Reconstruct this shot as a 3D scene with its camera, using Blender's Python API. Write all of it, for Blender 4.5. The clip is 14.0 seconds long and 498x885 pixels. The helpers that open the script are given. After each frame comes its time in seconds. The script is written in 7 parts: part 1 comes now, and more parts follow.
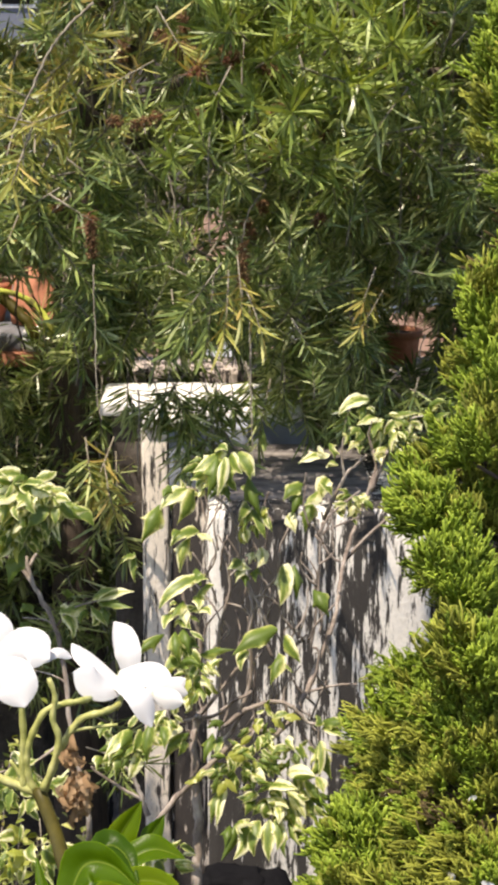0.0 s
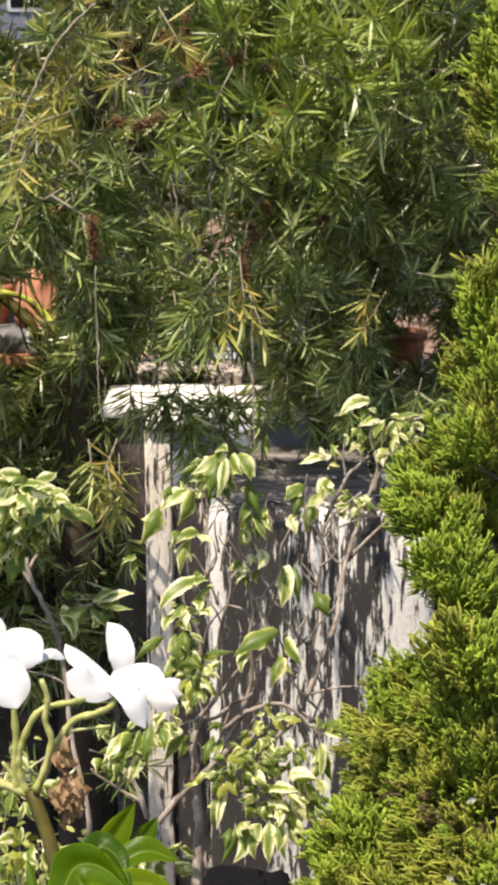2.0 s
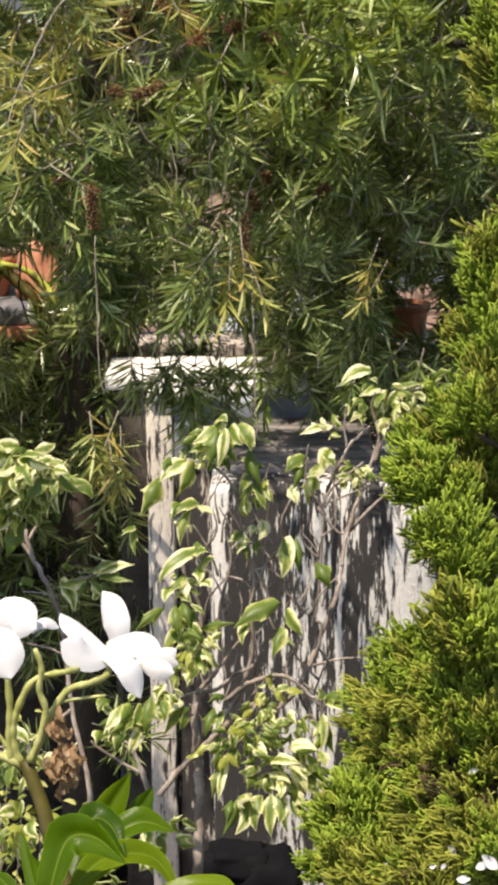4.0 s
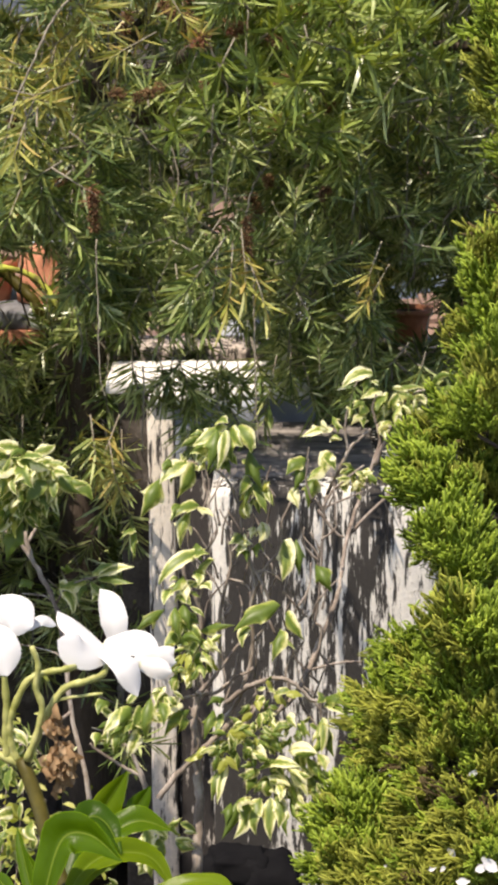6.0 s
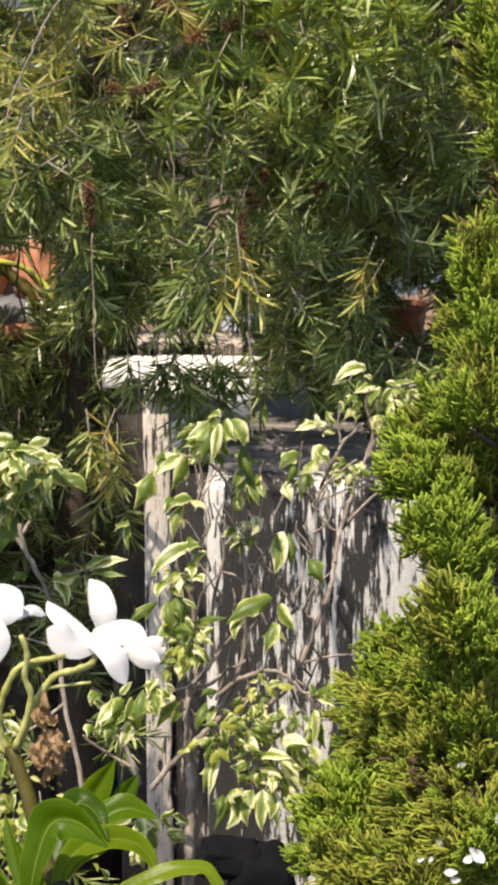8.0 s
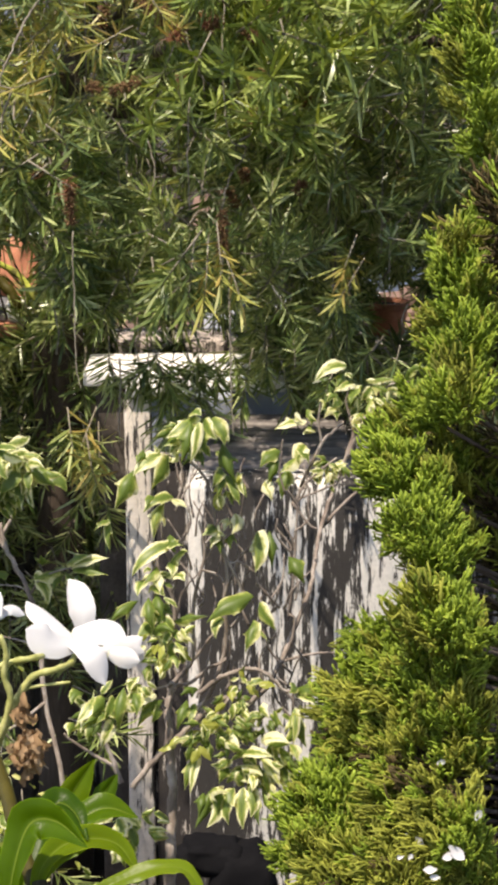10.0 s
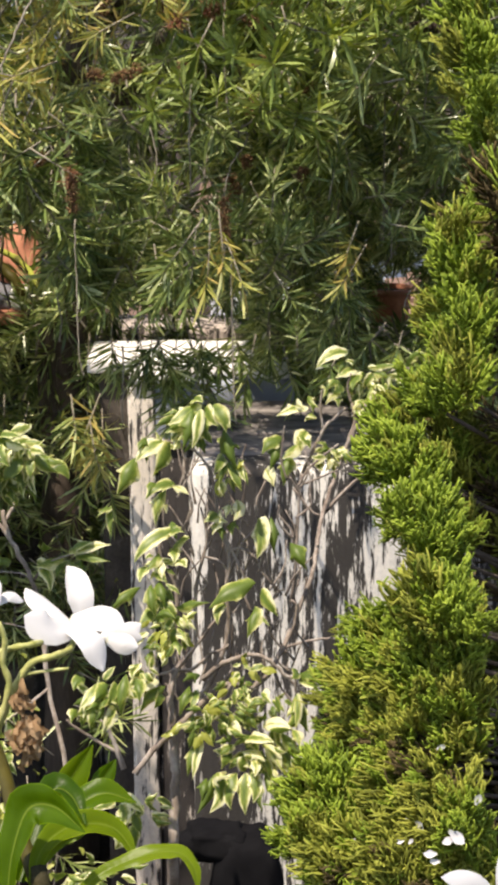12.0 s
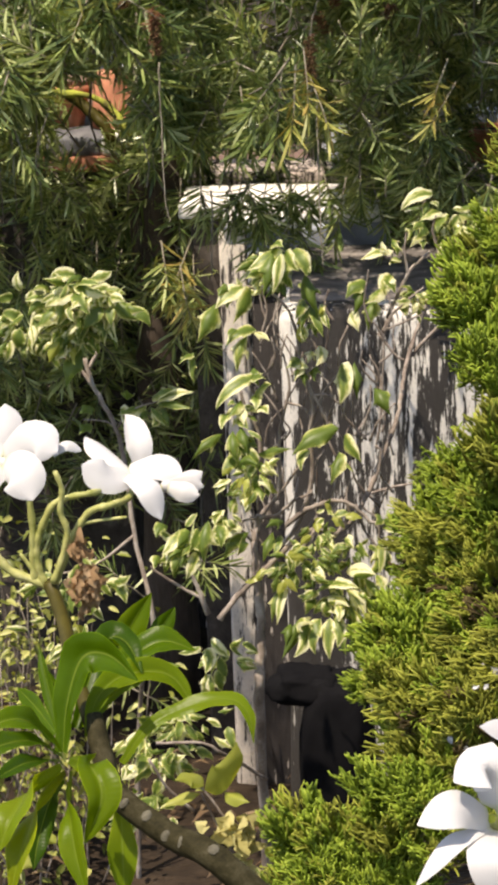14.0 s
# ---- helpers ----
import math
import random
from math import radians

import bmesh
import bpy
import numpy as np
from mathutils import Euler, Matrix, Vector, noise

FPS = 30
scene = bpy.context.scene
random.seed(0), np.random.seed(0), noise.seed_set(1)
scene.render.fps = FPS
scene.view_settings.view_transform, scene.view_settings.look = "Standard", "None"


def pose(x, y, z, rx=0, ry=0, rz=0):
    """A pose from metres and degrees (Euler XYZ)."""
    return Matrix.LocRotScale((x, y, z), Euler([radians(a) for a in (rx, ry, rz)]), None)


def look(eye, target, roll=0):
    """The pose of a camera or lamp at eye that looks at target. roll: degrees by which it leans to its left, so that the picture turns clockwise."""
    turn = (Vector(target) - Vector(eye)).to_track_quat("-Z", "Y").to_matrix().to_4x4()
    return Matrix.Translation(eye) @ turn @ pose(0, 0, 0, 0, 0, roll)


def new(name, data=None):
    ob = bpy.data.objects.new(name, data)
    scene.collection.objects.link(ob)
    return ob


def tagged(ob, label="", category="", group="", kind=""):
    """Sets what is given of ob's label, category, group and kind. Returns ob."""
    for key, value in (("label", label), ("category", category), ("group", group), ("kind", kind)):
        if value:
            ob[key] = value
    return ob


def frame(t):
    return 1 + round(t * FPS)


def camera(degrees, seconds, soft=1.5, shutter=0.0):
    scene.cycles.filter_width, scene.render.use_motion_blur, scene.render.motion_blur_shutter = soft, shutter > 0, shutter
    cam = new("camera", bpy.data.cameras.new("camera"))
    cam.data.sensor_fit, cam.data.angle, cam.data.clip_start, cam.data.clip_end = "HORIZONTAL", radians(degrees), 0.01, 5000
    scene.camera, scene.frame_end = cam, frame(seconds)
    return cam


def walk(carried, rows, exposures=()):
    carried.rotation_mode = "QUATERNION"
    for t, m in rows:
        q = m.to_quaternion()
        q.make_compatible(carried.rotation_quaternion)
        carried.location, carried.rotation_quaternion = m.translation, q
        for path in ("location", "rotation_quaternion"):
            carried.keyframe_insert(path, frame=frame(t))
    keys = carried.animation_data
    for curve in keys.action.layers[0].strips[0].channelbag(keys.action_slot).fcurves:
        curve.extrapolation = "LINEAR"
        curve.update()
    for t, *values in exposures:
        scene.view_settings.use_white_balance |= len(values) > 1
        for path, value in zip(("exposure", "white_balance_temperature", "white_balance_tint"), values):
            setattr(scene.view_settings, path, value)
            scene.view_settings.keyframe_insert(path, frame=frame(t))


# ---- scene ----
cam = camera(14.0, 14.0, soft=4.0)
walk(cam, [
    (0.0, pose(0.0000, -0.0000, 1.5500, 76.996, -0.000, -0.000)),
    (0.5, pose(-0.0015, -0.0006, 1.5499, 76.989, -0.175, -0.034)),
    (1.0, pose(-0.0007, 0.0040, 1.5491, 77.072, -0.277, -0.040)),
    (1.5, pose(0.0072, 0.0071, 1.5478, 77.103, -0.041, 0.008)),
    (2.0, pose(0.0111, 0.0080, 1.5456, 77.087, 0.058, 0.261)),
    (2.5, pose(0.0207, 0.0072, 1.5451, 77.011, 0.471, 0.518)),
    (3.0, pose(0.0221, 0.0103, 1.5466, 76.660, 0.545, 0.485)),
    (3.5, pose(0.0212, 0.0199, 1.5384, 76.524, 0.454, 0.513)),
    (4.0, pose(0.0182, 0.0250, 1.5348, 76.393, 0.306, 0.376)),
    (6.5, pose(0.0241, 0.0302, 1.5246, 76.811, 0.104, 0.588)),
    (7.0, pose(0.0275, 0.0244, 1.5266, 76.964, 0.019, 0.714)),
    (7.5, pose(0.0287, 0.0185, 1.5291, 76.848, -0.134, 0.695)),
    (8.0, pose(0.0296, 0.0179, 1.5251, 76.524, -0.020, 0.534)),
    (8.5, pose(0.0279, 0.0190, 1.5267, 76.345, -0.198, 0.363)),
    (9.0, pose(0.0291, 0.0159, 1.5287, 76.442, -0.175, 0.213)),
    (11.5, pose(0.0370, 0.0130, 1.5276, 76.243, 0.085, 0.027)),
    (12.0, pose(0.0404, 0.0090, 1.5299, 76.046, 0.202, 0.204)),
    (12.5, pose(0.0546, 0.0143, 1.5282, 75.846, 0.677, 0.334)),
    (13.0, pose(0.0655, 0.0146, 1.5313, 74.132, 1.075, 1.158)),
    (13.5, pose(0.0661, 0.0237, 1.5264, 72.341, 1.083, 1.698)),
    (14.0, pose(0.0810, 0.0275, 1.5257, 71.713, 1.652, 3.176)),
], exposures=[(0.0, 0.56, 7200, 15), (3.5, 0.54, 7200, 15), (4.0, 0.47, 7200, 15), (6.5, 0.49, 7200, 15), (7.5, 0.51, 7200, 15), (8.5, 0.44, 7200, 15), (11.5, 0.47, 7200, 15), (12.5, 0.51, 7200, 15), (13.0, 0.55, 7450, 15), (13.5, 0.43, 7450, 15), (14.0, 0.34, 7450, 15)])

# ---- daylight: sun almost overhead, a little behind the viewer's left shoulder ----
SUN_FROM = Vector((-0.24, -0.30, 0.93)).normalized()
sun = new("sun", bpy.data.lights.new("sun", "SUN"))
sun.data.energy, sun.data.angle, sun.data.color = 5.0, radians(0.53), (1.0, 0.93, 0.82)
sun.matrix_world = look(SUN_FROM * 30, (0, 0, 0))
world = bpy.data.worlds.new("sky")
scene.world = world
world.use_nodes = True
wn = world.node_tree.nodes
sky = wn.new("ShaderNodeTexSky")
sky.sky_type, sky.sun_disc = "NISHITA", False
sky.sun_elevation = math.asin(SUN_FROM.z)
sky.sun_rotation = math.atan2(SUN_FROM.x, SUN_FROM.y)
wn["Background"].inputs["Strength"].default_value = 0.15
world.node_tree.links.new(sky.outputs["Color"], wn["Background"].inputs["Color"])


# ---- materials ----
def base(name):
    m = bpy.data.materials.new(name)
    m.use_nodes = True
    return m, m.node_tree.nodes, m.node_tree.links, m.node_tree.nodes["Principled BSDF"]


def rgb(c):
    return (c[0], c[1], c[2], 1.0)


def ramp(nodes, stops):
    r = nodes.new("ShaderNodeValToRGB")
    while len(r.color_ramp.elements) < len(stops):
        r.color_ramp.elements.new(0.5)
    for e, (p, c) in zip(r.color_ramp.elements, stops):
        e.position, e.color = p, rgb(c)
    return r


def maths(nodes, links, op, a, b):
    n = nodes.new("ShaderNodeMath")
    n.operation = op
    for i, v in enumerate((a, b)):
        if isinstance(v, (int, float)):
            n.inputs[i].default_value = v
        else:
            links.new(v, n.inputs[i])
    return n.outputs[0]


def noise_at(nodes, links, scale, detail=4.0, stretch=(1, 1, 1), rough=0.55):
    co = nodes.new("ShaderNodeTexCoord")
    mp = nodes.new("ShaderNodeMapping")
    mp.inputs["Scale"].default_value = stretch
    nz = nodes.new("ShaderNodeTexNoise")
    nz.inputs["Scale"].default_value, nz.inputs["Detail"].default_value = scale, detail
    nz.inputs["Roughness"].default_value = rough
    links.new(co.outputs["Object"], mp.inputs["Vector"])
    links.new(mp.outputs["Vector"], nz.inputs["Vector"])
    return nz.outputs["Fac"]


def bump(nodes, links, bsdf, height, strength, distance):
    b = nodes.new("ShaderNodeBump")
    b.inputs["Strength"].default_value, b.inputs["Distance"].default_value = strength, distance
    links.new(height, b.inputs["Height"])
    links.new(b.outputs["Normal"], bsdf.inputs["Normal"])


def see_through(m, nodes, links, bsdf, colour, share, tint):
    """Lets daylight shine through a leaf or petal."""
    tr = nodes.new("ShaderNodeBsdfTranslucent")
    mul = nodes.new("ShaderNodeMix")
    mul.data_type, mul.blend_type = "RGBA", "MULTIPLY"
    mul.inputs["Factor"].default_value = 1.0
    links.new(colour, mul.inputs[6])
    mul.inputs[7].default_value = rgb(tint)
    links.new(mul.outputs[2], tr.inputs["Color"])
    mix = nodes.new("ShaderNodeMixShader")
    mix.inputs[0].default_value = share
    links.new(bsdf.outputs[0], mix.inputs[1])
    links.new(tr.outputs[0], mix.inputs[2])
    links.new(mix.outputs[0], nodes["Material Output"].inputs["Surface"])


def leaf_material(name, stops, rough=0.4, through_share=0.3, tint=(1.5, 1.4, 0.5), spec=0.5):
    m, n, l, b = base(name)
    isl = n.new("ShaderNodeNewGeometry").outputs["Random Per Island"]
    obj = n.new("ShaderNodeObjectInfo").outputs["Random"]
    patch = noise_at(n, l, 60.0, 3.0)
    mixed = maths(n, l, "ADD", maths(n, l, "MULTIPLY", isl, 0.55), maths(n, l, "MULTIPLY", obj, 0.30))
    fac = maths(n, l, "ADD", mixed, maths(n, l, "MULTIPLY", patch, 0.15))
    r = ramp(n, stops)
    l.new(fac, r.inputs[0])
    l.new(r.outputs[0], b.inputs["Base Color"])
    b.inputs["Roughness"].default_value = rough
    b.inputs["Specular IOR Level"].default_value = spec
    see_through(m, n, l, b, r.outputs[0], through_share, tint)
    return m


def rough_material(name, stops, scale, rough=0.85, stretch=(1, 1, 1), relief=0.4, depth=0.004, spec=0.3):
    m, n, l, b = base(name)
    a = noise_at(n, l, scale, 6.0, stretch)
    c = noise_at(n, l, scale * 6, 4.0, stretch)
    fac = maths(n, l, "ADD", maths(n, l, "MULTIPLY", a, 0.7), maths(n, l, "MULTIPLY", c, 0.3))
    r = ramp(n, stops)
    l.new(fac, r.inputs[0])
    l.new(r.outputs[0], b.inputs["Base Color"])
    b.inputs["Roughness"].default_value = rough
    b.inputs["Specular IOR Level"].default_value = spec
    bump(n, l, b, fac, relief, depth)
    return m


M_BRUSH = leaf_material("bottlebrush_leaf", [(0.12, (0.038, 0.070, 0.019)), (0.4, (0.104, 0.158, 0.044)), (0.62, (0.245, 0.315, 0.090)), (0.84, (0.52, 0.57, 0.26))], 0.33, 0.22, (1.3, 1.2, 0.45), 0.55)
M_BRUSH_OLD = leaf_material("yellowing_bottlebrush_leaf", [(0.15, (0.14, 0.17, 0.035)), (0.4, (0.28, 0.30, 0.065)), (0.65, (0.42, 0.40, 0.11)), (0.85, (0.40, 0.29, 0.09))], 0.4, 0.22, (1.2, 1.15, 0.5))
M_BRUSH_FRESH = leaf_material("fresh_bottlebrush_leaf", [(0.12, (0.08, 0.12, 0.02)), (0.4, (0.200, 0.275, 0.058)), (0.65, (0.38, 0.46, 0.13)), (0.88, (0.56, 0.60, 0.26))], 0.34, 0.27, (1.3, 1.2, 0.4), 0.6)
M_JUNIPER = leaf_material("juniper_scale", [(0.1, (0.080, 0.126, 0.012)), (0.5, (0.208, 0.298, 0.028)), (0.85, (0.41, 0.51, 0.066))], 0.55, 0.12, (1.3, 1.3, 0.3), 0.3)
M_JUNIPER_OLD = leaf_material("bronzed_juniper_scale", [(0.1, (0.095, 0.108, 0.017)), (0.5, (0.215, 0.238, 0.032)), (0.85, (0.42, 0.44, 0.075))], 0.65, 0.10, (1.2, 1.2, 0.4), 0.25)
M_JUNIPER_DEAD = leaf_material("dead_juniper_scale", [(0.1, (0.04, 0.030, 0.014)), (0.5, (0.09, 0.068, 0.03)), (0.85, (0.18, 0.14, 0.065))], 0.8, 0.05, (1.1, 1.0, 0.7), 0.15)
M_SMALL = leaf_material("small_shrub_leaf", [(0.05, (0.06, 0.08, 0.012)), (0.36, (0.18, 0.21, 0.03)), (0.68, (0.53, 0.53, 0.18))], 0.45, 0.25)
M_LITTER = leaf_material("dry_leaf", [(0.1, (0.05, 0.03, 0.014)), (0.6, (0.13, 0.08, 0.04)), (0.95, (0.36, 0.28, 0.16))], 0.7, 0.1, (1.1, 1.0, 0.8))
M_RED = leaf_material("red_bottlebrush_bloom", [(0.1, (0.12, 0.040, 0.020)), (0.6, (0.25, 0.090, 0.042)), (0.95, (0.42, 0.20, 0.09))], 0.6, 0.15, (1.2, 0.9, 0.8))
M_CAPSULE = rough_material("woody_capsule", [(0.3, (0.07, 0.038, 0.018)), (0.7, (0.21, 0.12, 0.05))], 90, 0.8)
M_STEM = rough_material("grey_stem", [(0.3, (0.10, 0.085, 0.062)), (0.55, (0.26, 0.23, 0.18)), (0.75, (0.46, 0.43, 0.35))], 90, 0.8, (1, 1, 0.3))
M_BARK = rough_material("dark_bark", [(0.3, (0.045, 0.034, 0.026)), (0.7, (0.14, 0.108, 0.082))], 25, 0.95, (1, 1, 0.25), 0.8, 0.01)
M_LICHEN = rough_material("lichened_limb_bark", [(0.35, (0.10, 0.09, 0.03)), (0.55, (0.40, 0.44, 0.07)), (0.75, (0.62, 0.64, 0.16))], 45, 0.85)
M_FICUS_BARK = rough_material("ficus_bark", [(0.3, (0.10, 0.075, 0.060)), (0.5, (0.26, 0.215, 0.180)), (0.72, (0.54, 0.49, 0.44))], 45, 0.85, (1, 1, 0.4), 0.6, 0.003)
M_PLUM_STEM = rough_material("frangipani_stem", [(0.3, (0.012, 0.011, 0.005)), (0.5, (0.034, 0.030, 0.014)), (0.72, (0.075, 0.067, 0.040))], 110, 0.75, (1, 1, 1), 0.6, 0.002, 0.1)
M_SCAR = rough_material("leaf_scar", [(0.3, (0.050, 0.047, 0.032)), (0.7, (0.150, 0.140, 0.105))], 120, 0.8)
M_DRY = leaf_material("withered_bloom", [(0.1, (0.17, 0.095, 0.045)), (0.5, (0.36, 0.235, 0.125)), (0.9, (0.60, 0.45, 0.29))], 0.75, 0.3, (1.2, 1.0, 0.7), 0.2)
M_STRAW = leaf_material("straw_leaf", [(0.1, (0.30, 0.27, 0.09)), (0.5, (0.48, 0.44, 0.17)), (0.9, (0.64, 0.60, 0.30))], 0.6, 0.3, (1.15, 1.05, 0.6), 0.25)
M_YOUNG = leaf_material("young_fig_leaf", [(0.1, (0.25, 0.29, 0.045)), (0.5, (0.38, 0.42, 0.080)), (0.9, (0.54, 0.55, 0.16))], 0.35, 0.45, (1.3, 1.2, 0.3))
M_PEDICEL = rough_material("pale_green_stalk", [(0.3, (0.22, 0.24, 0.045)), (0.55, (0.43, 0.43, 0.15)), (0.75, (0.60, 0.57, 0.32))], 70, 0.5, (1, 1, 1), 0.2, 0.001, 0.5)
M_OLIVE = rough_material("olive_stalk", [(0.3, (0.034, 0.030, 0.005)), (0.7, (0.075, 0.064, 0.012))], 40, 0.5, (1, 1, 1), 0.2, 0.001, 0.2)
M_SOIL = rough_material("soil", [(0.25, (0.012, 0.008, 0.005)), (0.5, (0.026, 0.017, 0.010)), (0.8, (0.07, 0.048, 0.030))], 9, 0.95, (1, 2.2, 1), 1.0, 0.02)
M_POT = rough_material("black_plastic", [(0.3, (0.006, 0.006, 0.007)), (0.7, (0.011, 0.011, 0.012))], 30, 0.9, (1, 1, 1), 0.1, 0.001, 0.03)
M_WHITE = rough_material("white_coping_paint", [(0.2, (0.66, 0.65, 0.63)), (0.4, (0.86, 0.85, 0.83))], 12, 0.7, (1, 1, 1), 0.2, 0.002)
M_BLUEGREY = rough_material("blue_grey_face", [(0.3, (0.20, 0.225, 0.27)), (0.7, (0.36, 0.39, 0.45))], 10, 0.8, (1, 1, 0.5))
M_TERRA = rough_material("terracotta", [(0.25, (0.28, 0.11, 0.065)), (0.55, (0.47, 0.205, 0.125)), (0.8, (0.62, 0.42, 0.33))], 18, 0.85, (1, 1, 1), 0.3, 0.002)
M_SLATE = rough_material("grey_slab", [(0.3, (0.10, 0.105, 0.12)), (0.7, (0.22, 0.225, 0.24))], 20, 0.8)
M_ROOF = rough_material("weathered_roof_tile", [(0.25, (0.12, 0.07, 0.05)), (0.6, (0.22, 0.14, 0.10)), (0.85, (0.32, 0.24, 0.19))], 3, 0.85, (1, 1, 1), 0.4, 0.02)
M_PLASTER = rough_material("pink_plaster", [(0.3, (0.52, 0.38, 0.32)), (0.7, (0.70, 0.56, 0.48))], 2, 0.9, (1, 1, 0.3))
M_PALE = rough_material("pale_plaster", [(0.3, (0.6, 0.6, 0.6)), (0.7, (0.8, 0.8, 0.79))], 2, 0.9, (1, 1, 0.3))
M_FARGREY = rough_material("grey_render", [(0.3, (0.13, 0.145, 0.18)), (0.7, (0.20, 0.22, 0.27))], 1, 0.9)
M_GLASS = rough_material("dark_window_glass", [(0.3, (0.02, 0.025, 0.03)), (0.7, (0.04, 0.045, 0.05))], 3, 0.08, (1, 1, 1), 0.0, 0.001, 0.6)


def streaked_concrete(name, pale, dark, amount, bands=(), lean=0.0):
    """Pale concrete with black mildew running down it. bands: (x in metres, how pale), broad dark and pale strips
    beside one another.
    """
    m, n, l, b = base(name)
    wide = noise_at(n, l, 14.0, 4.0, (1, 1, 0.10))
    fine = noise_at(n, l, 95.0, 5.0, (1, 1, 0.13), 0.72)
    thin = noise_at(n, l, 190.0, 3.0, (1, 1, 0.05), 0.6)
    grain = noise_at(n, l, 160.0, 4.0)
    spots = noise_at(n, l, 26.0, 4.0, (1, 1, 0.5))
    s = maths(n, l, "ADD", maths(n, l, "MULTIPLY", wide, 0.16), maths(n, l, "MULTIPLY", fine, 0.68))
    s = maths(n, l, "ADD", s, maths(n, l, "MULTIPLY", thin, 0.12))
    s = maths(n, l, "ADD", s, maths(n, l, "MULTIPLY", spots, 0.16))
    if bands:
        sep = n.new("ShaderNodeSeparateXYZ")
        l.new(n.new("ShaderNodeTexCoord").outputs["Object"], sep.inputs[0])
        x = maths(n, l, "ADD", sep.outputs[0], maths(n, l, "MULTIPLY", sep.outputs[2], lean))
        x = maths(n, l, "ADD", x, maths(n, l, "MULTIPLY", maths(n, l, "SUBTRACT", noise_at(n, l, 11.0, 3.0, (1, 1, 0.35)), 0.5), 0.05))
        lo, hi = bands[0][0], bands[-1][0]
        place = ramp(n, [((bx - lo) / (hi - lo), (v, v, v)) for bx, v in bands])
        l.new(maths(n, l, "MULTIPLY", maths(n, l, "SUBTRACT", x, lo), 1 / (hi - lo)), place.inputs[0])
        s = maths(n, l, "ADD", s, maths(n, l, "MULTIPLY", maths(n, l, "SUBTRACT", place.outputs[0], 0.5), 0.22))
    r = ramp(n, [(amount - 0.026, dark), (amount - 0.005, [0.7 * d + 0.14 * p for d, p in zip(dark, pale)]), (amount + 0.010, [0.75 * p for p in pale]), (amount + 0.026, pale)])
    l.new(s, r.inputs[0])
    mul = n.new("ShaderNodeMix")
    mul.data_type, mul.blend_type = "RGBA", "MULTIPLY"
    mul.inputs["Factor"].default_value = 0.35
    g = ramp(n, [(0.3, (0.55, 0.55, 0.55)), (0.65, (1, 1, 1))])
    l.new(grain, g.inputs[0])
    l.new(r.outputs[0], mul.inputs[6])
    l.new(g.outputs[0], mul.inputs[7])
    l.new(mul.outputs[2], b.inputs["Base Color"])
    b.inputs["Roughness"].default_value = 0.92
    bump(n, l, b, maths(n, l, "ADD", s, maths(n, l, "MULTIPLY", grain, 0.3)), 0.6, 0.005)
    return m


M_BLOCK = streaked_concrete("mildewed_concrete", (0.80, 0.765, 0.69), (0.042, 0.038, 0.034), 0.592, ((-0.136, 0.85), (-0.085, 0.95), (-0.070, 0.25), (0.012, 0.30), (0.040, 0.62), (0.100, 0.54), (0.114, 0.85), (0.128, 0.44), (0.178, 0.48), (0.196, 0.80), (0.264, 0.86)), -0.06)
# The pinkish concrete turns dark in one band just right of the shaft.
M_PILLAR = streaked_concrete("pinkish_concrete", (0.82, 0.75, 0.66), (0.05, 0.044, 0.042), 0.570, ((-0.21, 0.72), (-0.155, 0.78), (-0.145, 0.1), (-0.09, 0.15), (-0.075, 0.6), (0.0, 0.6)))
M_PARAPET = streaked_concrete("parapet_concrete", (0.58, 0.50, 0.44), (0.05, 0.042, 0.038), 0.565)
M_WEATHERED = rough_material("weathered_grey_concrete", [(0.3, (0.055, 0.050, 0.048)), (0.5, (0.17, 0.155, 0.145)), (0.75, (0.36, 0.33, 0.30))], 16, 0.95, (1, 2.5, 1), 0.6, 0.005)
# Dark tones stand in for leaf shade on the pillar's side and the pier.
M_SHADE_TONE = rough_material("shade_toned_concrete", [(0.3, (0.032, 0.027, 0.023)), (0.55, (0.080, 0.068, 0.058)), (0.8, (0.22, 0.20, 0.175))], 30, 0.95, (1, 1, 1), 0.6, 0.004)


def variegated(name, shift):
    """Green leaf with an uneven cream margin, across the blade by its UV map."""
    m, n, l, b = base(name)
    uv = n.new("ShaderNodeUVMap")
    sep = n.new("ShaderNodeSeparateXYZ")
    l.new(uv.outputs[0], sep.inputs[0])
    edge = maths(n, l, "MULTIPLY", maths(n, l, "ABSOLUTE", maths(n, l, "SUBTRACT", sep.outputs[1], 0.5), 0.0), 2.0)
    obj = n.new("ShaderNodeObjectInfo").outputs["Random"]
    wob = noise_at(n, l, 4.5, 5.0, (1, 1, 0.8), 0.7)
    e = maths(n, l, "ADD", edge, maths(n, l, "MULTIPLY", maths(n, l, "SUBTRACT", wob, 0.5), 1.5))
    e = maths(n, l, "ADD", e, maths(n, l, "MULTIPLY", maths(n, l, "SUBTRACT", obj, 0.5), 0.75))
    e = maths(n, l, "ADD", e, shift)
    r = ramp(n, [(0.2, (0.120, 0.185, 0.030)), (0.48, (0.200, 0.275, 0.050)), (0.66, (0.36, 0.41, 0.10)), (0.82, (0.66, 0.66, 0.29)), (1.0, (0.84, 0.83, 0.54))])
    l.new(e, r.inputs[0])
    l.new(r.outputs[0], b.inputs["Base Color"])
    b.inputs["Roughness"].default_value = 0.44
    see_through(m, n, l, b, r.outputs[0], 0.38, (1.15, 1.12, 0.5))
    return m


M_FICUS = variegated("variegated_ficus_leaf", 0.09)
M_FICUS_GREEN = variegated("greener_ficus_leaf", -0.27)
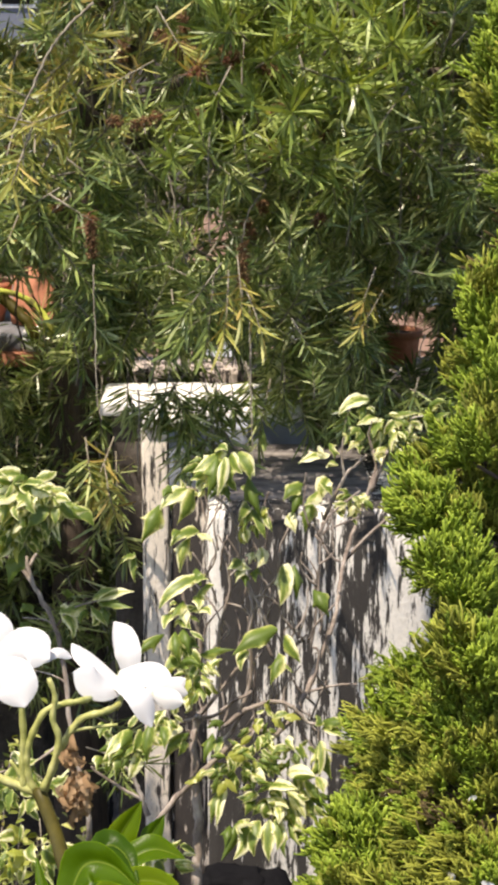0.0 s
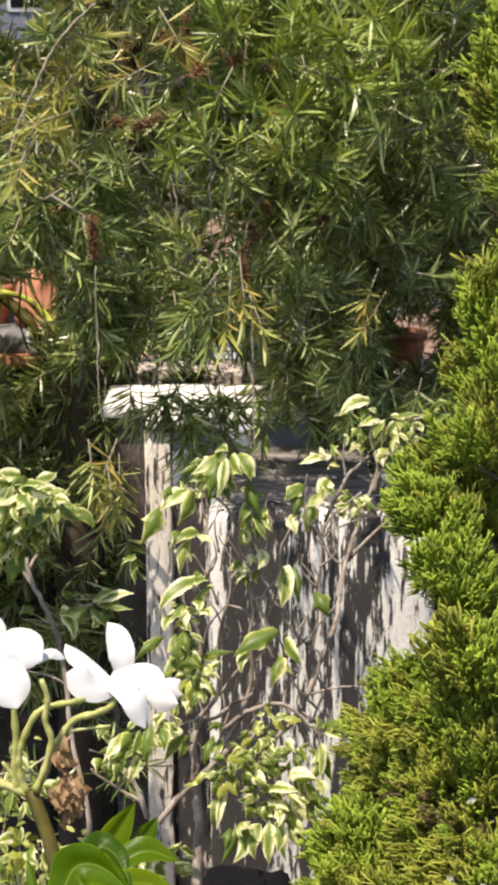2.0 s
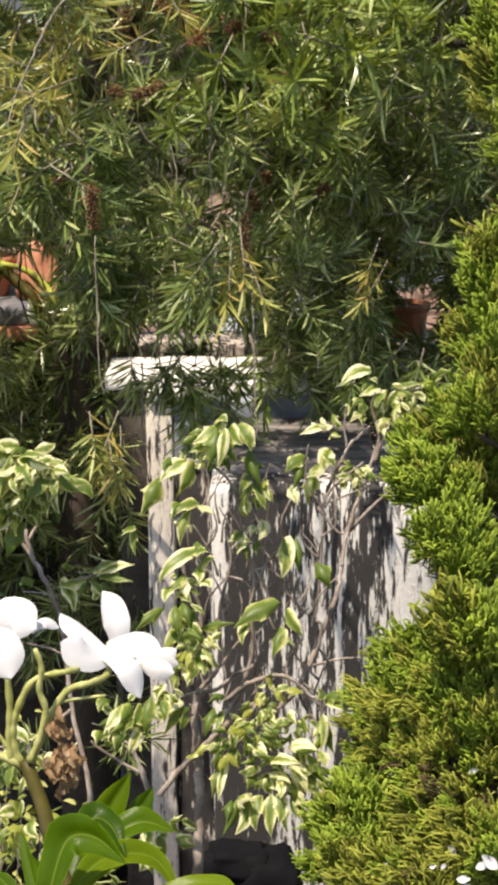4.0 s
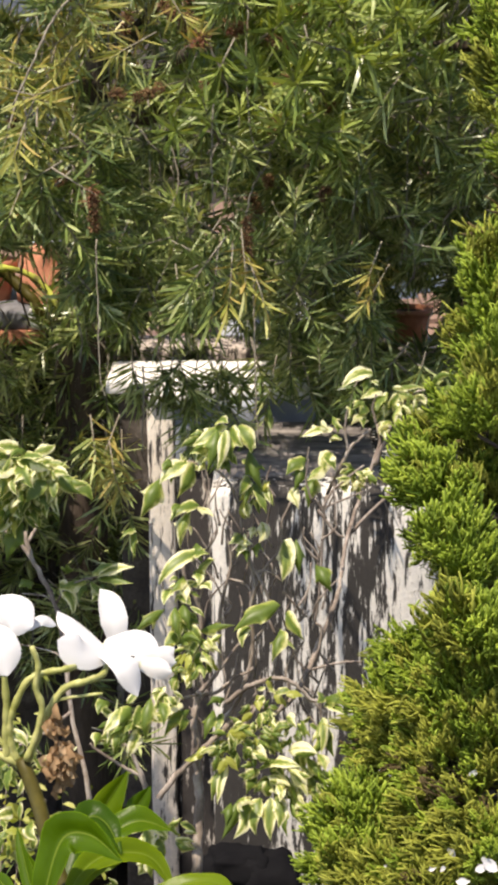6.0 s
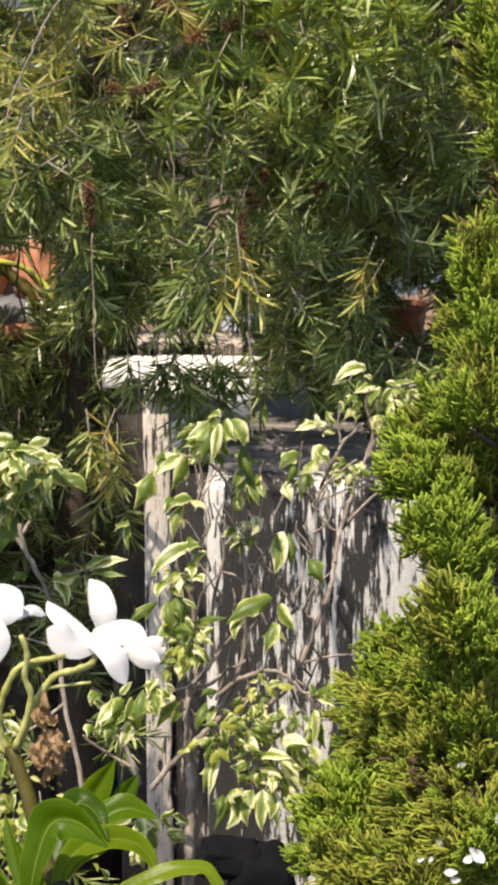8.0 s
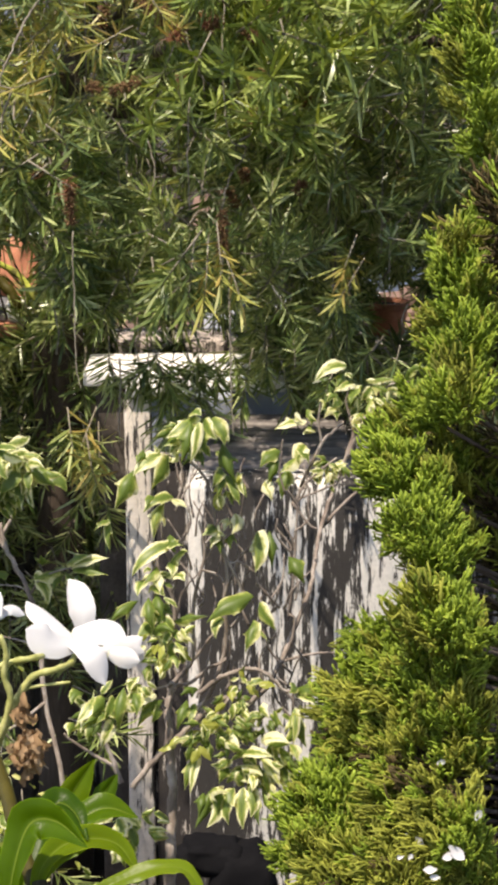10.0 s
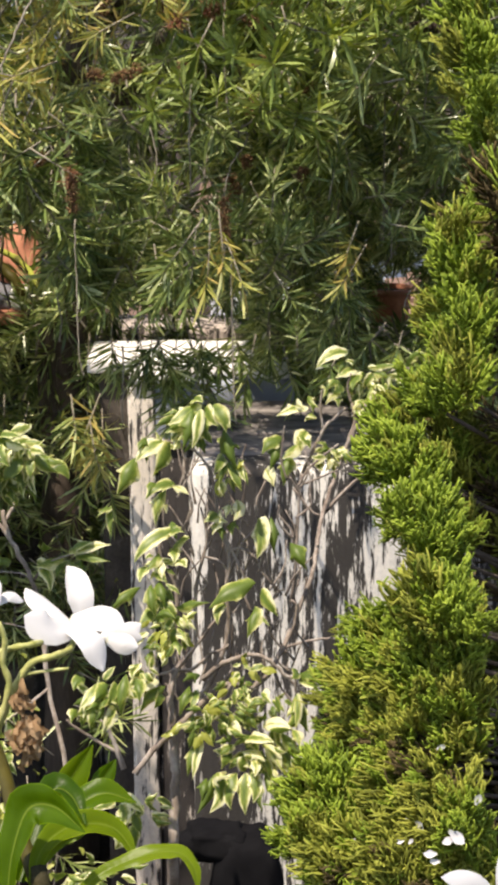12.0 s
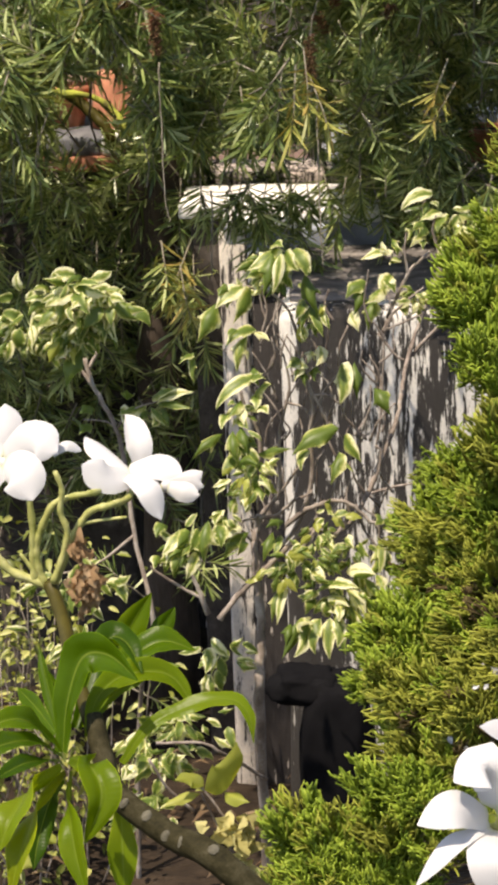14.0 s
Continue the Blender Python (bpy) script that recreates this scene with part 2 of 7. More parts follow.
M_FICUS_CREAM = variegated("creamy_ficus_leaf", 0.38)


def plum_leaf_material(name, stops):
    m, n, l, b = base(name)
    uv = n.new("ShaderNodeUVMap")
    sep = n.new("ShaderNodeSeparateXYZ")
    l.new(uv.outputs[0], sep.inputs[0])
    mid = maths(n, l, "ABSOLUTE", maths(n, l, "SUBTRACT", sep.outputs[1], 0.5), 0.0)
    obj = n.new("ShaderNodeObjectInfo").outputs["Random"]
    blotch = noise_at(n, l, 35.0, 4.0)
    r = ramp(n, stops)
    l.new(maths(n, l, "ADD", maths(n, l, "MULTIPLY", obj, 0.6), maths(n, l, "MULTIPLY", blotch, 0.4)), r.inputs[0])
    vein = ramp(n, [(0.0, (1, 1, 1)), (0.035, (0, 0, 0))])
    l.new(mid, vein.inputs[0])
    mix = n.new("ShaderNodeMix")
    mix.data_type = "RGBA"
    l.new(vein.outputs[0], mix.inputs["Factor"])
    l.new(r.outputs[0], mix.inputs[6])
    mix.inputs[7].default_value = (0.19, 0.26, 0.04, 1)
    # Leaf margin: slightly paler by nature, with its bright rim light painted in too.
    rim = ramp(n, [(0.46, (1, 1, 1)), (0.49, (1.9, 1.7, 1.5))])
    l.new(mid, rim.inputs[0])
    pale = n.new("ShaderNodeMix")
    pale.data_type, pale.blend_type = "RGBA", "MULTIPLY"
    pale.inputs["Factor"].default_value = 1.0
    l.new(mix.outputs[2], pale.inputs[6])
    l.new(rim.outputs[0], pale.inputs[7])
    mix = pale
    l.new(mix.outputs[2], b.inputs["Base Color"])
    b.inputs["Roughness"].default_value = 0.36
    b.inputs["Specular IOR Level"].default_value = 0.18
    w = n.new("ShaderNodeTexWave")
    w.inputs["Scale"].default_value, w.inputs["Distortion"].default_value = 9.0, 1.5
    l.new(uv.outputs[0], w.inputs["Vector"])
    bump(n, l, b, w.outputs["Fac"], 0.07, 0.001)
    see_through(m, n, l, b, mix.outputs[2], 0.42, (2.0, 1.75, 0.25))
    return m


M_PLUM_LEAF = plum_leaf_material("frangipani_leaf", [(0.15, (0.026, 0.068, 0.002)), (0.5, (0.070, 0.138, 0.003)), (0.85, (0.145, 0.210, 0.005))])
M_PLUM_YELLOW = plum_leaf_material("yellowing_frangipani_leaf", [(0.15, (0.085, 0.160, 0.006)), (0.5, (0.140, 0.210, 0.008)), (0.85, (0.215, 0.260, 0.012))])


def petal_material():
    m, n, l, b = base("white_petal")
    uv = n.new("ShaderNodeUVMap")
    sep = n.new("ShaderNodeSeparateXYZ")
    l.new(uv.outputs[0], sep.inputs[0])
    r = ramp(n, [(0.0, (0.58, 0.60, 0.42)), (0.06, (0.65, 0.65, 0.645)), (1.0, (0.66, 0.66, 0.665))])
    l.new(maths(n, l, "ADD", sep.outputs[0], maths(n, l, "MULTIPLY", maths(n, l, "SUBTRACT", noise_at(n, l, 50.0, 2.0), 0.5), 0.08)), r.inputs[0])
    l.new(r.outputs[0], b.inputs["Base Color"])
    b.inputs["Roughness"].default_value = 0.5
    w = n.new("ShaderNodeTexWave")
    w.bands_direction = "Y"
    w.inputs["Scale"].default_value, w.inputs["Distortion"].default_value = 3.0, 2.0
    l.new(uv.outputs[0], w.inputs["Vector"])
    bump(n, l, b, w.outputs["Fac"], 0.05, 0.001)
    see_through(m, n, l, b, r.outputs[0], 0.18, (1.0, 1.0, 0.97))
    return m


M_PETAL = petal_material()
M_THROAT = rough_material("yellow_green_throat", [(0.3, (0.42, 0.50, 0.04)), (0.7, (0.62, 0.62, 0.10))], 120, 0.6)


# ---- mesh tools ----
class Bag:
    """Gathers vertices, faces, material numbers and UVs of one mesh."""

    def __init__(self):
        self.v, self.f, self.mi, self.uv = [], [], [], []

    def add(self, verts, faces, mi=0, uvs=None):
        o = len(self.v)
        self.v += [tuple(p) for p in verts]
        for face in faces:
            self.f.append(tuple(o + i for i in face))
            self.mi.append(mi)
            self.uv += [uvs[i] if uvs else (0.5, 0.5) for i in face]

    def merge(self, other, m):
        arr = np.array(other.v) @ np.array(m.to_3x3()).T + np.array(m.translation)
        o = len(self.v)
        self.v += [tuple(p) for p in arr.tolist()]
        self.f += [tuple(o + i for i in face) for face in other.f]
        self.mi += other.mi
        self.uv += other.uv

    def tube(self, path, radii, sides=5, mi=0):
        """A round tapered tube along the points of path, closed at its end."""
        pts = [Vector(p) for p in path]
        verts, faces = [], []
        ref = None
        for i, p in enumerate(pts):
            d = (pts[min(i + 1, len(pts) - 1)] - pts[max(i - 1, 0)]).normalized()
            if ref is None:
                ref = d.orthogonal().normalized()
            ref = (ref - d * ref.dot(d)).normalized()
            side = d.cross(ref)
            for k in range(sides):
                a = 2 * math.pi * k / sides
                verts.append(p + (ref * math.cos(a) + side * math.sin(a)) * radii[i])
        for i in range(len(pts) - 1):
            for k in range(sides):
                k2 = (k + 1) % sides
                faces.append((i * sides + k, i * sides + k2, (i + 1) * sides + k2, (i + 1) * sides + k))
        faces.append(tuple((len(pts) - 1) * sides + k for k in range(sides)))
        faces.append(tuple(sides - 1 - k for k in range(sides)))
        self.add(verts, faces, mi)

    def blade(self, spine, widths, normal, fold=0.25, across=3, mi=0, curl=0.0, ruffle=0.0, phase=0.0):
        """A leaf blade: rows across a spine, folded along its midrib; UV u runs along, v across."""
        pts = [Vector(p) for p in spine]
        verts, faces, uvs = [], [], []
        n = len(pts)
        for i, p in enumerate(pts):
            d = (pts[min(i + 1, n - 1)] - pts[max(i - 1, 0)]).normalized()
            nor = (Vector(normal) - d * Vector(normal).dot(d))
            nor = nor.normalized() if nor.length > 1e-4 else d.orthogonal().normalized()
            side = d.cross(nor)
            for k in range(across):
                s = 2 * k / (across - 1) - 1
                verts.append(p + side * s * widths[i] / 2 + nor * widths[i] * (fold * abs(s) - curl * s * s + ruffle * math.sin(i * 1.0 + (phase if s < 0 else phase * 1.7 + 1.0)) * s * s))
                uvs.append((i / (n - 1), k / (across - 1)))
        for i in range(n - 1):
            for k in range(across - 1):
                a = i * across + k
                faces.append((a, a + 1, a + across + 1, a + across))
        self.add(verts, faces, mi, uvs)

    def mesh(self, name, mats, smooth=True):
        me = bpy.data.meshes.new(name)
        me.from_pydata(self.v, [], self.f)
        for m in mats:
            me.materials.append(m)
        me.polygons.foreach_set("material_index", self.mi)
        me.polygons.foreach_set("use_smooth", [smooth] * len(self.f))
        layer = me.uv_layers.new(name="UVMap")
        layer.data.foreach_set("uv", np.array(self.uv, dtype=np.float32).ravel())
        me.update()
        return me


def part(name, bag, mats, parent, label="", smooth=True):
    ob = new(name, bag.mesh(name, mats if isinstance(mats, (list, tuple)) else [mats], smooth))
    ob.parent = parent
    return tagged(ob, label)


def shared(name, me, parent, m):
    """One more object on a mesh that alike pieces share."""
    ob = new(name, me)
    ob.parent = parent
    ob.matrix_basis = m
    return ob


def thing(name, label, category, group="", kind=""):
    ob = new(name)
    ob.empty_display_size = 0.05
    return tagged(ob, label, category, group, kind)


def box(bag, lo, hi, bevel=0.01, mi=0, rough=0.0, cuts=0, seed=0):
    """A bevelled box, its faces cut and its edges slightly uneven where asked."""
    bm = bmesh.new()
    bmesh.ops.create_cube(bm, size=1.0)
    for v in bm.verts:
        v.co = Vector([lo[i] + (v.co[i] + 0.5) * (hi[i] - lo[i]) for i in range(3)])
    if bevel:
        bmesh.ops.bevel(bm, geom=bm.edges[:], offset=bevel, segments=2, affect="EDGES", profile=0.6)
    if cuts:
        bmesh.ops.subdivide_edges(bm, edges=[e for e in bm.edges if e.calc_length() > 0.05], cuts=cuts, use_grid_fill=True)
        for v in bm.verts:
            v.co += noise.noise_vector(v.co * 9 + Vector((seed, 0, 0))) * rough
    bm.verts.ensure_lookup_table()
    bag.add([v.co.copy() for v in bm.verts], [tuple(v.index for v in f.verts) for f in bm.faces], mi)
    bm.free()


def smooth_path(points, steps=4, wobble=0.0, rng=random):
    """A flowing curve through the points (Catmull-Rom)."""
    p = [Vector(q) for q in points]
    p = [p[0] * 2 - p[1]] + p + [p[-1] * 2 - p[-2]]
    out = []
    for i in range(1, len(p) - 2):
        for k in range(steps):
            t = k / steps
            q = 0.5 * (2 * p[i] + (p[i + 1] - p[i - 1]) * t + (2 * p[i - 1] - 5 * p[i] + 4 * p[i + 1] - p[i + 2]) * t * t + (3 * p[i] - p[i - 1] - 3 * p[i + 1] + p[i + 2]) * t ** 3)
            out.append(q + Vector((rng.uniform(-1, 1), rng.uniform(-1, 1), rng.uniform(-1, 1))) * wobble)
    return out + [p[-2]]


def turned(place, axis, up, scale=1.0, spin=0.0):
    """A pose whose local Z runs along axis."""
    z = Vector(axis).normalized()
    x = Vector(up) - z * Vector(up).dot(z)
    x = x.normalized() if x.length > 1e-4 else z.orthogonal().normalized()
    y = z.cross(x)
    m = Matrix((x, y, z)).transposed().to_4x4()
    return Matrix.Translation(place) @ m @ Matrix.Rotation(spin, 4, "Z") @ Matrix.Scale(scale, 4)


# ---- ground and masonry ----
def ground():
    bag = Bag()
    xs = [-600, -150, -40, -12, -5, -2.5] + [i * 0.1 for i in range(-18, 19)] + [2.5, 5, 12, 40, 150, 600]
    ys = [-400, -60, -10, -3, 0] + [0.5 + i * 0.1 for i in range(42)] + [5.0, 6, 9, 16, 30, 60, 150, 400, 1500]

    def height(x, y):
        h = 0.02 * noise.noise(Vector((x * 2.3, y * 2.3, 0))) + 0.012 * noise.noise(Vector((x * 9, y * 9, 4)))
        fall = max(0.0, y - 4.8)
        bank = max(0.0, min(1.0, (y - 2.75) / 0.5))
        return h - min(9.0, fall * 0.30) - 0.40 * bank * bank * (3 - 2 * bank)
    verts = [(x, y, height(x, y)) for y in ys for x in xs]
    w = len(xs)
    faces = [(j * w + i, j * w + i + 1, (j + 1) * w + i + 1, (j + 1) * w + i) for j in range(len(ys) - 1) for i in range(w - 1)]
    bag.add(verts, faces)
    return tagged(new("ground", bag.mesh("ground", [M_SOIL])), "bare brown garden soil falling away to a valley", "ground", kind="structure")


ground()


def litter():
    rng = random.Random(5)
    bag = Bag()
    for _ in range(1500):
        x, y = rng.uniform(-0.9, 0.9), rng.uniform(1.6, 4.6)
        a, s = rng.uniform(0, 6.3), rng.uniform(0.015, 0.045)
        d = Vector((math.cos(a), math.sin(a), rng.uniform(-0.2, 0.3)))
        bank = max(0.0, min(1.0, (y - 2.75) / 0.5))
        p = Vector((x, y, 0.012 + rng.uniform(0, 0.02) - 0.40 * bank * bank * (3 - 2 * bank)))
        bag.blade([p, p + d * s * 0.5 + Vector((0, 0, 0.006)), p + d * s], [0.001, s * 0.35, 0.001], (rng.uniform(-.4, .4), rng.uniform(-.4, .4), 1), 0.2)
    tagged(new("leaf_litter", bag.mesh("leaf_litter", [M_LITTER])), "dry brown fallen leaves scattered on the soil", "leaf litter", kind="stuff")


litter()


def masonry():
    block = thing("concrete_post", "mildew-streaked pale concrete post standing behind the ficus", "post")
    b = Bag()
    box(b, (-0.070, 3.200, -0.45), (0.302, 3.650, 0.698), 0.020, 0, 0.006, 7, 1)
    part("shaft", b, M_BLOCK, block)
    b = Bag()
    box(b, (-0.058, 3.262, 0.694), (0.205, 3.644, 0.706), 0.005, 0, 0.004, 5, 2)
    part("crust", b, M_WEATHERED, block, "grey weathered top of the post")
    pillar = thing("gate_pillar", "narrow cream concrete pillar with an overhanging white coping", "pillar")
    b = Bag()
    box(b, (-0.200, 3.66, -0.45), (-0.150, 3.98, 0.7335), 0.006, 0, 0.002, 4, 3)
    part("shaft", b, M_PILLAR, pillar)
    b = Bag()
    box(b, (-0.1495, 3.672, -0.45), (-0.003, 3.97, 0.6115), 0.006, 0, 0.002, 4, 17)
    part("recess", b, M_PILLAR, pillar, "streaked recessed face of the pillar, dark beside the shaft")
    b = Bag()
    box(b, (-0.196, 3.648, 0.734), (-0.078, 3.97, 0.757), 0.008, 0, 0.002, 3, 4)
    part("coping", b, M_WHITE, pillar, "sunlit white painted coping slab")
    b = Bag()
    box(b, (-0.284, 3.78, 0.727), (-0.1965, 3.97, 0.755), 0.006, 0, 0.002, 3, 5)
    part("coping", b, M_WHITE, pillar, "rounded white end of the coping")
    # This side's shade is put into its dark colour.
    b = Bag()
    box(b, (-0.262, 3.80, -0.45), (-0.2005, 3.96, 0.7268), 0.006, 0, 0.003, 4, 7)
    part("return", b, M_SHADE_TONE, pillar, "side of the pillar, coloured dark for its shade")
    b = Bag()
    box(b, (-0.0775, 3.70, 0.734), (0.100, 3.97, 0.7565), 0.008, 0, 0.002, 3, 9)
    part("coping", b, M_WHITE, pillar)
    low = thing("low_wall", "blue-grey low wall beside the pillar", "wall")
    b = Bag()
    box(b, (-0.001, 3.714, -0.45), (0.112, 3.96, 0.7335), 0.006, 0, 0.003, 3, 6)
    part("body", b, M_BLUEGREY, low)
    # Blue-grey block from z 0.61 up to the coping, next to the shaft.
    b = Bag()
    box(b, (-0.149, 3.664, 0.612), (-0.0015, 3.96, 0.7335), 0.006, 0, 0.003, 3, 16)
    part("end_block", b, M_BLUEGREY, low, "blue-grey block under the coping")
    b = Bag()
    box(b, (-6.0, 4.45, -0.6), (6.0, 4.62, 0.69), 0.012, 0, 0.004, 3, 8)
    ob = new("wall_north", b.mesh("wall_north", [M_PARAPET]))
    tagged(ob, "mildewed pale concrete parapet along the garden's edge", "wall", kind="structure")


masonry()


def lump(centre, size, seed, crumple, square=1.0):
    """A crumpled sack; square below 1 fills out its corners."""
    bm = bmesh.new()
    bmesh.ops.create_icosphere(bm, subdivisions=4, radius=1.0)
    b = Bag()
    for v in bm.verts:
        k = 1 + crumple * noise.noise(v.co * 1.6 + Vector((seed, 0, 0))) + crumple * 0.35 * noise.noise(v.co * 5.0 + Vector((0, seed, 0)))
        q = Vector([math.copysign(abs(c) ** square, c) for c in v.co])
        v.co = Vector(centre) + Vector((q.x * size[0], q.y * size[1], q.z * size[2])) * k
    bm.verts.ensure_lookup_table()
    b.add([v.co.copy() for v in bm.verts], [tuple(v.index for v in f.verts) for f in bm.faces])
    bm.free()
    return b


def plastic_sack():
    sack = thing("plastic_sack", "crumpled matt black plastic sack standing against the post", "sack")
    part("body", lump((0.022, 2.72, 0.122), (0.055, 0.05, 0.156), 8.0, 0.12, 0.58), M_POT, sack)
    part("fold", lump((-0.022, 2.722, 0.262), (0.050, 0.034, 0.026), 5.0, 0.30, 0.75), M_POT, sack, "slack folded top of the sack")


plastic_sack()


def terracotta_pot(label, x, y, z, r0, r1, h, lean=0.0, over=False):
    p = thing("terracotta_pot", label, "plant pot", group="terracotta pots")
    sides = 24
    prof = [(0.0, 0.0), (r0, 0.0), (r0 + (r1 - r0) * 0.8, h * 0.8)]
    rim = [(r1, h * 0.78), (r1 * 1.06, h * 0.79), (r1 * 1.08, h), (r1 * 0.94, h), (r1 * 0.92, h * 0.8)]
    for name, pr in (("body", prof), ("rim", rim)):
        b = Bag()
        verts = [(x + lean * u + q * math.cos(2 * math.pi * k / sides), y + q * math.sin(2 * math.pi * k / sides), z + (h - u if over else u)) for q, u in pr for k in range(sides)]
        b.add(verts, [(i * sides + k, i * sides + (k + 1) % sides, (i + 1) * sides + (k + 1) % sides, (i + 1) * sides + k) for i in range(len(pr) - 1) for k in range(sides)])
        part(name, b, M_TERRA, p)
    if over:
        return
    b = Bag()
    b.add([(x + lean * h * 0.86 + r1 * 0.9 * math.cos(2 * math.pi * k / 16), y + r1 * 0.9 * math.sin(2 * math.pi * k / 16), z + h * 0.86) for k in range(16)], [tuple(range(16))])
    part("potting_soil", b, M_SOIL, p)


def ledge():
    # Both pier blocks are coloured dark in place of the hollow's shade.
    pier = thing("garden_pier", "low pier behind the tree, coloured dark for its shade", "pier")
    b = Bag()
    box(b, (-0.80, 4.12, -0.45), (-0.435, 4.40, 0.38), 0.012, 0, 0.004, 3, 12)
    part("lower_block", b, M_SHADE_TONE, pier)
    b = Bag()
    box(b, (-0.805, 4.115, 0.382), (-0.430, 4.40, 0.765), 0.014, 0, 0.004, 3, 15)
    part("upper_block", b, M_SHADE_TONE, pier)
    tile = thing("terracotta_tile", "flat terracotta tile lying on the pier", "tile")
    b = Bag()
    box(b, (-0.81, 4.08, 0.765), (-0.440, 4.40, 0.796), 0.006, 0, 0.002, 2, 14)
    part("body", b, M_TERRA, tile)
    slab = thing("grey_slab", "dark grey slab with a whitewashed end on the pier", "slab")
    b = Bag()
    box(b, (-0.82, 4.09, 0.796), (-0.464, 4.40, 0.834), 0.006, 0, 0.002, 2, 13)
    part("body", b, M_SLATE, slab)
    b = Bag()
    box(b, (-0.4638, 4.085, 0.7965), (-0.43, 4.40, 0.838), 0.006)
    part("end_cap", b, M_WHITE, slab, "whitewashed slab end")
    terracotta_pot("terracotta flower pot turned upside down on a grey slab", -0.452, 4.22, 0.838, 0.040, 0.056, 0.112, 0.10, True)
    terracotta_pot("terracotta flower pot standing on a grey slab", -0.555, 4.25, 0.834, 0.036, 0.044, 0.085, 0.1)
    terracotta_pot("terracotta flower pot on the parapet", 0.338, 4.53, 0.692, 0.042, 0.052, 0.075)


ledge()


# ---- houses down the slope ----
def house(label, x, y, z0, w, d, h, rise, wall_m, roof_m, windows, storeys=1):
    o = thing("house", label, "house", group="houses down the slope")
    b = Bag()
    box(b, (x - w / 2, y - d / 2, z0), (x + w / 2, y + d / 2, z0 + h), 0.02)
    part("wall", b, wall_m, o, smooth=False)
    b = Bag()
    e = 0.4
    a = [(x - w / 2 - e, y - d / 2 - e, z0 + h), (x + w / 2 + e, y - d / 2 - e, z0 + h), (x + w / 2 + e, y + d / 2 + e, z0 + h), (x - w / 2 - e, y + d / 2 + e, z0 + h)]
    r0, r1 = (x - w / 2 + d * 0.3, y, z0 + h + rise), (x + w / 2 - d * 0.3, y, z0 + h + rise)
    rows = 9
    for (p, q, s, t) in ((a[0], a[1], r1, r0), (a[2], a[3], r0, r1), (a[1], a[2], r1, r1), (a[3], a[0], r0, r0)):
        p, q, s, t = (Vector(v) for v in (p, q, s, t))
        strip = []
        for i in range(rows + 1):
            for lift in ((0.0, 0.05) if i < rows else (0.0,)):
                strip += [p.lerp(t, i / rows) + Vector((0, 0, lift)), q.lerp(s, i / rows) + Vector((0, 0, lift))]
        b.add(strip, [(k, k + 1, k + 3, k + 2) for k in range(0, len(strip) - 2, 2)])
    b.add([Vector(v) - Vector((0, 0, 0.06)) for v in a], [(0, 3, 2, 1)])
    part("roof", b, roof_m, o, smooth=False)
    for j in range(windows * storeys):
        i, k = j % windows, j // windows
        wx = x - w / 2 + (i + 0.5) * w / windows
        tall = h / storeys
        lo, hi = (z0 + h * 0.35, z0 + h * 0.8) if storeys == 1 else (z0 + tall * (k + 0.22), z0 + tall * (k + 0.92))
        b = Bag()
        box(b, (wx - 0.55, y - d / 2 - 0.05, lo), (wx + 0.55, y - d / 2 + 0.06, hi), 0.02)
        win = part("window", b, M_PALE, o)
        b = Bag()
        box(b, (wx - 0.45, y - d / 2 - 0.07, lo + 0.12), (wx + 0.45, y - d / 2 - 0.04, hi - 0.12), 0.0)
        part("pane", b, M_GLASS, win)


house("pink plastered house with a terracotta tiled roof", -3.6, 20.0, -5.4, 5.2, 5.0, 3.0, 1.2, M_PLASTER, M_ROOF, 3)
house("pale house with a terracotta tiled roof", 2.9, 22.0, -6.0, 5.0, 5.0, 2.9, 1.1, M_PALE, M_ROOF, 3)
house("grey rendered house far down the valley", -9.9, 62.0, -9.05, 9.0, 7.0, 12.0, 1.2, M_FARGREY, M_FARGREY, 4, 4)
house("pale house far down the valley", 3.5, 48.0, -9.2, 9.0, 7.0, 4.6, 1.6, M_PALE, M_ROOF, 4)


# ---- bottlebrush tree ----
def tuft_bag(seed, leaves, old=False):
    """A shoot tip with narrow leaves all round; stem along local Z."""
    rng = random.Random(seed)
    b = Bag()
    length = rng.uniform(0.05, 0.085)
    bend = rng.uniform(-0.012, 0.012)
    b.tube([(0, 0, -0.03), (bend * 0.4, 0, length * 0.5), (bend, 0, length)], [0.0016, 0.0013, 0.0007], 4, 1)
    for i in range(leaves):
        s = i / leaves
        a = i * 2.4 + rng.uniform(-0.4, 0.4)
        z = length * (0.05 + 0.95 * s)
        lean = radians(rng.uniform(40, 95) * (1 - s) + rng.uniform(10, 48) * s)
        d = Vector((math.cos(a) * math.sin(lean), math.sin(a) * math.sin(lean), math.cos(lean)))
        ln = rng.uniform(0.028, 0.060) * (1 - 0.35 * max(0, s - 0.7))
        w = rng.uniform(0.0029, 0.0050)
        p = Vector((bend * s, 0, z))
        sag = Vector((rng.uniform(-1, 1), rng.uniform(-1, 1), rng.uniform(-1, 1))) * ln * 0.16
        b.blade([p, p + d * ln * 0.35 + sag * 0.4, p + d * ln * 0.72 + sag, p + d * ln + sag * 1.6], [w * 0.4, w, w * 0.95, w * 0.2], (rng.uniform(-1, 1), rng.uniform(-1, 1), rng.uniform(-0.4, 1.2)), 0.0, 2, 0)
    return b


GAPS = []


def gap(a, b, r):
    GAPS.append((Vector(a), Vector(b), r))


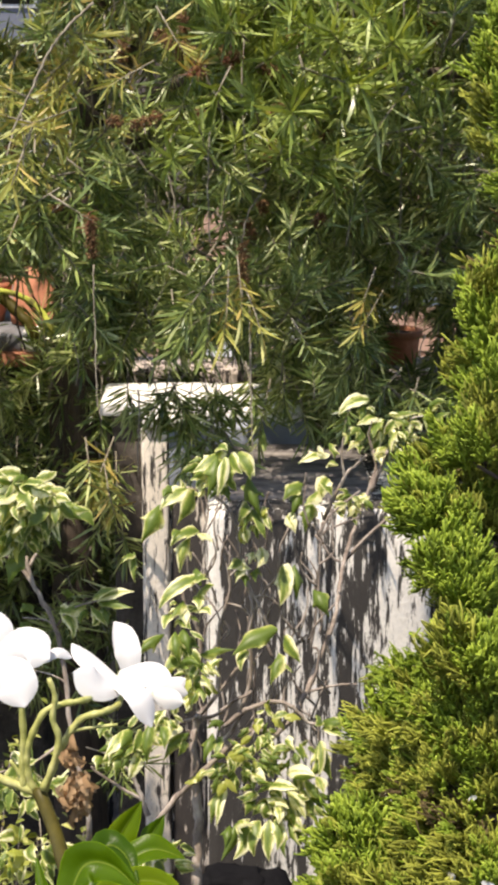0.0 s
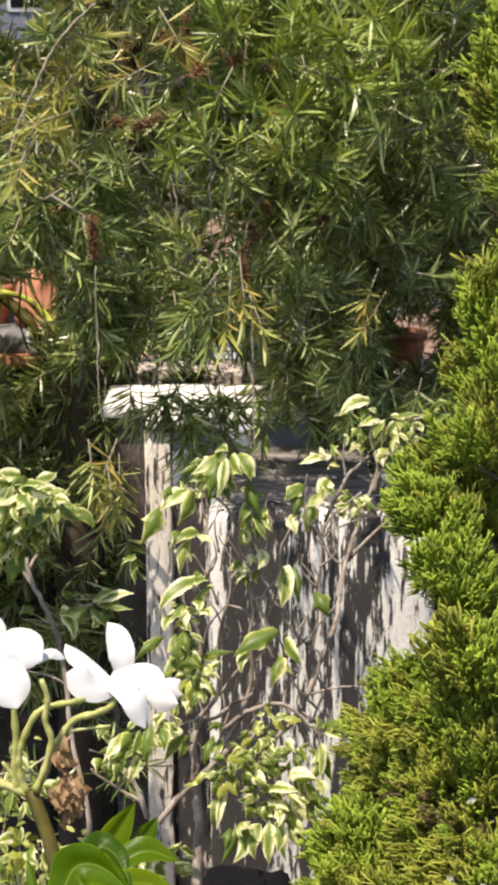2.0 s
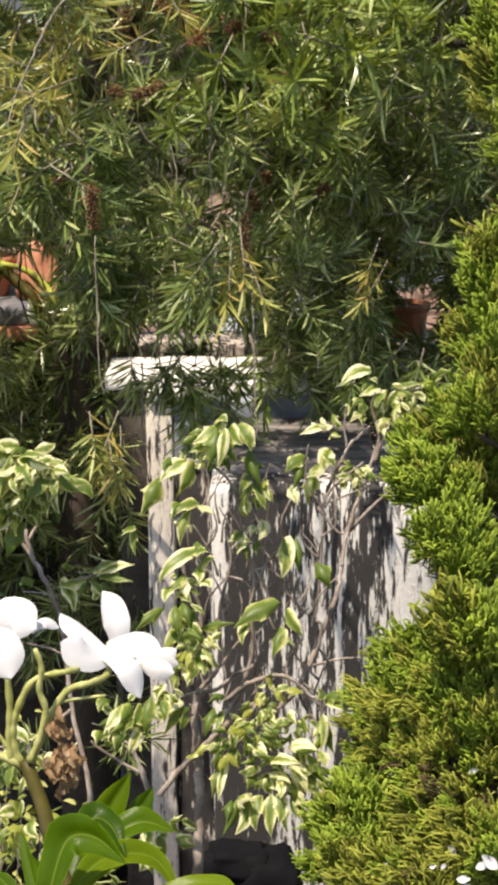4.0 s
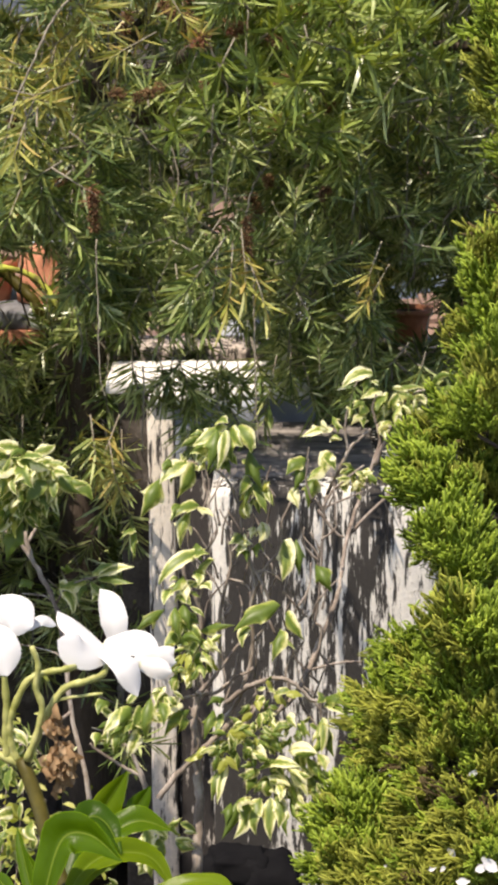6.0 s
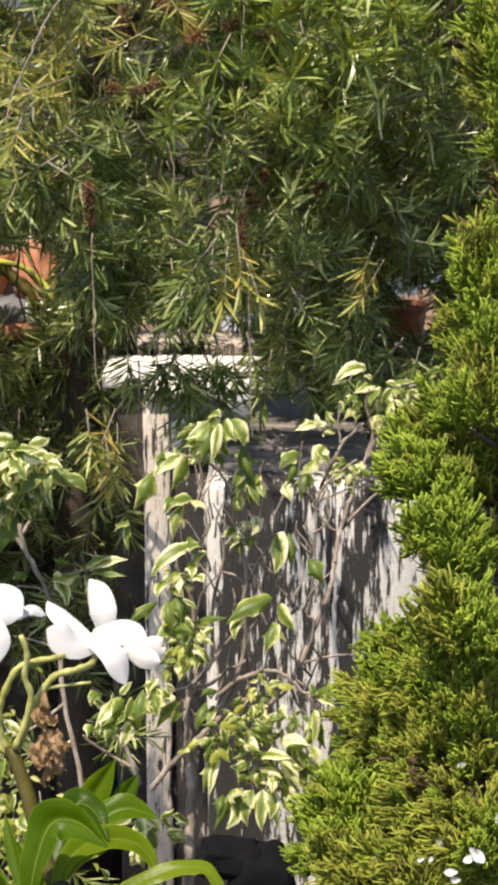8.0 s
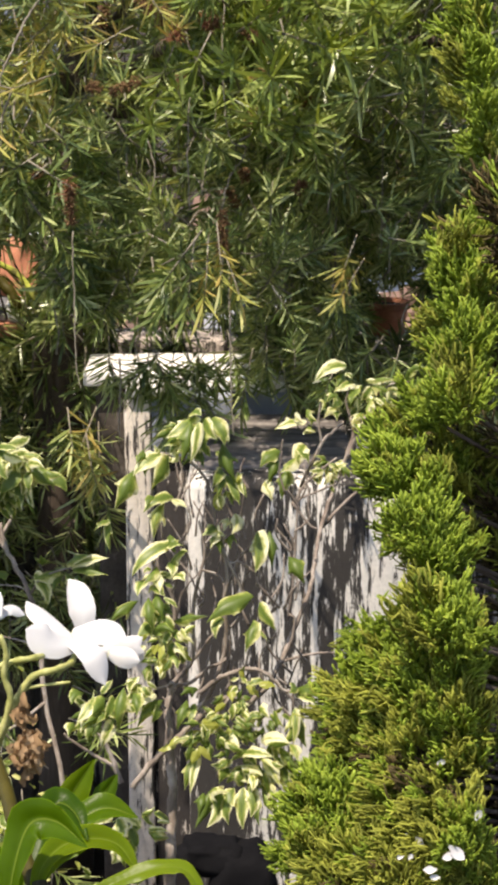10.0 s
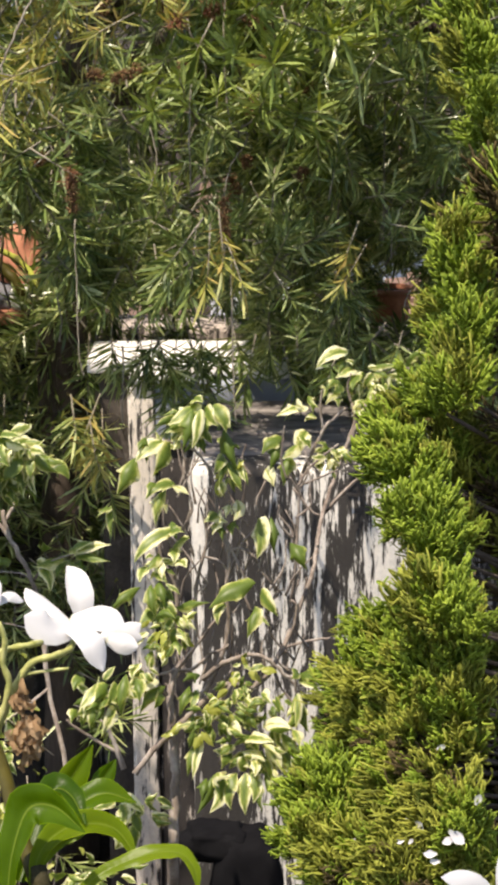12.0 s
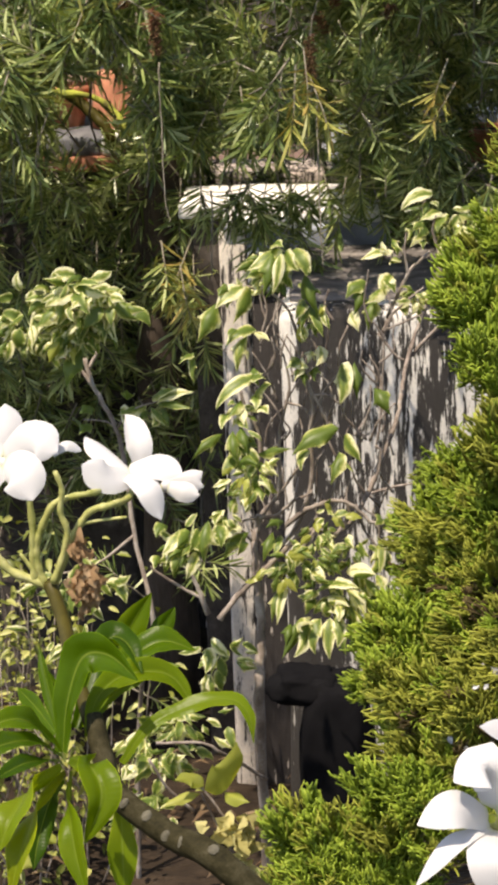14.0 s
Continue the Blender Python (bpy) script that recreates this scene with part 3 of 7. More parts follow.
# openings between the boughs through which the coping, the low wall and the valley show
gap((-0.347, 2.881, 1.100), (-0.532, 4.414, 0.860), 0.034)
gap((-0.330, 2.900, 1.030), (-0.480, 4.100, 0.800), 0.024)
gap((-0.375, 2.900, 1.030), (-0.540, 4.100, 0.800), 0.020)
gap((-0.296, 2.882, 1.104), (-0.454, 4.416, 0.866), 0.020)
gap((-0.268, 2.882, 1.104), (-0.339, 3.650, 0.985), 0.03)
gap((-0.55, 4.15, 0.98), Vector((-0.55, 4.15, 0.98)) + SUN_FROM * 1.8, 0.085)
gap((-0.47, 4.15, 0.95), Vector((-0.47, 4.15, 0.95)) + SUN_FROM * 1.8, 0.085)
gap((0.214, 2.866, 1.037), (0.369, 4.951, 0.664), 0.027)
gap((0.338, 4.5, 0.74), Vector((0.338, 4.5, 0.74)) + SUN_FROM * 1.6, 0.045)
for sx in (-0.30, -0.22, -0.06):
    gap((sx, 4.50, 0.70), Vector((sx, 4.50, 0.70)) + SUN_FROM * 1.8, 0.05)
    gap((sx * 1.02, 4.48, 0.70), (sx * 0.80, 3.40, 0.90), 0.012)
gap((0.244, 2.872, 1.060), (0.421, 4.960, 0.704), 0.014)
gap((-0.205, 2.85, 0.945), (-0.275, 3.78, 0.750), 0.026)
# shaded hollows between the outer boughs
gap((0.096, 2.914, 1.242), (0.114, 3.460, 1.184), 0.018)
gap((0.019, 2.913, 1.238), (0.024, 3.548, 1.170), 0.026)
gap((0.226, 2.915, 1.246), (0.282, 3.643, 1.170), 0.036)
gap((0.291, 2.951, 1.404), (0.373, 3.788, 1.362), 0.034)
gap((0.169, 2.889, 1.135), (0.212, 3.611, 1.032), 0.030)
gap((-0.090, 2.915, 1.246), (-0.109, 3.550, 1.180), 0.026)
gap((-0.155, 2.874, 1.072), (-0.188, 3.501, 0.968), 0.028)
gap((-0.183, 2.847, 0.952), (-0.248, 3.863, 0.739), 0.034)
gap((-0.134, 2.846, 0.950), (-0.182, 3.863, 0.736), 0.040)
gap((-0.082, 2.847, 0.952), (-0.111, 3.863, 0.739), 0.040)
gap((-0.033, 2.848, 0.958), (-0.045, 3.865, 0.746), 0.025)
gap((0.072, 2.837, 0.911), (0.098, 3.850, 0.682), 0.030)
for sx in (-0.22, -0.13, -0.04):
    for sy in (3.68, 3.80, 3.92):
        gap((sx, sy, 0.77), Vector((sx, sy, 0.77)) + SUN_FROM * 1.8, 0.046)
for sz, wide in ((0.12, 0.030), (0.20, 0.030), (0.28, 0.030), (0.40, 0.055), (0.54, 0.055), (0.68, 0.055)):
    gap((-0.178, 3.65, sz), Vector((-0.178, 3.65, sz)) + SUN_FROM * 1.8, wide)
for sx, sy in ((0.02, 3.40), (0.11, 3.36), (0.20, 3.40), (0.16, 3.56), (0.06, 3.56)):
    gap((sx, sy, 0.72), Vector((sx, sy, 0.72)) + SUN_FROM * 1.8, 0.040)
gap((-0.337, 2.871, 1.057), (-0.500, 4.261, 0.818), 0.026)
gap((-0.391, 3.793, 0.920), Vector((-0.391, 3.793, 0.920)) + SUN_FROM * 1.4, 0.035)
for sx, sz in ((-0.50, 0.985), (-0.45, 0.975), (-0.415, 0.955)):
    gap((sx, 3.79, sz), Vector((sx, 3.79, sz)) + SUN_FROM * 1.4, 0.040)
gap((-0.341, 2.974, 1.502), (-0.589, 5.136, 1.468), 0.030)
for px in ((-0.019, 3.264, 1.406), (0.071, 3.256, 1.371), (0.151, 3.262, 1.397)):
    gap(Vector(px) + SUN_FROM * 0.12, Vector(px) + SUN_FROM * 1.6, 0.10)
gap((-0.284, 2.833, 0.891), (-0.386, 3.844, 0.655), 0.07)
gap((-0.308, 2.843, 0.934), (-0.419, 3.858, 0.714), 0.05)


def clear(p, extra):
    for a, b, r in GAPS:
        d = b - a
        t = max(0.0, min(1.0, (p - a).dot(d) / d.dot(d)))
        if (p - a - d * t).length < r + extra:
            return False
    return True


def bottlebrush():
    rng = random.Random(11)
    tree = thing("bottlebrush_tree", "dense weeping bottlebrush tree with narrow green leaves", "tree")
    b = Bag()
    trunk = smooth_path([(-0.36, 4.06, -0.40), (-0.35, 4.04, 0.5), (-0.345, 4.02, 1.0), (-0.28, 4.04, 1.6), (-0.18, 4.15, 2.3)], 6, 0.008, rng)
    b.tube(trunk, [0.06 - 0.035 * i / (len(trunk) - 1) + rng.uniform(-0.004, 0.004) for i in range(len(trunk))], 12)
    part("trunk", b, M_BARK, tree, "dark rough bottlebrush trunk")
    for i in range(15):
        a = trunk[14 + rng.randrange(len(trunk) - 15)]
        side = Vector((rng.uniform(0.45, 1.6), rng.uniform(-0.75, 0.4), rng.uniform(0.1, 0.5)))
        tip = a + side + Vector((0, 0, -0.15))
        tip.y, tip.x, tip.z = max(tip.y, 3.42), max(tip.x, -0.34), max(tip.z, 1.08)
        path = smooth_path([a, a + side * 0.5 + Vector((0, 0, 0.12)), tip], 6, 0.006, rng)
        b = Bag()
        b.tube(path, [0.017 - 0.012 * k / (len(path) - 1) for k in range(len(path))], 7)
        part("limb", b, M_BARK, tree)
    b = Bag()
    lime = smooth_path([(-0.546, 3.800, 0.985), (-0.499, 3.800, 0.969), (-0.450, 3.790, 0.965), (-0.414, 3.790, 0.946), (-0.386, 3.780, 0.923), (-0.365, 3.770, 0.891)], 4, 0.002, rng)
    b.tube(lime, [rng.uniform(0.005, 0.0085) for _ in lime[:-2]] + [0.005, 0.003], 8)
    part("limb", b, M_LICHEN, tree, "yellow-green lichened limb in the sun")
    b = Bag()
    olive = smooth_path([(-0.503, 3.860, 0.964), (-0.472, 3.860, 0.942), (-0.442, 3.850, 0.916), (-0.418, 3.840, 0.889), (-0.409, 3.840, 0.856)], 4, 0.002, rng)
    b.tube(olive, [rng.uniform(0.010, 0.013) for _ in olive[:-2]] + [0.009, 0.006], 8)
    part("limb", b, M_OLIVE, tree, "mossy olive green limb")

    def twig(points, r0, r1, mat=M_STEM):
        path = smooth_path(points, 8, 0.0012, rng)
        bb = Bag()
        bb.tube(path, [0.58 * (r0 + (r1 - r0) * k / (len(path) - 1)) * rng.uniform(0.8, 1.25) for k in range(len(path))], 5)
        part("twig", bb, mat, tree)

    twig([(-0.241, 3.212, 1.507), (-0.281, 3.203, 1.469), (-0.311, 3.195, 1.430), (-0.337, 3.182, 1.375), (-0.368, 3.167, 1.311)], 0.0042, 0.0028)
    twig([(-0.008, 3.238, 1.459), (-0.011, 3.214, 1.356), (-0.001, 3.190, 1.252), (0.026, 3.186, 1.231), (-0.001, 3.175, 1.183), (-0.011, 3.163, 1.132), (-0.010, 3.142, 1.041)], 0.0022, 0.0016)
    twig([(0.001, 3.038, 1.062), (0.002, 3.019, 0.979), (0.005, 2.996, 0.879), (0.008, 2.982, 0.821)], 0.0026, 0.0016)
    twig([(-0.244, 3.157, 1.106), (-0.241, 3.131, 0.994), (-0.238, 3.111, 0.908), (-0.231, 3.102, 0.869)], 0.0024, 0.0016)
    twig([(-0.307, 3.452, 1.151), (-0.311, 3.435, 1.076), (-0.309, 3.422, 1.020)], 0.0026, 0.0018)
    twig([(-0.060, 3.168, 1.315), (-0.064, 3.148, 1.230), (-0.060, 3.129, 1.145)], 0.0024, 0.0016)
    twig([(-0.356, 3.210, 1.339), (-0.353, 3.194, 1.270), (-0.356, 3.181, 1.209)], 0.0022, 0.0016)
    twig([(-0.132, 3.266, 1.245), (-0.119, 3.251, 1.184), (-0.132, 3.241, 1.140)], 0.0024, 0.0016)
    twig([(-0.469, 3.721, 1.068), (-0.427, 3.709, 1.018), (-0.429, 3.690, 0.937), (-0.412, 3.676, 0.876)], 0.005, 0.003, M_BARK)
    twig([(-0.391, 3.673, 1.085), (-0.403, 3.657, 1.015), (-0.375, 3.641, 0.945)], 0.004, 0.0025, M_BARK)
    twig([(-0.326, 3.530, 1.093), (-0.324, 3.514, 1.026), (-0.328, 3.501, 0.968)], 0.003, 0.002)
    twig([(-0.188, 3.385, 0.861), (-0.187, 3.374, 0.814), (-0.190, 3.353, 0.720)], 0.003, 0.002)
    for i in range(170):
        x, y = rng.uniform(-0.62, 0.62), rng.uniform(3.22, 4.0)
        z1 = rng.uniform(1.0, 1.7)
        p = Vector((x, y, z1))
        path = [p + Vector((0.02 * noise.noise(Vector((i, k, 0))), 0.02 * noise.noise(Vector((i, k, 7))), -k * rng.uniform(0.05, 0.11))) for k in range(6)]
        if all(clear(q, 0.005) for q in path) and path[-1].z > 0.8:
            bb = Bag()
            bb.tube(path, [0.0017 - 0.00014 * k for k in range(6)], 4)
            part("twig", bb, M_STEM, tree)

    for i in range(140):
        p = Vector((rng.uniform(-0.5, 0.46), rng.uniform(3.24, 3.5), rng.uniform(0.96, 1.62)))
        p.y += 0.14 * (p.z - 0.95)
        d = Vector((rng.gauss(0, 0.5), rng.gauss(0, 0.3), -1)).normalized() * rng.uniform(0.04, 0.12)
        path = [p, p + d * 0.35 + Vector((rng.gauss(0, 0.004), 0, 0)), p + d * 0.7 + Vector((rng.gauss(0, 0.006), 0, 0)), p + d]
        if all(clear(q, 0.005) for q in path):
            bb = Bag()
            bb.tube(path, [rng.uniform(0.0011, 0.0019) for _ in path], 4)
            part("twig", bb, M_STEM, tree)

    kinds = [tuft_bag(s, 36 + s % 5) for s in range(8)]
    olds = [tuft_bag(20 + s, 24) for s in range(3)]
    loose = [tuft_bag(40 + s, 20) for s in range(4)]
    me_new = [k.mesh("leaf_tuft", [M_BRUSH, M_STEM]) for k in kinds]
    me_old = [k.mesh("leaf_tuft", [M_BRUSH_OLD, M_STEM]) for k in olds]
    me_fresh = [k.mesh("leaf_tuft", [M_BRUSH_FRESH, M_STEM]) for k in kinds[:4]]
    crown, crown_old, crown_fresh = Bag(), Bag(), Bag()
    near = 0

    def yellow(p):
        w = noise.noise(p * 3.1) * 0.12
        left = max(0.0, 1 - (Vector((p.x + 0.33, 0, (p.z - 1.36) * 1.2))).length / 0.22)
        return left * 1.0 + w > rng.uniform(0.16, 0.95)

    def fresh(p):
        mid = 1 - Vector((p.x - 0.10, 0, p.z - 1.44)).length / 0.30
        low = 0.6 * (1 - Vector((p.x + 0.19, 0, p.z - 1.01)).length / 0.07)
        return max(mid, low) + noise.noise(p * 4.0) * 0.3 > rng.uniform(0.1, 0.7)

    def airy(p, level):
        return noise.noise(p * 7.5 + Vector((3, 1, 9))) + 0.5 * noise.noise(p * 16.0) > level

    def set_tuft(p, front, scale):
        nonlocal near
        axis = Vector((rng.gauss(0, 0.7), rng.gauss(-0.2, 0.5), rng.gauss(-0.35, 0.65) if p.z > 1.22 else rng.gauss(-0.8, 0.45)))
        if not clear(p + axis.normalized() * 0.07 * scale, 0.012):
            axis = -axis
        m = turned(p, axis, (rng.uniform(-1, 1), rng.uniform(-1, 1), rng.uniform(-1, 1)), scale)
        old = yellow(p)
        young = not old and fresh(p)
        if front and near < 300:
            shared("leaf_tuft", rng.choice(me_old if old else me_fresh if young else me_new), tree, m)
            near += 1
        elif old:
            crown_old.merge(rng.choice(olds), m)
        elif young:
            crown_fresh.merge(rng.choice(kinds), m)
        else:
            crown.merge(rng.choice(kinds), m)

    made = 0
    while made < 300:
        z = rng.uniform(0.84, 1.66)
        y = rng.uniform(3.14, 3.46)
        x = rng.uniform(-0.155, 0.15) * y
        y += (0.14 if x < 0.18 else -0.05) * (z - 0.95)
        p = Vector((x, y, z))
        edge = (0.93 if p.x < 0.06 else 0.87) + 0.05 * noise.noise(Vector((p.x * 7, y * 3, 0)))
        if p.z > edge and airy(p, 0.0) and clear(p, 0.032):
            set_tuft(p, True, rng.uniform(0.85, 1.15) if p.z > 1.2 or p.x < -0.05 else rng.uniform(0.6, 0.85))
            made += 1
    made = 0
    while made < 1900:
        z = 0.66 + 1.1 * rng.random() ** 1.35
        y = rng.uniform(3.42, 4.35) + 0.14 * max(0, z - 0.95)
        p = Vector((rng.uniform(-0.18, 0.18) * y, y, z))
        edge = (1.02 if p.x < -0.22 else 0.90 if p.x < 0.06 else 0.80) - 0.19 * (y - 3.2)
        if p.z > edge and airy(p, -0.22) and clear(p, 0.038):
            set_tuft(p, False, rng.uniform(0.85, 1.2))
            made += 1
    made = 0
    while made < 330:
        z = rng.uniform(0.86, 1.66)
        y = rng.uniform(3.20, 3.60)
        x = rng.uniform(-0.165, 0.16) * y
        p = Vector((x, y + (0.14 if x < 0.18 else -0.03) * (z - 0.95), z))
        edge = (0.95 if p.x < 0.06 else 0.88) + 0.05 * noise.noise(Vector((p.x * 7, y * 3, 0)))
        if p.z > edge and airy(p, 0.0) and clear(p, 0.03):
            set_tuft(p, False, rng.uniform(0.8, 1.1) if p.z > 1.2 or p.x < -0.05 else rng.uniform(0.55, 0.8))
            made += 1
    # thicker foliage halfway up, over the shaded sprays
    made = 0
    while made < 55:
        p = Vector((rng.uniform(-0.12, 0.30), rng.uniform(3.28, 3.50), rng.uniform(1.18, 1.30)))
        if clear(p, 0.03):
            set_tuft(p, False, rng.uniform(0.8, 1.1))
            made += 1
    # the fringe over the coping, which keeps the hanging sprays in shade
    for _ in range(75):
        p = Vector((rng.uniform(-0.31, 0.12), rng.uniform(3.24, 3.40), rng.uniform(0.99, 1.13)))
        set_tuft(p, False, rng.uniform(0.7, 1.0))
    # tufts out of view overhead, added to shade the tree's far side
    for _ in range(45):
        p = Vector((rng.uniform(0.36, 0.80), rng.uniform(3.2, 3.6), rng.uniform(1.68, 1.95)))
        set_tuft(p, False, rng.uniform(1.1, 1.6))
    # unseen tufts above the path, added to put the hanging sprays in shade
    for _ in range(12):
        p = Vector((rng.uniform(-0.28, 0.26), rng.uniform(2.88, 3.10), rng.uniform(1.66, 1.86)))
        set_tuft(p, False, rng.uniform(1.0, 1.4))
    # leafy boughs that overhang the hollow beside the pillar
    made = 0
    while made < 230:
        p = Vector((rng.uniform(-0.95, -0.22), rng.uniform(3.3, 3.75), rng.uniform(1.00, 1.20)))
        if clear(p, 0.035):
            set_tuft(p, False, rng.uniform(0.9, 1.2))
            made += 1
    for x, z in ((-0.21, 0.86), (-0.165, 0.85), (-0.13, 0.865), (-0.10, 0.84), (-0.06, 0.86), (-0.03, 0.845), (0.0, 0.86), (0.03, 0.83), (0.06, 0.85), (0.09, 0.82), (0.13, 0.85)):
        m = turned((x, rng.uniform(3.40, 3.50), z), (rng.uniform(-0.4, 0.4), -0.2, -1), (1, 0, 0), rng.uniform(0.9, 1.15))
        crown.merge(rng.choice(kinds), m)
    crown_old.merge(kinds[2], turned((-0.256, 3.500, 0.680), (0.1, -0.8, -0.5), (1, 0, 0), 1.15))
    for _ in range(3):
        m = turned((rng.uniform(-0.30, -0.235), rng.uniform(3.54, 3.62), rng.uniform(0.60, 0.78)), (rng.gauss(-0.2, 0.4), rng.gauss(-0.2, 0.3), -1), (1, 0, 0), rng.uniform(0.9, 1.2))
        (crown_old if rng.random() < 0.12 else crown).merge(rng.choice(kinds), m)
    for _ in range(12):
        m = turned((rng.uniform(-0.21, -0.03), rng.uniform(3.40, 3.47), rng.uniform(0.74, 0.86)), (rng.gauss(0, 0.5), rng.gauss(-0.1, 0.3), -1), (1, 0, 0), rng.uniform(0.9, 1.15))
        crown.merge(rng.choice(kinds), m)
    made = 0
    while made < 14:
        p = Vector((rng.uniform(-0.36, -0.18), rng.uniform(3.4, 3.7), rng.uniform(1.46, 1.66)))
        if clear(p, 0.02):
            set_tuft(p, False, 1.0)
            made += 1
    # denser boughs on the far side, before the valley
    for lo, hi, n in (((-0.66, 3.95, 1.08), (-0.40, 4.4, 1.56), 120), ((-0.38, 3.95, 0.86), (-0.08, 4.35, 1.0), 50), ((0.08, 4.0, 1.0), (0.42, 4.4, 1.36), 55)):
        made = 0
        while made < n:
            p = Vector([rng.uniform(a, b) for a, b in zip(lo, hi)])
            if clear(p, 0.03):
                set_tuft(p, False, rng.uniform(1.0, 1.3))
                made += 1
    # brown-shaded sprays in the hollow behind the figs
    for _ in range(10):
        p = Vector((rng.uniform(-0.50, -0.23), rng.uniform(3.20, 3.55), rng.uniform(-0.1, 0.22)))
        m = turned(p, (rng.gauss(0, 0.6), rng.gauss(-0.1, 0.4), rng.gauss(-0.4, 0.6)), (1, 0, 0), rng.uniform(0.8, 1.2))
        crown.merge(rng.choice(olds), m)
    # shoots that face the open side, their leaves spread like stars
    def star(place):
        axis = (rng.gauss(0, 0.35), -1, rng.gauss(0.35, 0.3))
        crown_fresh.merge(rng.choice(kinds), turned(place, axis, (1, 0, 0), rng.uniform(1.1, 1.4)))

    star((0.170, 3.190, 1.384))
    star((0.146, 3.190, 1.365))
    star((0.101, 3.190, 1.337))
    star((0.084, 3.190, 1.263))
    star((0.032, 3.190, 1.254))
    star((0.259, 3.190, 1.382))
    star((-0.128, 3.190, 1.267))
    star((-0.062, 3.190, 1.270))
    star((0.213, 3.190, 1.436))
    star((0.126, 3.190, 1.453))
    star((-0.013, 3.190, 1.461))
    star((0.065, 3.190, 1.401))
    star((-0.009, 3.170, 1.461))
    star((0.026, 3.170, 1.418))
    star((0.069, 3.170, 1.461))
    star((0.104, 3.170, 1.401))
    star((0.009, 3.170, 1.341))
    star((0.057, 3.170, 1.354))
    star((0.147, 3.170, 1.435))
    star((0.190, 3.170, 1.478))
    star((0.218, 3.170, 1.367))
    star((0.252, 3.170, 1.419))
    star((0.040, 3.170, 1.263))
    star((0.106, 3.170, 1.280))
    # single yellowed shoots
    for place in ((0.189, 3.151, 1.080), (0.201, 3.144, 1.050), (-0.014, 3.050, 1.112), (-0.001, 3.042, 1.079), (-0.031, 3.078, 1.082), (-0.132, 3.206, 1.481), (-0.165, 3.154, 1.411), (-0.096, 3.152, 1.402)):
        m = turned(place, (rng.gauss(0, 0.5), -0.5, rng.gauss(-0.5, 0.5)), (1, 0, 0), rng.uniform(0.7, 0.95))
        crown_old.merge(rng.choice(olds), m)
    # shaded sprays that hang low beside the pillar
    made = 0
    while made < 440:
        y = rng.uniform(3.72, 4.36)
        p = Vector((rng.uniform(-0.86, -0.24), y, rng.uniform(0.12, 0.98)))
        if clear(p, 0.01):
            set_tuft(p, False, rng.uniform(0.9, 1.3))
            made += 1
    # the rest of the crown, above and beyond
    made = 0
    while made < 900:
        p = Vector((rng.uniform(-1.3, 1.3), rng.uniform(3.25, 5.2), rng.uniform(0.9, 2.7)))
        q = Vector((p.x / 1.3, (p.y - 4.45) / 1.0, (p.z - 1.6) / 1.1))
        if q.length < 1 and p.y > 3.5 + 0.5 * (p.z - 0.95) and (abs(p.x) > 0.62 or p.z > 1.62 or p.y > 4.3) and clear(p, 0.085):
            axis = Vector((rng.gauss(0, 0.7), rng.gauss(-0.2, 0.5), rng.gauss(-0.1, 0.7)))
            crown.merge(rng.choice(loose), turned(p, axis, (rng.uniform(-1, 1), rng.uniform(-1, 1), rng.uniform(-1, 1)), rng.uniform(1.4, 2.1)))
            made += 1
    tagged(part("crown", crown, [M_BRUSH, M_STEM], tree), kind="stuff")
    tagged(part("fresh_leaves", crown_fresh, [M_BRUSH_FRESH, M_STEM], tree, "bright yellow-green young leaves"), kind="stuff")
    tagged(part("yellowing_leaves", crown_old, [M_BRUSH_OLD, M_STEM], tree, "yellowing older leaves"), kind="stuff")

    def spike(place, axis, length, red):
        """A seed spike of woody capsules, with the last red stamens at its tip."""
        m = turned(place, axis, (1, 0, 0))
        bb = Bag()
        bb.tube([m @ Vector((0, 0, 0)), m @ Vector((0, 0, length))], [0.002, 0.0015], 5)
        for k in range(int(length * 1100)):
            a, z = k * 2.4, rng.uniform(0, length)
            far = rng.uniform(0.004, 0.0095)
            c = Vector((far * math.cos(a), far * math.sin(a), z))
            r = rng.uniform(0.0016, 0.0034)
            v = [c + Vector(o) * r * rng.uniform(0.7, 1.2) for o in ((1, 0, 0), (-1, 0, 0), (0, 1, 0), (0, -1, 0), (0, 0, 1), (0, 0, -1))]
            bb.add([m @ q for q in v], [(0, 2, 4), (2, 1, 4), (1, 3, 4), (3, 0, 4), (2, 0, 5), (1, 2, 5), (3, 1, 5), (0, 3, 5)])
        for k in range(int(length * 2600)):
            a, z = rng.uniform(0, 6.3), rng.uniform(0, length)
            d = Vector((math.cos(a), math.sin(a), rng.uniform(-0.6, 0.6)))
            p = Vector((0, 0, z))
            bb.tube([m @ p, m @ (p + d * rng.uniform(0.006, 0.014))], [0.0007, 0.0005], 3, 0 if k % 4 else 1)
        if length > 0.021:
            part("seed_spike", bb, [M_CAPSULE, M_RED], tree, "rusty brown spent flower spike with seed capsules")
        if red:
            bb = Bag()
            for k in range(46):
                a, z = rng.uniform(0, 6.3), rng.uniform(-0.018, 0.012)
                d = Vector((math.cos(a), math.sin(a), rng.uniform(-0.2, 0.7)))
                p = Vector((0, 0, z))
                bb.tube([m @ p, m @ (p + d * rng.uniform(0.010, 0.024))], [0.0009, 0.0005], 3)
            part("red_bloom", bb, M_RED, tree, "fading red bottlebrush stamens")

    spike((-0.243, 3.100, 1.179), (0.05, -0.1, -1), 0.055, True)
    spike((-0.010, 3.111, 1.147), (0.0, -0.1, -1), 0.07, False)
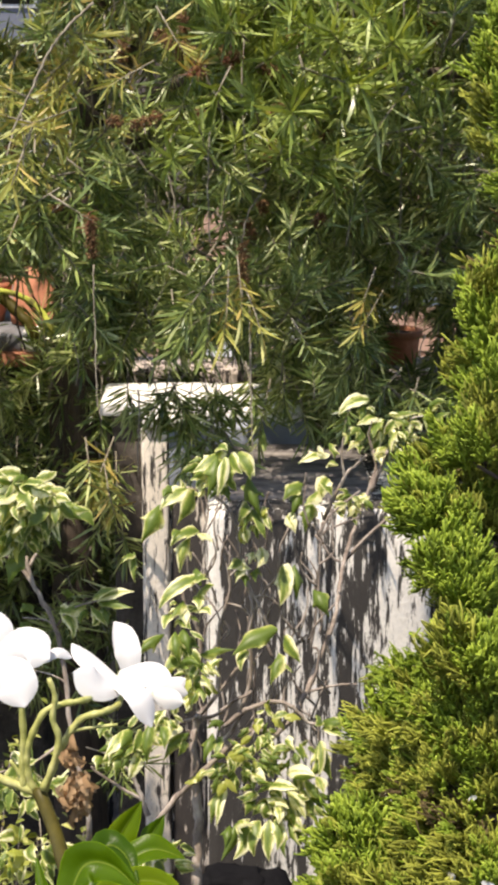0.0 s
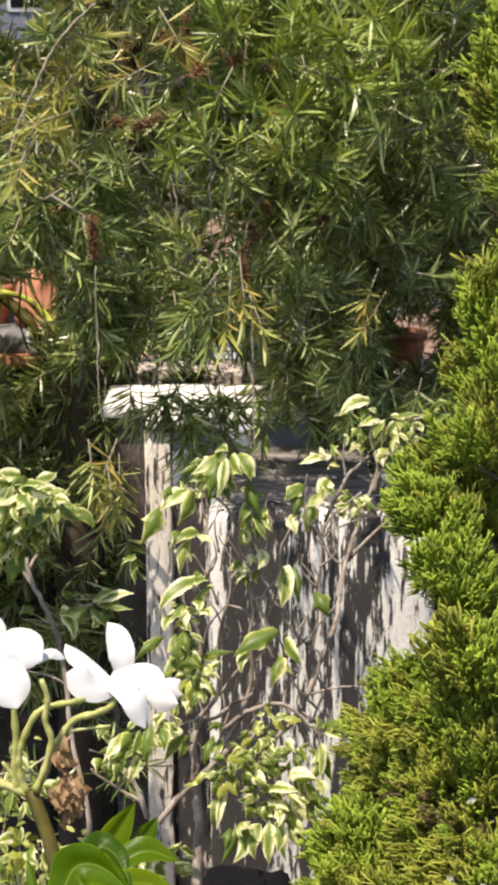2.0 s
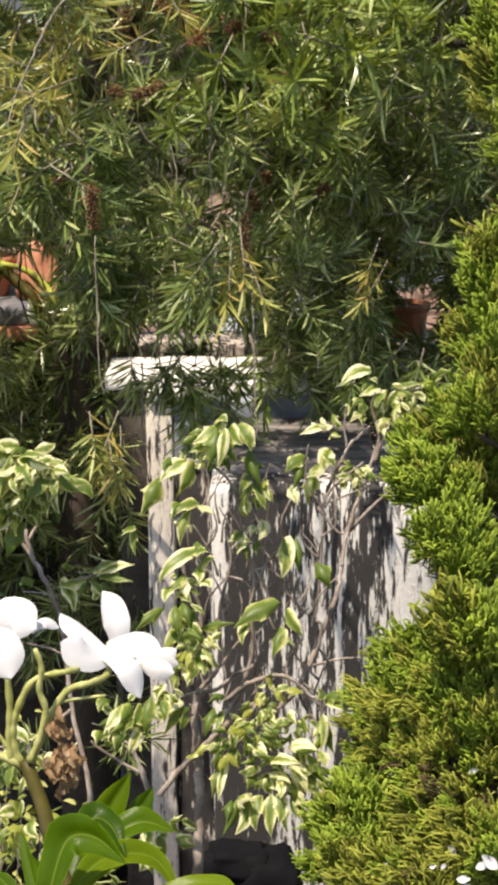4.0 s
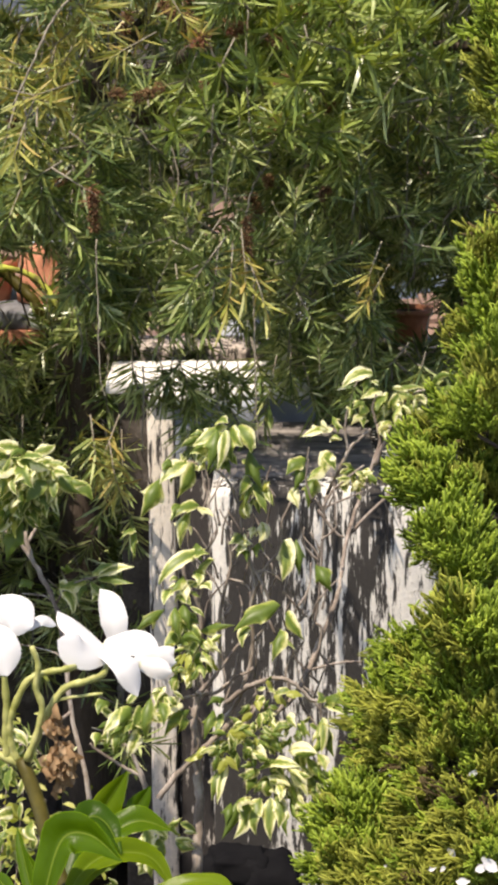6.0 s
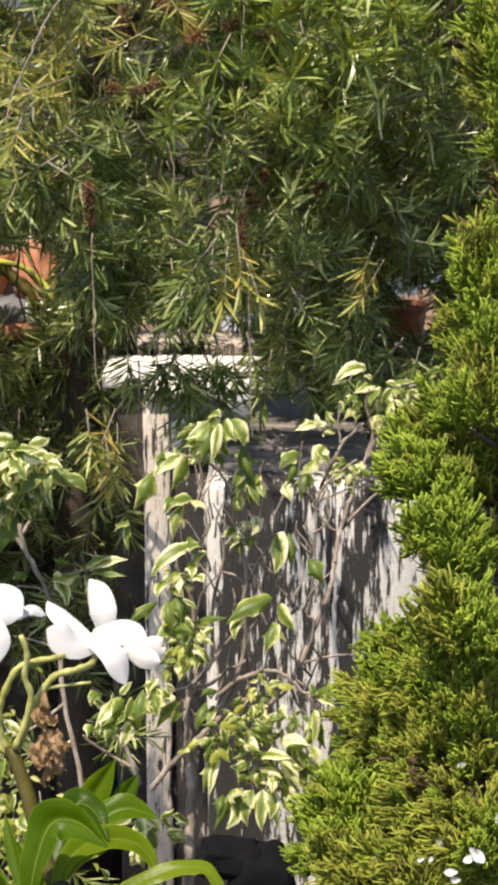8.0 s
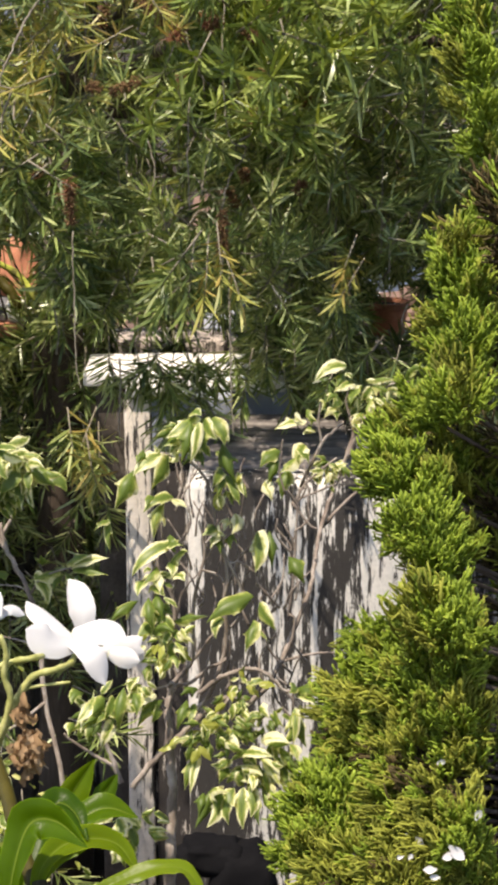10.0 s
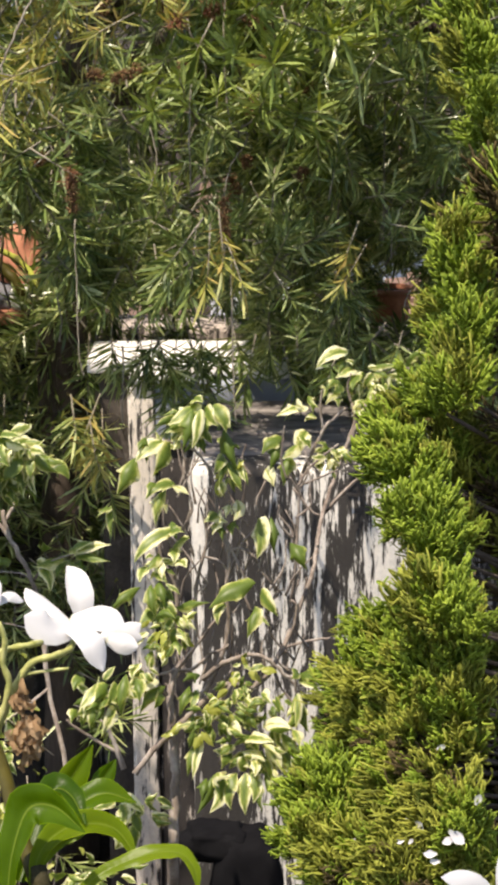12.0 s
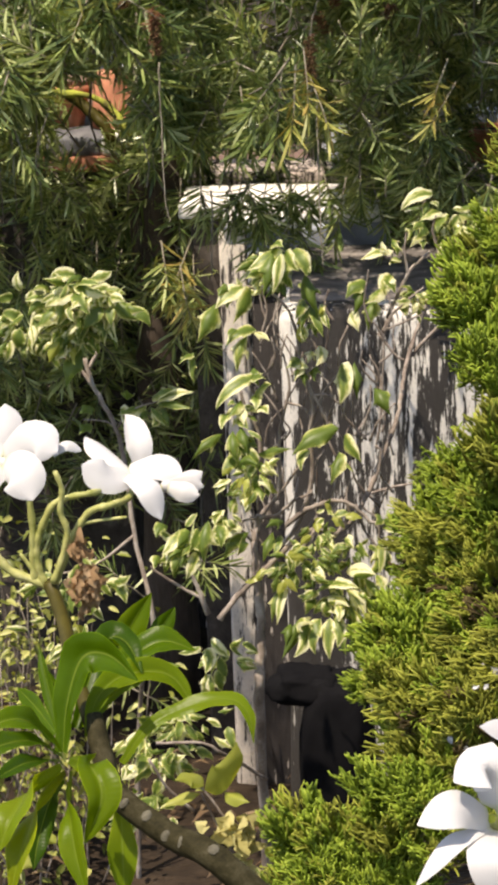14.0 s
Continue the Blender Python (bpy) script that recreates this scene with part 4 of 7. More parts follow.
    spike((-0.076, 3.118, 1.408), (0.3, -0.6, 0.4), 0.02, True)
    spike((-0.031, 3.193, 1.422), (0.6, -0.4, 0.2), 0.025, True)
    spike((-0.135, 3.137, 1.339), (-0.8, -0.2, -0.3), 0.05, False)
    spike((-0.222, 3.207, 1.326), (0.9, -0.2, -0.1), 0.025, False)
    spike((0.069, 3.198, 1.447), (0.2, -0.5, 0.5), 0.02, True)
    spike((0.017, 3.190, 1.409), (0.7, -0.2, -0.2), 0.05, False)
    for i in range(26):
        p = Vector((rng.uniform(-0.46, 0.30), rng.uniform(3.20, 3.40), rng.uniform(1.12, 1.58)))
        p.y += 0.14 * (p.z - 0.95)
        spike(p, (rng.gauss(0, 0.6), -0.2, -1), rng.uniform(0.022, 0.04), False)


bottlebrush()


# ---- clipped juniper ----
def juniper_bag(seed, coarse=False, sweep=False):
    """A flattened spray of cord-like scaly branchlets, forked again and again; local Z points outwards."""
    rng = random.Random(seed)
    b = Bag()

    def jitter(k):
        return Vector((rng.gauss(0, k), rng.gauss(0, k), rng.gauss(0, k)))

    def cord(p, d, ln, r):
        side = jitter(ln * 0.20)
        lift = Vector((0, 0, 1)) * ln * 0.30 + jitter(ln * 0.08)
        if coarse:
            b.tube([p, p + d * ln + lift], [r * 1.2, r], 3)
        else:
            b.tube([p, p + d * ln * 0.34 + side, p + d * ln * 0.72 + side * 0.8 + lift * 0.45, p + d * ln + lift], [r, r * 1.08, r * 1.02, r * 0.66], 4)
    bend = Vector((rng.uniform(-0.010, 0.010), rng.uniform(-0.006, 0.006), 0))
    axis = [Vector((0, 0, -0.012)), Vector((0, 0, 0.012)) + bend * 0.4, Vector((0, 0, 0.036)) + bend]
    b.tube(axis, [0.0018, 0.0015, 0.0011], 3)
    forks = 7 if coarse else 9
    for k in range(forks):
        s = k / (forks - 1)
        p = axis[1].lerp(axis[2], (s - 0.4) / 0.6) if s > 0.4 else Vector((0, 0, 0.0)).lerp(axis[1], s / 0.4)
        side = 1 if k % 2 else -1
        d = (Vector((side * (1.0 - 0.75 * s), 0, 0.62 + 0.5 * s)) + jitter(0.22)).normalized()
        ln = 0.021 * (1 - 0.45 * s) * rng.uniform(0.85, 1.15)
        cord(p, d, ln, 0.0013)
        n = 3
        for j in range(n):
            q = p + d * ln * (0.25 + 0.75 * j / (n - 1)) + Vector((0, 0, 1)) * ln * 0.15 * (j / (n - 1))
            d2 = (d * 0.75 + Vector((0.75 if j % 2 else -0.75, 0, 0)) * (0.3 if sweep else 0.9 - 0.12 * j) + Vector((0, 0, 1.3 if sweep else 0.55)) + jitter(0.14 if sweep else 0.17)).normalized()
            l2 = rng.uniform(0.017, 0.028) if sweep else rng.uniform(0.012, 0.020)
            cord(q, d2, l2, rng.uniform(0.0012, 0.0015))
            if not coarse and rng.random() < 0.6:
                cord(q + d2 * l2 * 0.35, (d2 + jitter(0.42) + Vector((0, 0, 0.30))).normalized(), l2 * 0.75, 0.00125)
    return b


def juniper():
    rng = random.Random(23)
    bush = thing("juniper_shrub", "bright green juniper shrub with dense upright scaly sprays", "shrub")
    core = Vector((0.45, 2.16, 0))
    b = Bag()
    trunk = smooth_path([(0.45, 2.18, -0.05), (0.44, 2.17, 0.6), (0.45, 2.16, 1.2), (0.44, 2.16, 1.9)], 5, 0.004, rng)
    b.tube(trunk, [0.035 - 0.025 * i / (len(trunk) - 1) for i in range(len(trunk))], 9)
    part("trunk", b, M_BARK, bush)
    kinds = [juniper_bag(s) for s in range(8)]
    me_green = [k.mesh("spray", [M_JUNIPER]) for k in kinds]
    swept = [juniper_bag(s + 60, False, True) for s in range(5)]
    me_old = [k.mesh("spray", [M_JUNIPER_OLD]) for k in swept]
    plain = [juniper_bag(s + 30, True) for s in range(5)]
    rest, rest_old, rest_dead = Bag(), Bag(), Bag()
    count = 0

    def lobe(place, r, aim, n, bronze=0.1, deep=False):
        """One rounded clump: sprays fanning out from a branch end along its aim."""
        nonlocal count
        p, aim = Vector(place), Vector(aim).normalized()
        centre = p - aim * (r * 0.35 + 0.023)
        bb = Bag()
        root = Vector((core.x, core.y, max(0.05, centre.z - 0.14)))
        bb.tube(smooth_path([root, root.lerp(centre, 0.55) + Vector((0, 0, -0.01)), centre], 3), [0.0036, 0.0034, 0.003, 0.0027, 0.0024, 0.0022, 0.002], 6)
        part("branch", bb, M_BARK, bush)
        for k in range(n):
            d = Vector((rng.gauss(0, 0.6), rng.gauss(-0.15, 0.45), rng.gauss(0, 0.6)))
            d = d.normalized() if d.length > 1 else d
            q = centre + d * r * 0.62
            up = aim + d * 0.75 + Vector((0, 0, 0.25))
            face = Vector((rng.gauss(0.4, 0.8), rng.gauss(0, 0.5), rng.gauss(0, 0.8)))
            m = turned(q, up, face, max(0.55, min(0.92, r / 0.028)) * rng.uniform(0.8, 1.1))
            old = rng.random() < bronze * 0.62
            if count < 300 and not deep and k % 4 == 0:
                shared("spray", rng.choice(me_old if old else me_green), bush, m)
                count += 1
            else:
                dead = rng.random() < (0.5 if deep else 0.8 * max(0.0, bronze - 0.8))
                (rest_dead if dead else rest_old if old else rest).merge(rng.choice(plain if deep else swept if old else kinds), m)

    lobe((0.256, 2.150, 1.509), 0.020, (-0.5, -0.3, 0.8), 9)
    lobe((0.254, 2.150, 1.469), 0.022, (-0.5, -0.3, 0.8), 9)
    lobe((0.249, 2.120, 1.425), 0.021, (-0.5, -0.3, 0.8), 10, 0.2)
    lobe((0.253, 2.100, 1.380), 0.020, (-0.5, -0.3, 0.8), 9, 0.2)
    lobe((0.259, 2.100, 1.346), 0.015, (-0.5, -0.3, 0.8), 6, 0.3)
    lobe((0.240, 2.050, 1.259), 0.022, (-0.1, -0.3, 1), 11)
    lobe((0.231, 2.060, 1.229), 0.017, (-0.5, -0.3, 0.8), 9, 0.2)
    lobe((0.248, 2.030, 1.222), 0.023, (-0.1, -0.3, 1), 11)
    lobe((0.235, 2.020, 1.195), 0.021, (-0.5, -0.3, 0.8), 11)
    lobe((0.220, 2.030, 1.164), 0.019, (-0.5, -0.3, 0.8), 10, 0.3)
    lobe((0.242, 1.990, 1.166), 0.022, (-0.1, -0.3, 1), 11, 0.3)
    lobe((0.227, 2.000, 1.135), 0.020, (-0.5, -0.3, 0.8), 10, 0.2)
    lobe((0.203, 2.000, 1.101), 0.021, (-0.5, -0.3, 0.8), 11)
    lobe((0.182, 2.020, 1.078), 0.018, (-0.5, -0.3, 0.8), 9, 0.2)
    lobe((0.239, 1.950, 1.123), 0.022, (-0.1, -0.3, 1), 11, 0.4)
    lobe((0.218, 1.960, 1.104), 0.019, (-0.1, -0.3, 1), 9, 0.4)
    lobe((0.173, 1.970, 1.044), 0.029, (-0.5, -0.3, 0.8), 17)
    lobe((0.157, 1.980, 1.027), 0.018, (-0.9, -0.3, 0.35), 9, 0.2)
    lobe((0.186, 1.950, 1.043), 0.020, (-0.1, -0.3, 1), 10, 0.3)
    lobe((0.201, 1.940, 1.031), 0.016, (-0.5, -0.3, 0.8), 7, 0.7)
    lobe((0.234, 2.020, 1.043), 0.022, (-0.1, -0.3, 1), 9, 0.95)
    lobe((0.252, 2.040, 1.008), 0.023, (-0.1, -0.3, 1), 9, 1)
    lobe((0.237, 2.060, 0.984), 0.021, (-0.5, -0.3, 0.8), 8, 1)
    lobe((0.197, 1.920, 0.994), 0.025, (-0.1, -0.3, 1), 15)
    lobe((0.186, 1.940, 0.968), 0.022, (-0.9, -0.3, 0.35), 11, 0.2)
    lobe((0.209, 1.900, 0.977), 0.022, (-0.1, -0.3, 1), 12, 0.3)
    lobe((0.163, 1.970, 0.959), 0.014, (-1, -0.2, 0.1), 6, 0.3)
    lobe((0.212, 1.940, 0.947), 0.018, (-0.5, -0.3, 0.8), 9, 0.3)
    lobe((0.238, 1.960, 0.965), 0.016, (-0.1, -0.3, 1), 7, 0.9)
    lobe((0.208, 1.860, 0.914), 0.023, (-0.5, -0.3, 0.8), 15)
    lobe((0.213, 1.840, 0.928), 0.027, (-0.1, -0.3, 1), 17)
    lobe((0.232, 1.820, 0.923), 0.020, (-0.1, -0.3, 1), 11, 0.3)
    lobe((0.193, 1.900, 0.878), 0.016, (-0.5, -0.3, 0.8), 8)
    lobe((0.148, 1.970, 0.854), 0.023, (-0.9, -0.3, 0.35), 12)
    lobe((0.134, 1.990, 0.847), 0.013, (-1, -0.2, 0.1), 7)
    lobe((0.163, 1.940, 0.855), 0.019, (-0.5, -0.3, 0.8), 9, 0.3)
    lobe((0.199, 1.860, 0.884), 0.021, (-0.1, -0.3, 1), 11, 0.3)
    lobe((0.224, 1.840, 0.883), 0.022, (-0.1, -0.3, 1), 11, 0.5)
    lobe((0.132, 1.980, 0.804), 0.022, (-0.5, -0.3, 0.8), 11, 0.5)
    lobe((0.115, 1.990, 0.779), 0.020, (-0.9, -0.3, 0.35), 10, 0.5)
    lobe((0.154, 1.930, 0.820), 0.024, (-0.5, -0.3, 0.8), 12, 0.6)
    lobe((0.181, 1.880, 0.845), 0.021, (-0.5, -0.3, 0.8), 11, 0.3)
    lobe((0.205, 1.850, 0.845), 0.023, (-0.1, -0.3, 1), 12, 0.4)
    lobe((0.231, 1.830, 0.841), 0.022, (-0.1, -0.3, 1), 12, 0.6)
    lobe((0.128, 1.960, 0.772), 0.022, (-0.9, -0.3, 0.35), 10, 0.9)
    lobe((0.114, 1.960, 0.744), 0.019, (-0.9, -0.3, 0.35), 9, 1)
    lobe((0.148, 1.920, 0.782), 0.022, (-0.5, -0.3, 0.8), 11, 0.8)
    lobe((0.173, 1.880, 0.804), 0.023, (-0.5, -0.3, 0.8), 12, 0.5)
    lobe((0.195, 1.850, 0.807), 0.022, (-0.1, -0.3, 1), 11, 0.8)
    lobe((0.226, 1.840, 0.799), 0.022, (-0.1, -0.3, 1), 10, 1)
    lobe((0.135, 1.920, 0.746), 0.020, (-0.9, -0.3, 0.35), 9, 1)
    lobe((0.160, 1.880, 0.765), 0.022, (-0.9, -0.3, 0.35), 11, 1)
    lobe((0.188, 1.850, 0.772), 0.022, (-0.5, -0.3, 0.8), 11, 1)
    lobe((0.121, 1.930, 0.726), 0.016, (-0.9, -0.3, 0.35), 7, 0.9)
    lobe((0.214, 1.840, 0.768), 0.022, (-0.9, -0.3, 0.35), 10, 1)
    lobe((0.091, 1.880, 0.724), 0.024, (-0.5, -0.3, 0.8), 15)
    lobe((0.111, 1.860, 0.729), 0.023, (-0.1, -0.3, 1), 13, 0.2)
    lobe((0.074, 1.890, 0.704), 0.019, (-0.5, -0.3, 0.8), 10)
    lobe((0.135, 1.870, 0.731), 0.018, (-0.5, -0.3, 0.8), 9, 0.6)
    lobe((0.150, 1.860, 0.747), 0.019, (-0.9, -0.3, 0.35), 9, 1)
    lobe((0.074, 1.860, 0.685), 0.020, (-0.5, -0.3, 0.8), 11)
    lobe((0.102, 1.830, 0.699), 0.023, (-0.1, -0.3, 1), 14, 0.2)
    lobe((0.133, 1.840, 0.709), 0.019, (-0.5, -0.3, 0.8), 10, 0.6)
    lobe((0.160, 1.840, 0.726), 0.022, (-0.9, -0.3, 0.35), 10, 1)
    lobe((0.191, 1.820, 0.741), 0.021, (-0.9, -0.3, 0.35), 10, 1)
    lobe((0.169, 1.810, 0.711), 0.021, (-0.9, -0.3, 0.35), 11, 1)
    lobe((0.227, 1.780, 0.748), 0.018, (-0.1, -0.3, 1), 10, 0.2)
    lobe((0.231, 1.770, 0.729), 0.019, (-0.1, -0.3, 1), 11)
    lobe((0.201, 1.800, 0.715), 0.021, (-0.9, -0.3, 0.35), 10, 0.95)
    lobe((0.099, 1.820, 0.662), 0.022, (-0.9, -0.3, 0.35), 11, 0.8)
    lobe((0.074, 1.850, 0.673), 0.018, (-0.5, -0.3, 0.8), 10)
    lobe((0.104, 1.800, 0.669), 0.022, (-0.9, -0.3, 0.35), 11, 1)
    lobe((0.136, 1.790, 0.680), 0.022, (-0.9, -0.3, 0.35), 11, 1)
    lobe((0.168, 1.780, 0.673), 0.022, (-0.5, -0.3, 0.8), 11, 1)
    lobe((0.104, 1.800, 0.632), 0.020, (-0.9, -0.3, 0.35), 11, 0.8)
    lobe((0.112, 1.780, 0.643), 0.022, (-0.5, -0.3, 0.8), 11, 0.8)
    lobe((0.141, 1.770, 0.648), 0.022, (-0.5, -0.3, 0.8), 11, 0.9)
    lobe((0.089, 1.760, 0.615), 0.023, (-0.1, -0.3, 1), 14)
    lobe((0.118, 1.740, 0.619), 0.022, (-0.1, -0.3, 1), 14, 0.2)
    lobe((0.093, 1.790, 0.588), 0.015, (-0.5, -0.3, 0.8), 9, 0.2)
    lobe((0.018, 1.780, 0.555), 0.026, (-0.1, -0.3, 1), 17)
    lobe((-0.002, 1.800, 0.528), 0.020, (-0.5, -0.3, 0.8), 12)
    lobe((0.040, 1.770, 0.552), 0.022, (-0.1, -0.3, 1), 12, 0.3)
    lobe((0.010, 1.770, 0.514), 0.023, (-0.5, -0.3, 0.8), 13)
    lobe((0.034, 1.750, 0.520), 0.022, (-0.1, -0.3, 1), 13, 0.2)
    lobe((0.070, 1.760, 0.557), 0.021, (-0.5, -0.3, 0.8), 11, 0.6)
    lobe((0.099, 1.740, 0.581), 0.020, (-0.1, -0.3, 1), 11, 0.5)
    lobe((0.072, 1.740, 0.526), 0.022, (-0.1, -0.3, 1), 13)
    lobe((0.110, 1.730, 0.532), 0.022, (-0.1, -0.3, 1), 12)
    lobe((0.147, 1.740, 0.610), 0.021, (-0.1, -0.3, 1), 11, 0.6)
    lobe((0.141, 1.720, 0.574), 0.021, (-0.1, -0.3, 1), 11, 0.5)
    lobe((-0.010, 1.760, 0.489), 0.023, (-0.1, -0.3, 1), 12)
    lobe((0.178, 1.720, 0.598), 0.019, (-0.1, -0.3, 1), 9, 0.5)
    lobe((0.045, 1.740, 0.483), 0.024, (-0.1, -0.3, 1), 13)
    lobe((0.099, 1.720, 0.489), 0.024, (-0.1, -0.3, 1), 13)
    lobe((0.195, 1.800, 0.677), 0.021, (-0.6, -0.3, 0.7), 11, 0.9)
    lobe((0.216, 1.800, 0.673), 0.021, (-0.6, -0.3, 0.7), 11, 0.9)
    lobe((0.238, 1.800, 0.675), 0.021, (-0.6, -0.3, 0.7), 11, 0.9)
    lobe((0.200, 1.800, 0.650), 0.021, (-0.6, -0.3, 0.7), 11, 0.9)
    lobe((0.225, 1.800, 0.647), 0.021, (-0.6, -0.3, 0.7), 11, 0.9)
    lobe((0.246, 1.800, 0.653), 0.021, (-0.6, -0.3, 0.7), 11, 0.9)
    lobe((0.181, 1.800, 0.662), 0.021, (-0.6, -0.3, 0.7), 11, 0.9)
    lobe((0.165, 1.800, 0.651), 0.021, (-0.6, -0.3, 0.7), 11, 0.9)
    lobe((0.233, 1.800, 0.626), 0.021, (-0.6, -0.3, 0.7), 11, 0.9)
    # clumps deeper in and round the far side
    for i in range(110):
        z = rng.uniform(0.25, 1.30)
        reach = 0.05 + (0.31 if z < 0.85 else max(0.05, 0.31 - 0.27 * (z - 0.85) / 0.6)) * rng.uniform(0.3, 0.72)
        a = rng.uniform(math.pi * 0.95, math.pi * 1.75)
        lobe((core.x + reach * math.cos(a), core.y + 0.75 * reach * math.sin(a), z), 0.05, (math.cos(a), math.sin(a), 0.6), 8, 0.9, True)
    for i in range(40):
        z, a = rng.uniform(0.30, 0.82), rng.uniform(math.pi * 0.98, math.pi * 1.6)
        reach = rng.uniform(0.16, 0.27)
        lobe((core.x + reach * math.cos(a), core.y + 0.75 * reach * math.sin(a), z), 0.05, (math.cos(a), math.sin(a), 0.6), 8, 0.9, True)
    for i in range(40):
        lobe((rng.uniform(0.27, 0.44), rng.uniform(2.0, 2.12), rng.uniform(0.70, 1.30)), 0.05, (-0.3, -0.5, 0.7), 8, 0.95, True)
    for i in range(40):
        z = rng.uniform(0.15, 1.85)
        reach = 0.33 - 0.26 * max(0, z - 0.7) / 1.15
        a = rng.uniform(-math.pi * 0.4, math.pi * 0.9)
        lobe((core.x + reach * math.cos(a), core.y + reach * math.sin(a), z), 0.06, (math.cos(a), math.sin(a), 0.6), 5, 0.2, True)
    tagged(part("inner_sprays", rest, M_JUNIPER, bush), kind="stuff")
    tagged(part("dead_inner_sprays", rest_dead, M_JUNIPER_DEAD, bush, "brown dead inner juniper sprays"), kind="stuff")
    tagged(part("bronzed_sprays", rest_old, M_JUNIPER_OLD, bush, "bronzed older juniper sprays"), kind="stuff")


juniper()


# ---- variegated weeping figs ----
def ficus_leaf_mesh(seed, mat, bend=1.0):
    """A pointed leaf of unit length along Z that faces X: arched, folded at its midrib, wavy at its margin."""
    rng = random.Random(seed)
    b = Bag()
    arch, side, hook = bend * rng.uniform(0.18, 0.50), rng.uniform(-0.22, 0.22), bend * rng.uniform(0.0, 0.9)
    n = 13
    spine, widths = [], []
    for i in range(n):
        s = i / (n - 1)
        spine.append((arch * 4 * s * (1 - s) - hook * max(0.0, s - 0.7), side * math.sin(math.pi * s), s))
        widths.append(max(0.02, math.sin(math.pi * s ** 0.66) ** 0.66 * (1 - 0.60 * max(0.0, s - 0.70) / 0.30)))
    widths[0], widths[-1] = 0.03, 0.015
    b.blade(spine, widths, (1, 0, 0), rng.choice((-1, -1, 1)) * rng.uniform(0.06, 0.32), 7, 0, bend * rng.uniform(0.0, 0.35), rng.uniform(0.05, 0.13), rng.uniform(0, 6))
    return b.mesh("leaf", [mat])


FICUS_LEAVES = [ficus_leaf_mesh(s, M_FICUS) for s in range(8)]
FICUS_YOUNG = [ficus_leaf_mesh(s + 20, M_YOUNG, 0.35) for s in range(4)]
FICUS_GREENS = [ficus_leaf_mesh(s + 10, M_FICUS_GREEN) for s in range(6)]
FICUS_CREAM = [ficus_leaf_mesh(s + 30, M_FICUS_CREAM) for s in range(5)]


def set_leaf(rng, shrub, a, b, wide, kinds, face="f"):
    """One leaf from its stalk at a to its tip at b; "f" turns its face to the open side, "u" to the sky."""
    a, b, wide = Vector(a), Vector(b), min(wide, 0.62)
    up = Vector((rng.gauss(0, 0.35), -1.0, 0.25 + rng.gauss(0, 0.2))) if face == "f" else Vector((rng.gauss(0, 0.25), -0.75, 1.0))
    m = turned(a, b - a, up, (b - a).length) @ Matrix.Diagonal((wide, wide, 1, 1))
    shared("leaf", rng.choice(kinds), shrub, m)


def leaf_cluster(rng, shrub, centre, rx, rz, n, size, kinds):
    """Small leaves crowded round the tip of a twig, most of them hanging outwards."""
    c = Vector(centre)
    for _ in range(round(n * 2.2)):
        o = Vector((rng.gauss(0, 0.55), rng.gauss(0, 0.4), rng.gauss(0, 0.55)))
        a = c + Vector((o.x * rx, o.y * 0.03, o.z * rz))
        d = Vector((o.x * 1.0 + rng.gauss(0, 0.5), -0.25 + rng.gauss(0, 0.3), -0.55 + o.z * 0.4 + rng.gauss(0, 0.5))).normalized()
        set_leaf(rng, shrub, a, a + d * size * rng.uniform(0.6, 1.1), rng.uniform(0.34, 0.62), kinds, rng.choice("ffu"))


def limb(rng, shrub, points, r0, r1, name="branch", sides=7):
    path = smooth_path(points, 5, r1 * 0.3, rng)
    b = Bag()
    b.tube(path, [0.74 * (r0 + (r1 - r0) * k / (len(path) - 1)) * rng.uniform(0.9, 1.12) for k in range(len(path))], sides)
    part(name, b, M_FICUS_BARK, shrub)


